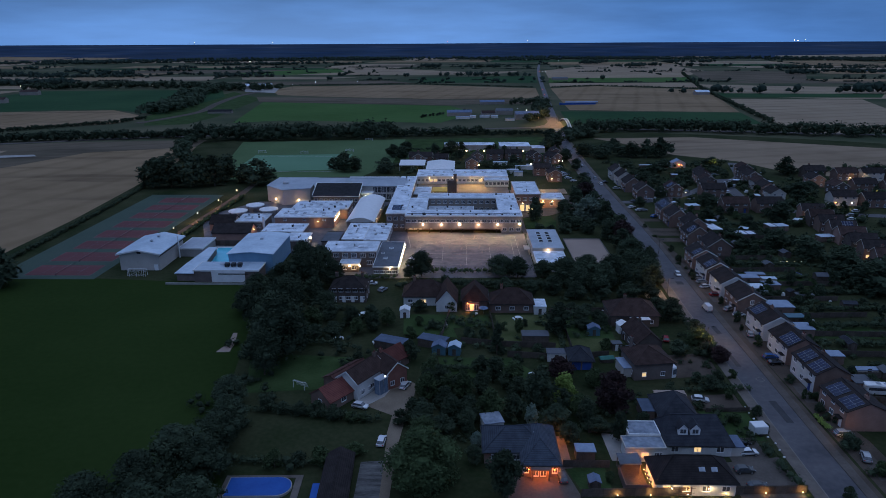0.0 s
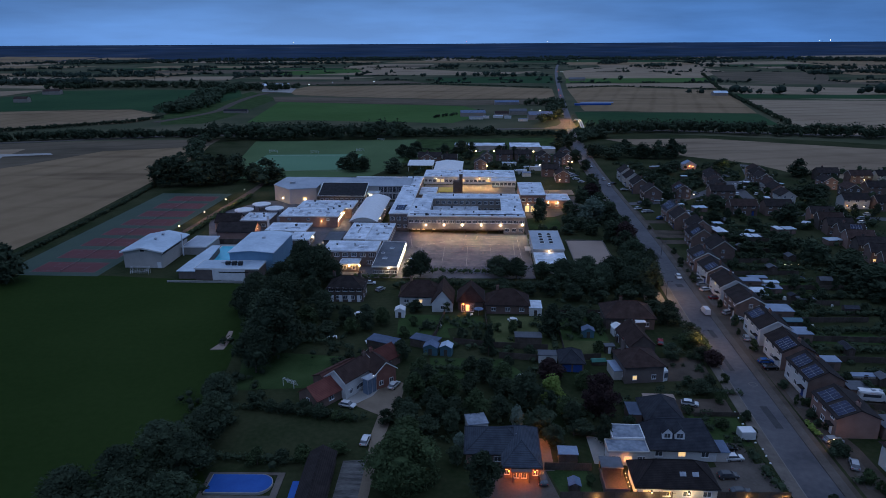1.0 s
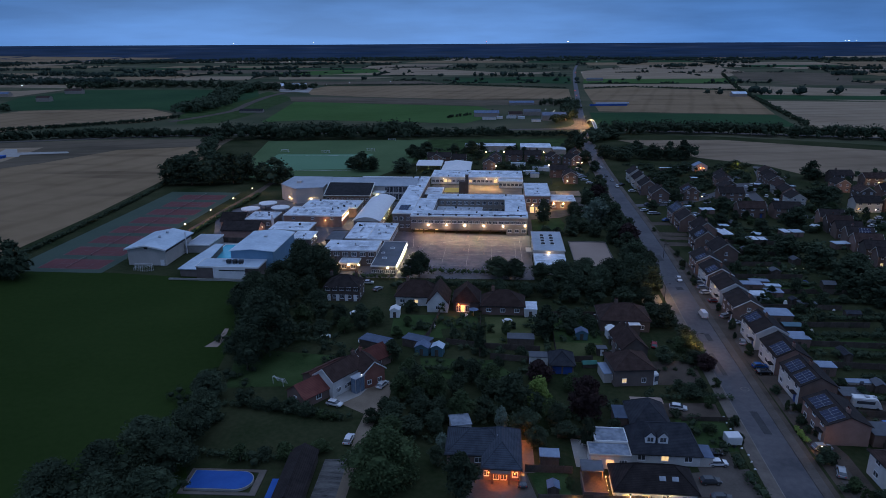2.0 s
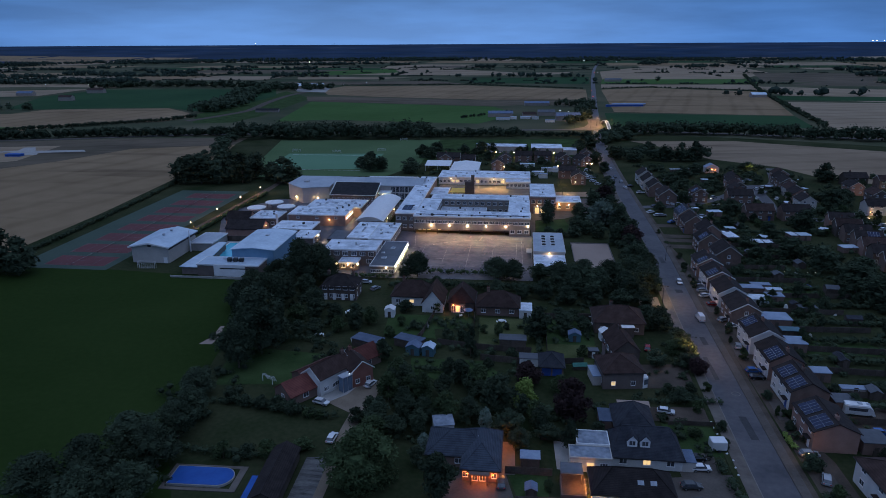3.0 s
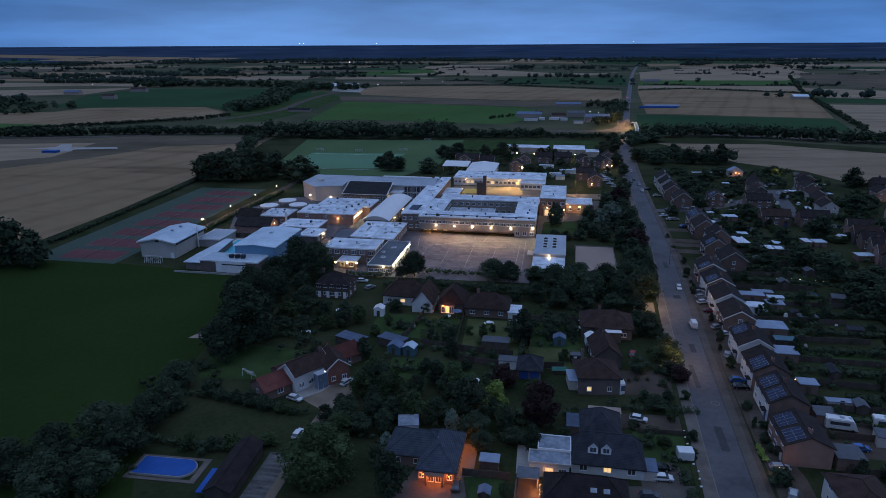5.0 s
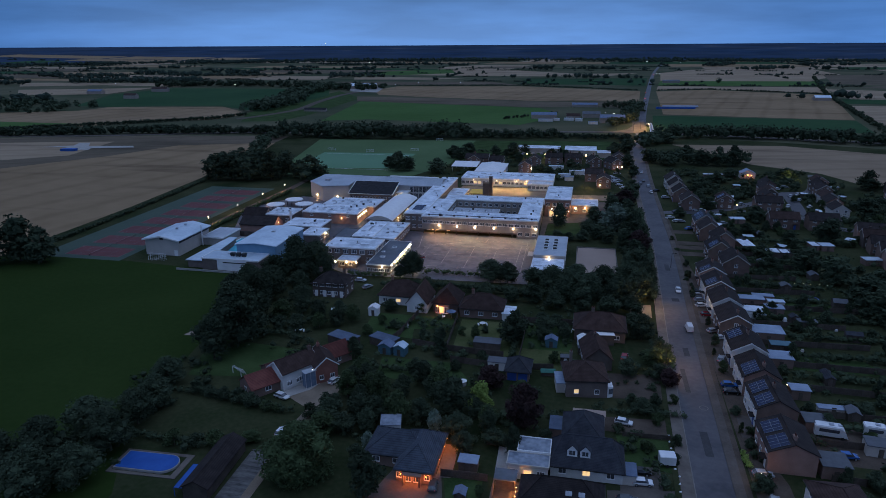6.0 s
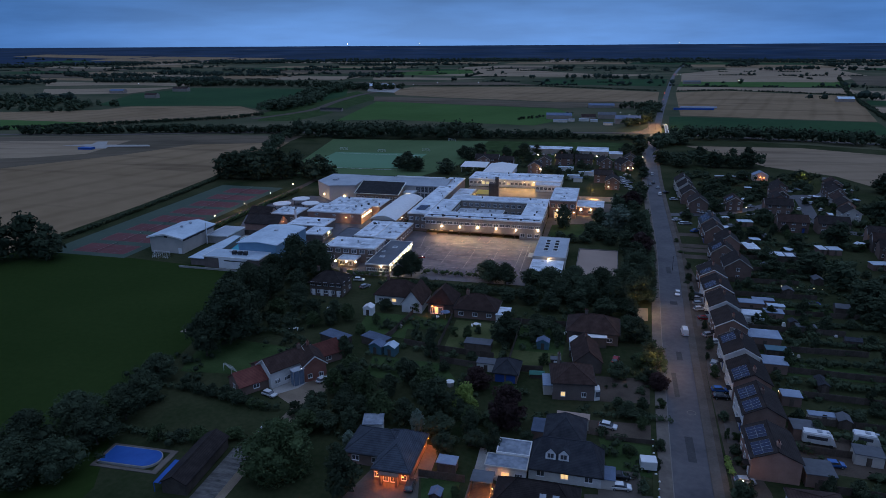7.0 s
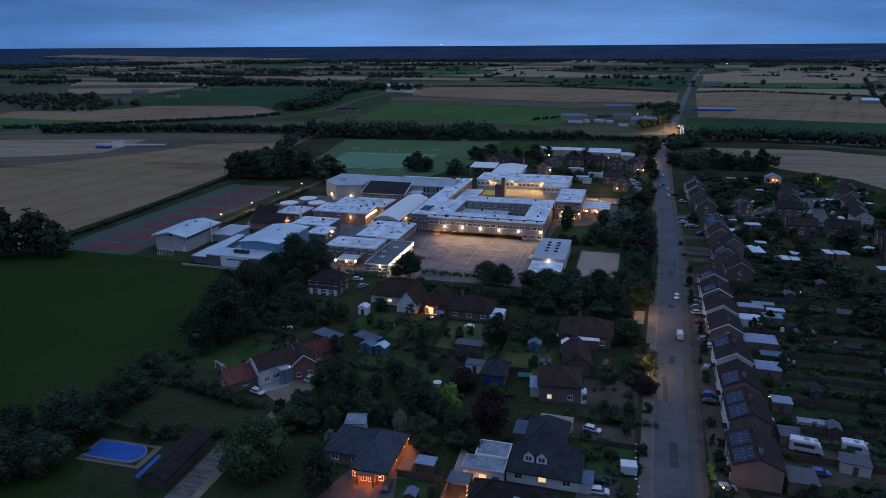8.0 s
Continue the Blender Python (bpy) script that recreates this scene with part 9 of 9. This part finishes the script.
belt("tree_belt", [(-215, 548), (-150, 552), (-53, 562)], 26, 13, 2.0, 0.9, 30, 101, "dense dark belt of trees behind the sports field")
belt("tree_belt", [(-53, 566), (0, 576), (22, 578)], 14, 7.5, 2.2, 0.9, 24, 102, "scrubby tree belt along the main road")
belt("tree_belt", [(22, 574), (46, 576), (74, 578)], 10, 4.0, 2.2, 0.9, 22, 120, "low scrub along the main road", gap=0.1)
belt("tree_belt", [(104, 590), (160, 600), (290, 572), (330, 560)], 16, 11, 2.2, 0.9, 28, 103, "dark tree belt beyond the wheat")
belt("tree_belt", [(-460, 505), (-330, 545), (-215, 560)], 10, 8, 1.8, 0.9, 16, 104, "tree belt along the distant road", gap=0.04)
belt("tree_belt", [(-520, 520), (-430, 580), (-340, 655), (-325, 700)], 4, 4.0, 1.5, 0.8, 10, 105, "field hedge with small trees", gap=0.08)
belt("tree_belt", [(-185, 440), (-205, 500), (-218, 548)], 10, 7, 4, 0.9, 22, 106, "bushy dark green field edge")
belt("tree_belt", [(-330, 735), (-345, 860), (-390, 1000), (-380, 1105)], 34, 12, 2.4, 1.4, 16, 107, "wood beside the dark field")
belt("tree_belt", [(-720, 1130), (-560, 1180), (-385, 1130), (-300, 1090)], 60, 11, 2.6, 1.6, 13, 108, "distant dark wood beyond fields")
belt("tree_belt", [(330, 570), (420, 520), (520, 480)], 16, 11, 4, 1.1, 24, 109, "tree belt beyond the estate")
belt("tree_belt", [(296, 650), (332, 847), (375, 1077), (496, 1565)], 5, 4.0, 2.6, 1.0, 10, 111, "dark hedge between farm fields", gap=0.1)
belt("tree_belt", [(66, 655), (84, 690), (86, 740), (102, 840)], 14, 10, 5, 1.1, 22, 112, "trees beside the road junction", gap=0.2)
belt("tree_belt", [(60, 835), (100, 845)], 6, 11, 5, 1.2, 22, 113, "row of trees by farm buildings")
belt("tree_belt", [(78, 520), (98, 585)], 18, 9, 4, 1.0, 22, 114, "trees by the bridge")
belt("tree_belt", [(-900, 760), (-760, 800), (-640, 720), (-560, 720)], 90, 9, 2.4, 1.4, 14, 115, "dark trees round a farmstead")
belt("tree_belt", [(84, 474), (110, 470), (146, 466)], 18, 9, 3, 0.8, 22, 119, "leafy clump of trees beside the wheat")
belt("tree_belt", [(-40, 700), (10, 770)], 4, 3.5, 4, 1.0, 14, 116, "hedge by farm buildings", gap=0.3)
belt("tree_belt", [(150, 1135), (230, 1172), (385, 1090)], 3, 2.6, 2.4, 0.9, 8, 117, "dark hedge between farm fields", gap=0.12)
belt("tree_belt", [(-296, 1200), (-72, 1228), (120, 1135)], 3, 2.6, 2.4, 0.9, 8, 118, "field hedge with trees", gap=0.12)
cl_rng = random.Random(9)
cl = []
for x0, y0, x1, y1 in hedge_lines:
    d = math.hypot(x1 - x0, y1 - y0)
    if cl_rng.random() < 0.45:
        continue
    k = 0.0
    while k < d:
        tall = cl_rng.random() < 0.10
        hh = cl_rng.uniform(6, 11) if tall else cl_rng.uniform(1.6, 3.4)
        bx, by = x0 + (x1 - x0) * k / d + cl_rng.uniform(-1, 1), y0 + (y1 - y0) * k / d + cl_rng.uniform(-1, 1)
        cl.append((bx, by, terrain(bx, by) + hh * 0.5, hh * (0.55 if tall else 0.75)))
        k += cl_rng.uniform(1.6, 5.0) if cl_rng.random() < 0.9 else cl_rng.uniform(15, 60)
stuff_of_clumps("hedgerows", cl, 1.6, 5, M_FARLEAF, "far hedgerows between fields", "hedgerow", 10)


def wood(cl, x0, y0, x1, y1, deep, h):
    """Uneven crowns of one far wood along a line."""
    d = math.hypot(x1 - x0, y1 - y0)
    for i in range(max(3, int(d * max(14, deep) / 150))):
        k = cl_rng.random()
        hh = h * cl_rng.uniform(0.55, 1.15)
        bx, by = x0 + (x1 - x0) * k + cl_rng.uniform(-4, 4), y0 + (y1 - y0) * k + cl_rng.uniform(-0.5, 0.5) * deep * (1 - abs(2 * k - 1) ** 3)
        cl.append((bx, by, terrain(bx, by) + hh * 0.48, hh * 0.55))


cl = []
for row in ((-900, 1250, -712, 1245, 60, 12), (-1061, 1528, -872, 1518, 40, 13), (-802, 1753, -681, 1745, 30, 13), (-550, 1502, -453, 1476, 25, 13), (-43, 1478, 155, 1468, 25, 12), (-121, 1481, -114, 1481, 8, 13), (113, 1314, 155, 1312, 14, 11), (371, 1011, 503, 1008, 18, 14), (520, 1006, 640, 996, 22, 18),
            (307, 1012, 334, 1012, 14, 11), (467, 1972, 563, 1964, 30, 14), (386, 2246, 465, 2238, 40, 15), (247, 1344, 283, 1343, 14, 11), (-1139, 1106, -1017, 1144, 60, 13), (-960, 1191, -713, 1250, 45, 14), (-747, 790, -662, 825, 30, 14), (-640, 1180, -560, 1190, 14, 9)):
    wood(cl, *row)
for k in range(150):
    a0 = cl_rng.uniform(-0.9, 0.8)
    r0, w = cl_rng.uniform(2560, 2745), cl_rng.uniform(40, 320)
    x, y = 30 + r0 * math.sin(a0), r0 * math.cos(a0)
    wood(cl, x - w / 2 * math.cos(a0), y + w / 2 * math.sin(a0), x + w / 2 * math.cos(a0), y - w / 2 * math.sin(a0), 22, cl_rng.uniform(8, 14))
for k in range(64):
    r0, a0 = cl_rng.uniform(1500, 2740), cl_rng.uniform(-0.85, 0.75)
    if -0.3 < a0 < 0.4 and r0 < 1900:
        continue
    x, y, w = 30 + r0 * math.sin(a0), r0 * math.cos(a0), cl_rng.uniform(60, 260)
    wood(cl, x - w / 2, y, x + w / 2, y + cl_rng.uniform(-20, 20), cl_rng.uniform(12, 50), cl_rng.uniform(9, 14))
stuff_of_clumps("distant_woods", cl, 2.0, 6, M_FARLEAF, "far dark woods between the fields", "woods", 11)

# ---- vehicles ----
FAR_CARS = ((0, 86.3, 312, 10), (0, 84.0, 318, 30), (2, 88.0, 312.2, 10), (3, 90.0, 300.5, 40), (5, 78.0, 402, 88), (0, 78.6, 428, 90), (2, 79.6, 388, 90), (5, 75.8, 395, -90), (0, 79.8, 372, 90), (1, 83, 376, 40),
        (0, 86, 360, 10), (0, 152, 352, 60), (2, 151, 366, 60), (0, 149, 375, 85), (0, 139, 352, 80), (0, 108, 352, 20), (2, 121, 352, 45), (0, 168, 300, 10), (2, 180, 303, 0), (0, 224, 306, 10),
        (0, 236, 290, 0), (2, 106, 312, 0), (0, 128, 312, 20), (0, 146, 312, 0), (0, 147, 392, 10), (2, 152, 398, 10), (5, 143, 404, 10), (0, 160, 412, 20), (0, 118, 336, 40), (2, 205, 300, 0),
        (0, 214, 296, -10), (0, 176, 296, 20), (1, 200, 303, 0), (0, 62, 396, 20), (0, 64, 388, 15), (0, 66, 380, 15), (2, 63, 404, 20), (0, 61, 407, 20), (0, 62, 403, 15), (2, 64.5, 398.5, 20),
        (0, 60.5, 411, 25), (0, 58, 407, 15), (0, 63.9, 421.7, 5), (2, 101.1, 347.4, 15), (0, 135.8, 378.1, 80), (0, 142.1, 351.3, 70), (0, 154, 379.8, 60), (2, 132.7, 356.9, 20), (0, 169.7, 367, 10), (0, 176.9, 315, 5),
        (0, 195.5, 347.6, 0), (2, 106, 394, 10), (0, 100, 335, 5), (0, 97.5, 335.2, 5), (5, 88, 330, 30), (2, 205, 318, 10), (0, 186, 310, -5), (0, 8, 486, 10), (2, 14, 488, 80), (0, 2, 484, 30))
CARS = [car_template("car", CAR_PAINT[k], k, lab) for k, lab in enumerate(("white hatchback parked on a drive", "black car parked on a drive", "silver car parked by a house", "blue car parked on a drive", "red car parked on a drive", "dark grey car parked by the road"))]
VANW = car_template("van", CAR_PAINT[0], 7, "white panel van parked kerbside")
for c, x, y, turn in ((0, -20.4, 133.1, -18), (0, -11.1, 142.5, 68), (0, -14.1, 119.5, 85), (0, 55.9, 137.3, -12), (0, 58.4, 117.0, 5), (1, 58.2, 120.2, 5), (5, 55.4, 111.3, 5), (5, 56, 106.5, 5), (5, 20.8, 108.5, 95), (4, 57.4, 169.2, 80),
        (1, 55.9, 179.7, -8), (0, 76.6, 221.8, -92), (2, 82.3, 218.5, 10), (0, 82.0, 209.8, 20), (4, 82.6, 202.5, 4), (0, 83.6, 186.2, 20), (2, 81.4, 172.9, 75), (3, 80.9, 158.9, 5), (1, 80.8, 155.6, 5), (2, 80.6, 124.0, 5),
        (2, 80.6, 115.9, 70), (3, 98.1, 133.4, 5), (2, 82.4, 190.7, 30), (5, 82.4, 222, 8), (2, 82.3, 214.3, 12), (0, -16.3, 236.0, 70), (4, -14.0, 239.5, 20), (0, -27.8, 211.3, 5), (2, -23.5, 205.5, 60)):
    m = Matrix.LocRotScale((x, y, 0.04), Euler((0, 0, radians(turn))), (0.88, 0.88, 0.88))
    copy_thing(CARS[c], m)
# vehicles too far off to show wheels and lamps apart
for c, x, y, turn in FAR_CARS:
    far = copy_thing(CARS[c], Matrix.LocRotScale((x, y, 0.04), Euler((0, 0, radians(turn))), (0.95, 0.95, 0.95)))
    for o in [o for o in far.children_recursive if o.name.split(".")[0] in ("rim", "headlight", "tail_light")]:
        bpy.data.objects.remove(o)
for x, y, turn in ((76.0, 191.0, 92), (96.0, 203.0, 5)):
    copy_thing(VANW, Matrix.LocRotScale((x, y, 0.04), Euler((0, 0, radians(turn))), (0.86, 0.86, 0.86)))


t = thing("box_trailer", 63.4, 124.4, 5, "small white box trailer parked on a drive", "trailer")
bm = boxes((-1.5, -1.2, 0.5, 1.5, 1.2, 2.3))
bmesh.ops.bevel(bm, geom=list(bm.edges), offset=0.08, segments=2, affect="EDGES")
part("body", bm, CAR_PAINT[0], t)
part("drawbar", boxes((-2.5, -0.08, 0.45, -1.5, 0.08, 0.55), (-2.5, -0.06, 0, -2.4, 0.06, 0.45)), M_DARKMETAL, t)
part("rear_door", boxes((1.5, -1.0, 0.65, 1.54, 1.0, 2.15)), M_ALU, t)
for wy in (-1.2, 1.2):
    bm = bmesh.new()
    bmesh.ops.create_cone(bm, cap_ends=True, segments=14, radius1=0.32, radius2=0.32, depth=0.2, matrix=pose(0, wy, 0.32, 90))
    part("wheel", bm, M_TYRE, t)


def motorhome(x, y, turn, L, label):
    t = thing("motorhome", x, y, turn, label, "motorhome", "motorhomes")
    bm = boxes((-L / 2, -1.1, 0.45, L / 2 - 1.2, 1.1, 2.8))
    bmesh.ops.bevel(bm, geom=list(bm.edges), offset=0.18, segments=2, affect="EDGES")
    part("body", bm, CAR_PAINT[0], t)
    bm = bmesh.new()
    hexa(bm, [(L / 2 - 1.25, -1.0, 0.45), (L / 2, -1.0, 0.45), (L / 2, 1.0, 0.45), (L / 2 - 1.25, 1.0, 0.45)], [(L / 2 - 1.25, -1.0, 2.3), (L / 2 - 0.7, -0.95, 2.0), (L / 2 - 0.7, 0.95, 2.0), (L / 2 - 1.25, 1.0, 2.3)])
    part("cab", bm, CAR_PAINT[0], t)
    part("window_band", boxes((-L / 2 + 0.8, -1.13, 1.5, L / 2 - 1.8, -1.09, 2.2), (-L / 2 + 0.8, 1.09, 1.5, L / 2 - 1.8, 1.13, 2.2)), M_GLASS, t)
    part("roof_hatch", boxes((-0.5, -0.4, 2.8, 0.4, 0.4, 2.95), (1.2, -0.3, 2.8, 1.9, 0.3, 2.92)), M_ROOFLIGHT, t)
    for wx in (-L / 2 + 1.2, L / 2 - 1.0):
        for wy in (-1.0, 1.0):
            bm = bmesh.new()
            bmesh.ops.create_cone(bm, cap_ends=True, segments=14, radius1=0.36, radius2=0.36, depth=0.24, matrix=pose(wx, wy, 0.36, 90))
            part("wheel", bm, M_TYRE, t)


motorhome(97.2, 141.0, -6, 6.3, "white motorhome parked behind the houses")
motorhome(106.4, 142.6, -6, 5.2, "white touring caravan beside an outbuilding")
shed(104.6, 136.6, 5.0, 3.6, 2.4, -6, M_CREAM, M_ROOFG, "grey garage with a dark flat roof", True, True)
patch("yard", M_DRIVE, [(91.5, 131), (110, 130), (110, 145), (92, 146)], 0.04, "worn brown yard behind the houses", "yard")
house(89.9, 111.7, 8.0, 11.0, 4.8, 6.8, 3, M_RENDER, M_TILE, "white house with a broad brown roof", True, (), (), 1, 2, group="houses along the road")

# ---- farm buildings and lights far off ----
for x, y, w, l, h, rm, lab in ((-330, 1124, 44, 14, 5, M_ROOFW, "pale farm sheds at the edge of the fields"), (-265, 751, 26, 7, 2.2, M_BLACKROOF, "long low black-roofed barn"), (-718, 956, 24, 11, 4, M_SHEDROOF, "pale blue steel farm shed"), (68, 692, 24, 11, 5, M_SHEDROOF, "blue-grey steel farm shed"), (40, 850, 30, 8, 3, M_SHEDROOF, "low grey-blue farm shed"), (0, 720, 26, 9, 4, M_SHEDROOF, "low pale farm building by trees"), (30, 712, 14, 9, 4, M_TILE, "low farm building among fields"), (48, 735, 18, 9, 4, M_ROOFG, "low farm building among fields"), (144, 842, 44, 4, 2.0, M_COVER, "long blue-covered farm stack"), (150, 850, 40, 4, 2.2, M_PALEBLUE, "long pale-roofed farm shelter"), (-337, 443, 11, 5, 1.6, M_COVER, "farm stack under a blue cover"), (342, 985, 20, 10, 4, M_ROOFM, "pale farm building by trees"), (190, 1330, 30, 9, 4, M_ROOFG, "low farm building among fields"), (-640, 1010, 26, 10, 5, M_TILE, "brown-roofed farmhouse among trees"), (-600, 880, 18, 10, 5, M_TILE, "brown-roofed farmhouse among trees")):
    shed(x, y, l, w, h, 95, M_BUFF if rm is not M_COVER else M_COVER, rm, lab, False, rm is M_COVER)
rng = random.Random(3)
FARLAMPS = [(-724, 1119), (-276, 1130), (183, 1552), (176, 1545), (190, 1560), (-790, 1100), (-505, 1120), (-180, 1210), (-700, 2300), (320, 2300), (270, 1330), (-250, 1190), (-560, 1108), (225, 2400), (118, 960), (126, 1060), (-300, 549), (-252, 565), (-243, 566), (62, 728), (70, 716)]
for k, (x, y) in enumerate(FARLAMPS):
    t = thing("far_lamp", x, y, 0, "distant bright yard lamp on a pole", "lamp", "far lamps", "", terrain(x, y))
    hh = 2.0 if k >= 14 and k < 19 else 6.0
    bm = bmesh.new()
    cyl(bm, 0, 0, 0, hh, 0.12)
    part("post", bm, M_DARKMETAL, t)
    bulb(t, 0, 0, hh + 0.3, G_RED if k in (3, 14, 15) else (G_WHITE if k % 2 else G_FLOOD), 0.22 + y / 5000)
for k, px in enumerate((-0.372, -0.366, -0.264, -0.02, 0.094, 0.437, 0.441, 0.449)):
    x, y = 1.9 + 4700 * math.sin(px), 4700 * math.cos(px)
    t = thing("far_lamp", x, y, 0, "tiny lamp of a town on the horizon", "lamp", "far lamps", "", terrain(x, y))
    bm = bmesh.new()
    cyl(bm, 0, 0, 0, 16, 0.4)
    part("mast", bm, M_DARKMETAL, t)
    bulb(t, 0, 0, 17, G_RED if k == 3 else G_FLOOD, 1.2)

# white gantry arch of the level bridge
t = thing("footbridge", 99.5, 640, 0, "white arched footbridge rail beside the junction", "bridge")
for dx in (-1.2, 1.2):
    bm = bmesh.new()
    prev = None
    for i in range(11):
        p = (dx, -30 + 6 * i, 0.5 + 5.0 * (1 - ((i - 5) / 5) ** 2))
        if prev:
            tube(bm, prev, p, 0.35, 0.35)
        prev = p
    part("rail", bm, M_WHITE, t)
bm = bmesh.new()
for i in range(10):
    z0, z1 = 0.1 + 5.0 * (1 - ((i - 5) / 5) ** 2), 0.1 + 5.0 * (1 - ((i - 4) / 5) ** 2)
    low = [(-1.2, -30 + 6 * i, z0 - 0.3), (1.2, -30 + 6 * i, z0 - 0.3), (1.2, -24 + 6 * i, z1 - 0.3), (-1.2, -24 + 6 * i, z1 - 0.3)]
    hexa(bm, low, [(p, q, r + 0.3) for p, q, r in low])
part("deck", bm, M_CONCRETE, t)

# the patterns from which trees and cars were copied are no part of the place
for pattern in [o[0] for o in OAKS + OAKF + MIDS + GREENS + BUSHES + [WILLOW, GOLD, PURPLE, SILVER, SILVERTREE, CONIFER]] + CARS + [VANW]:
    for o in [*pattern.children_recursive, pattern]:
        bpy.data.objects.remove(o)
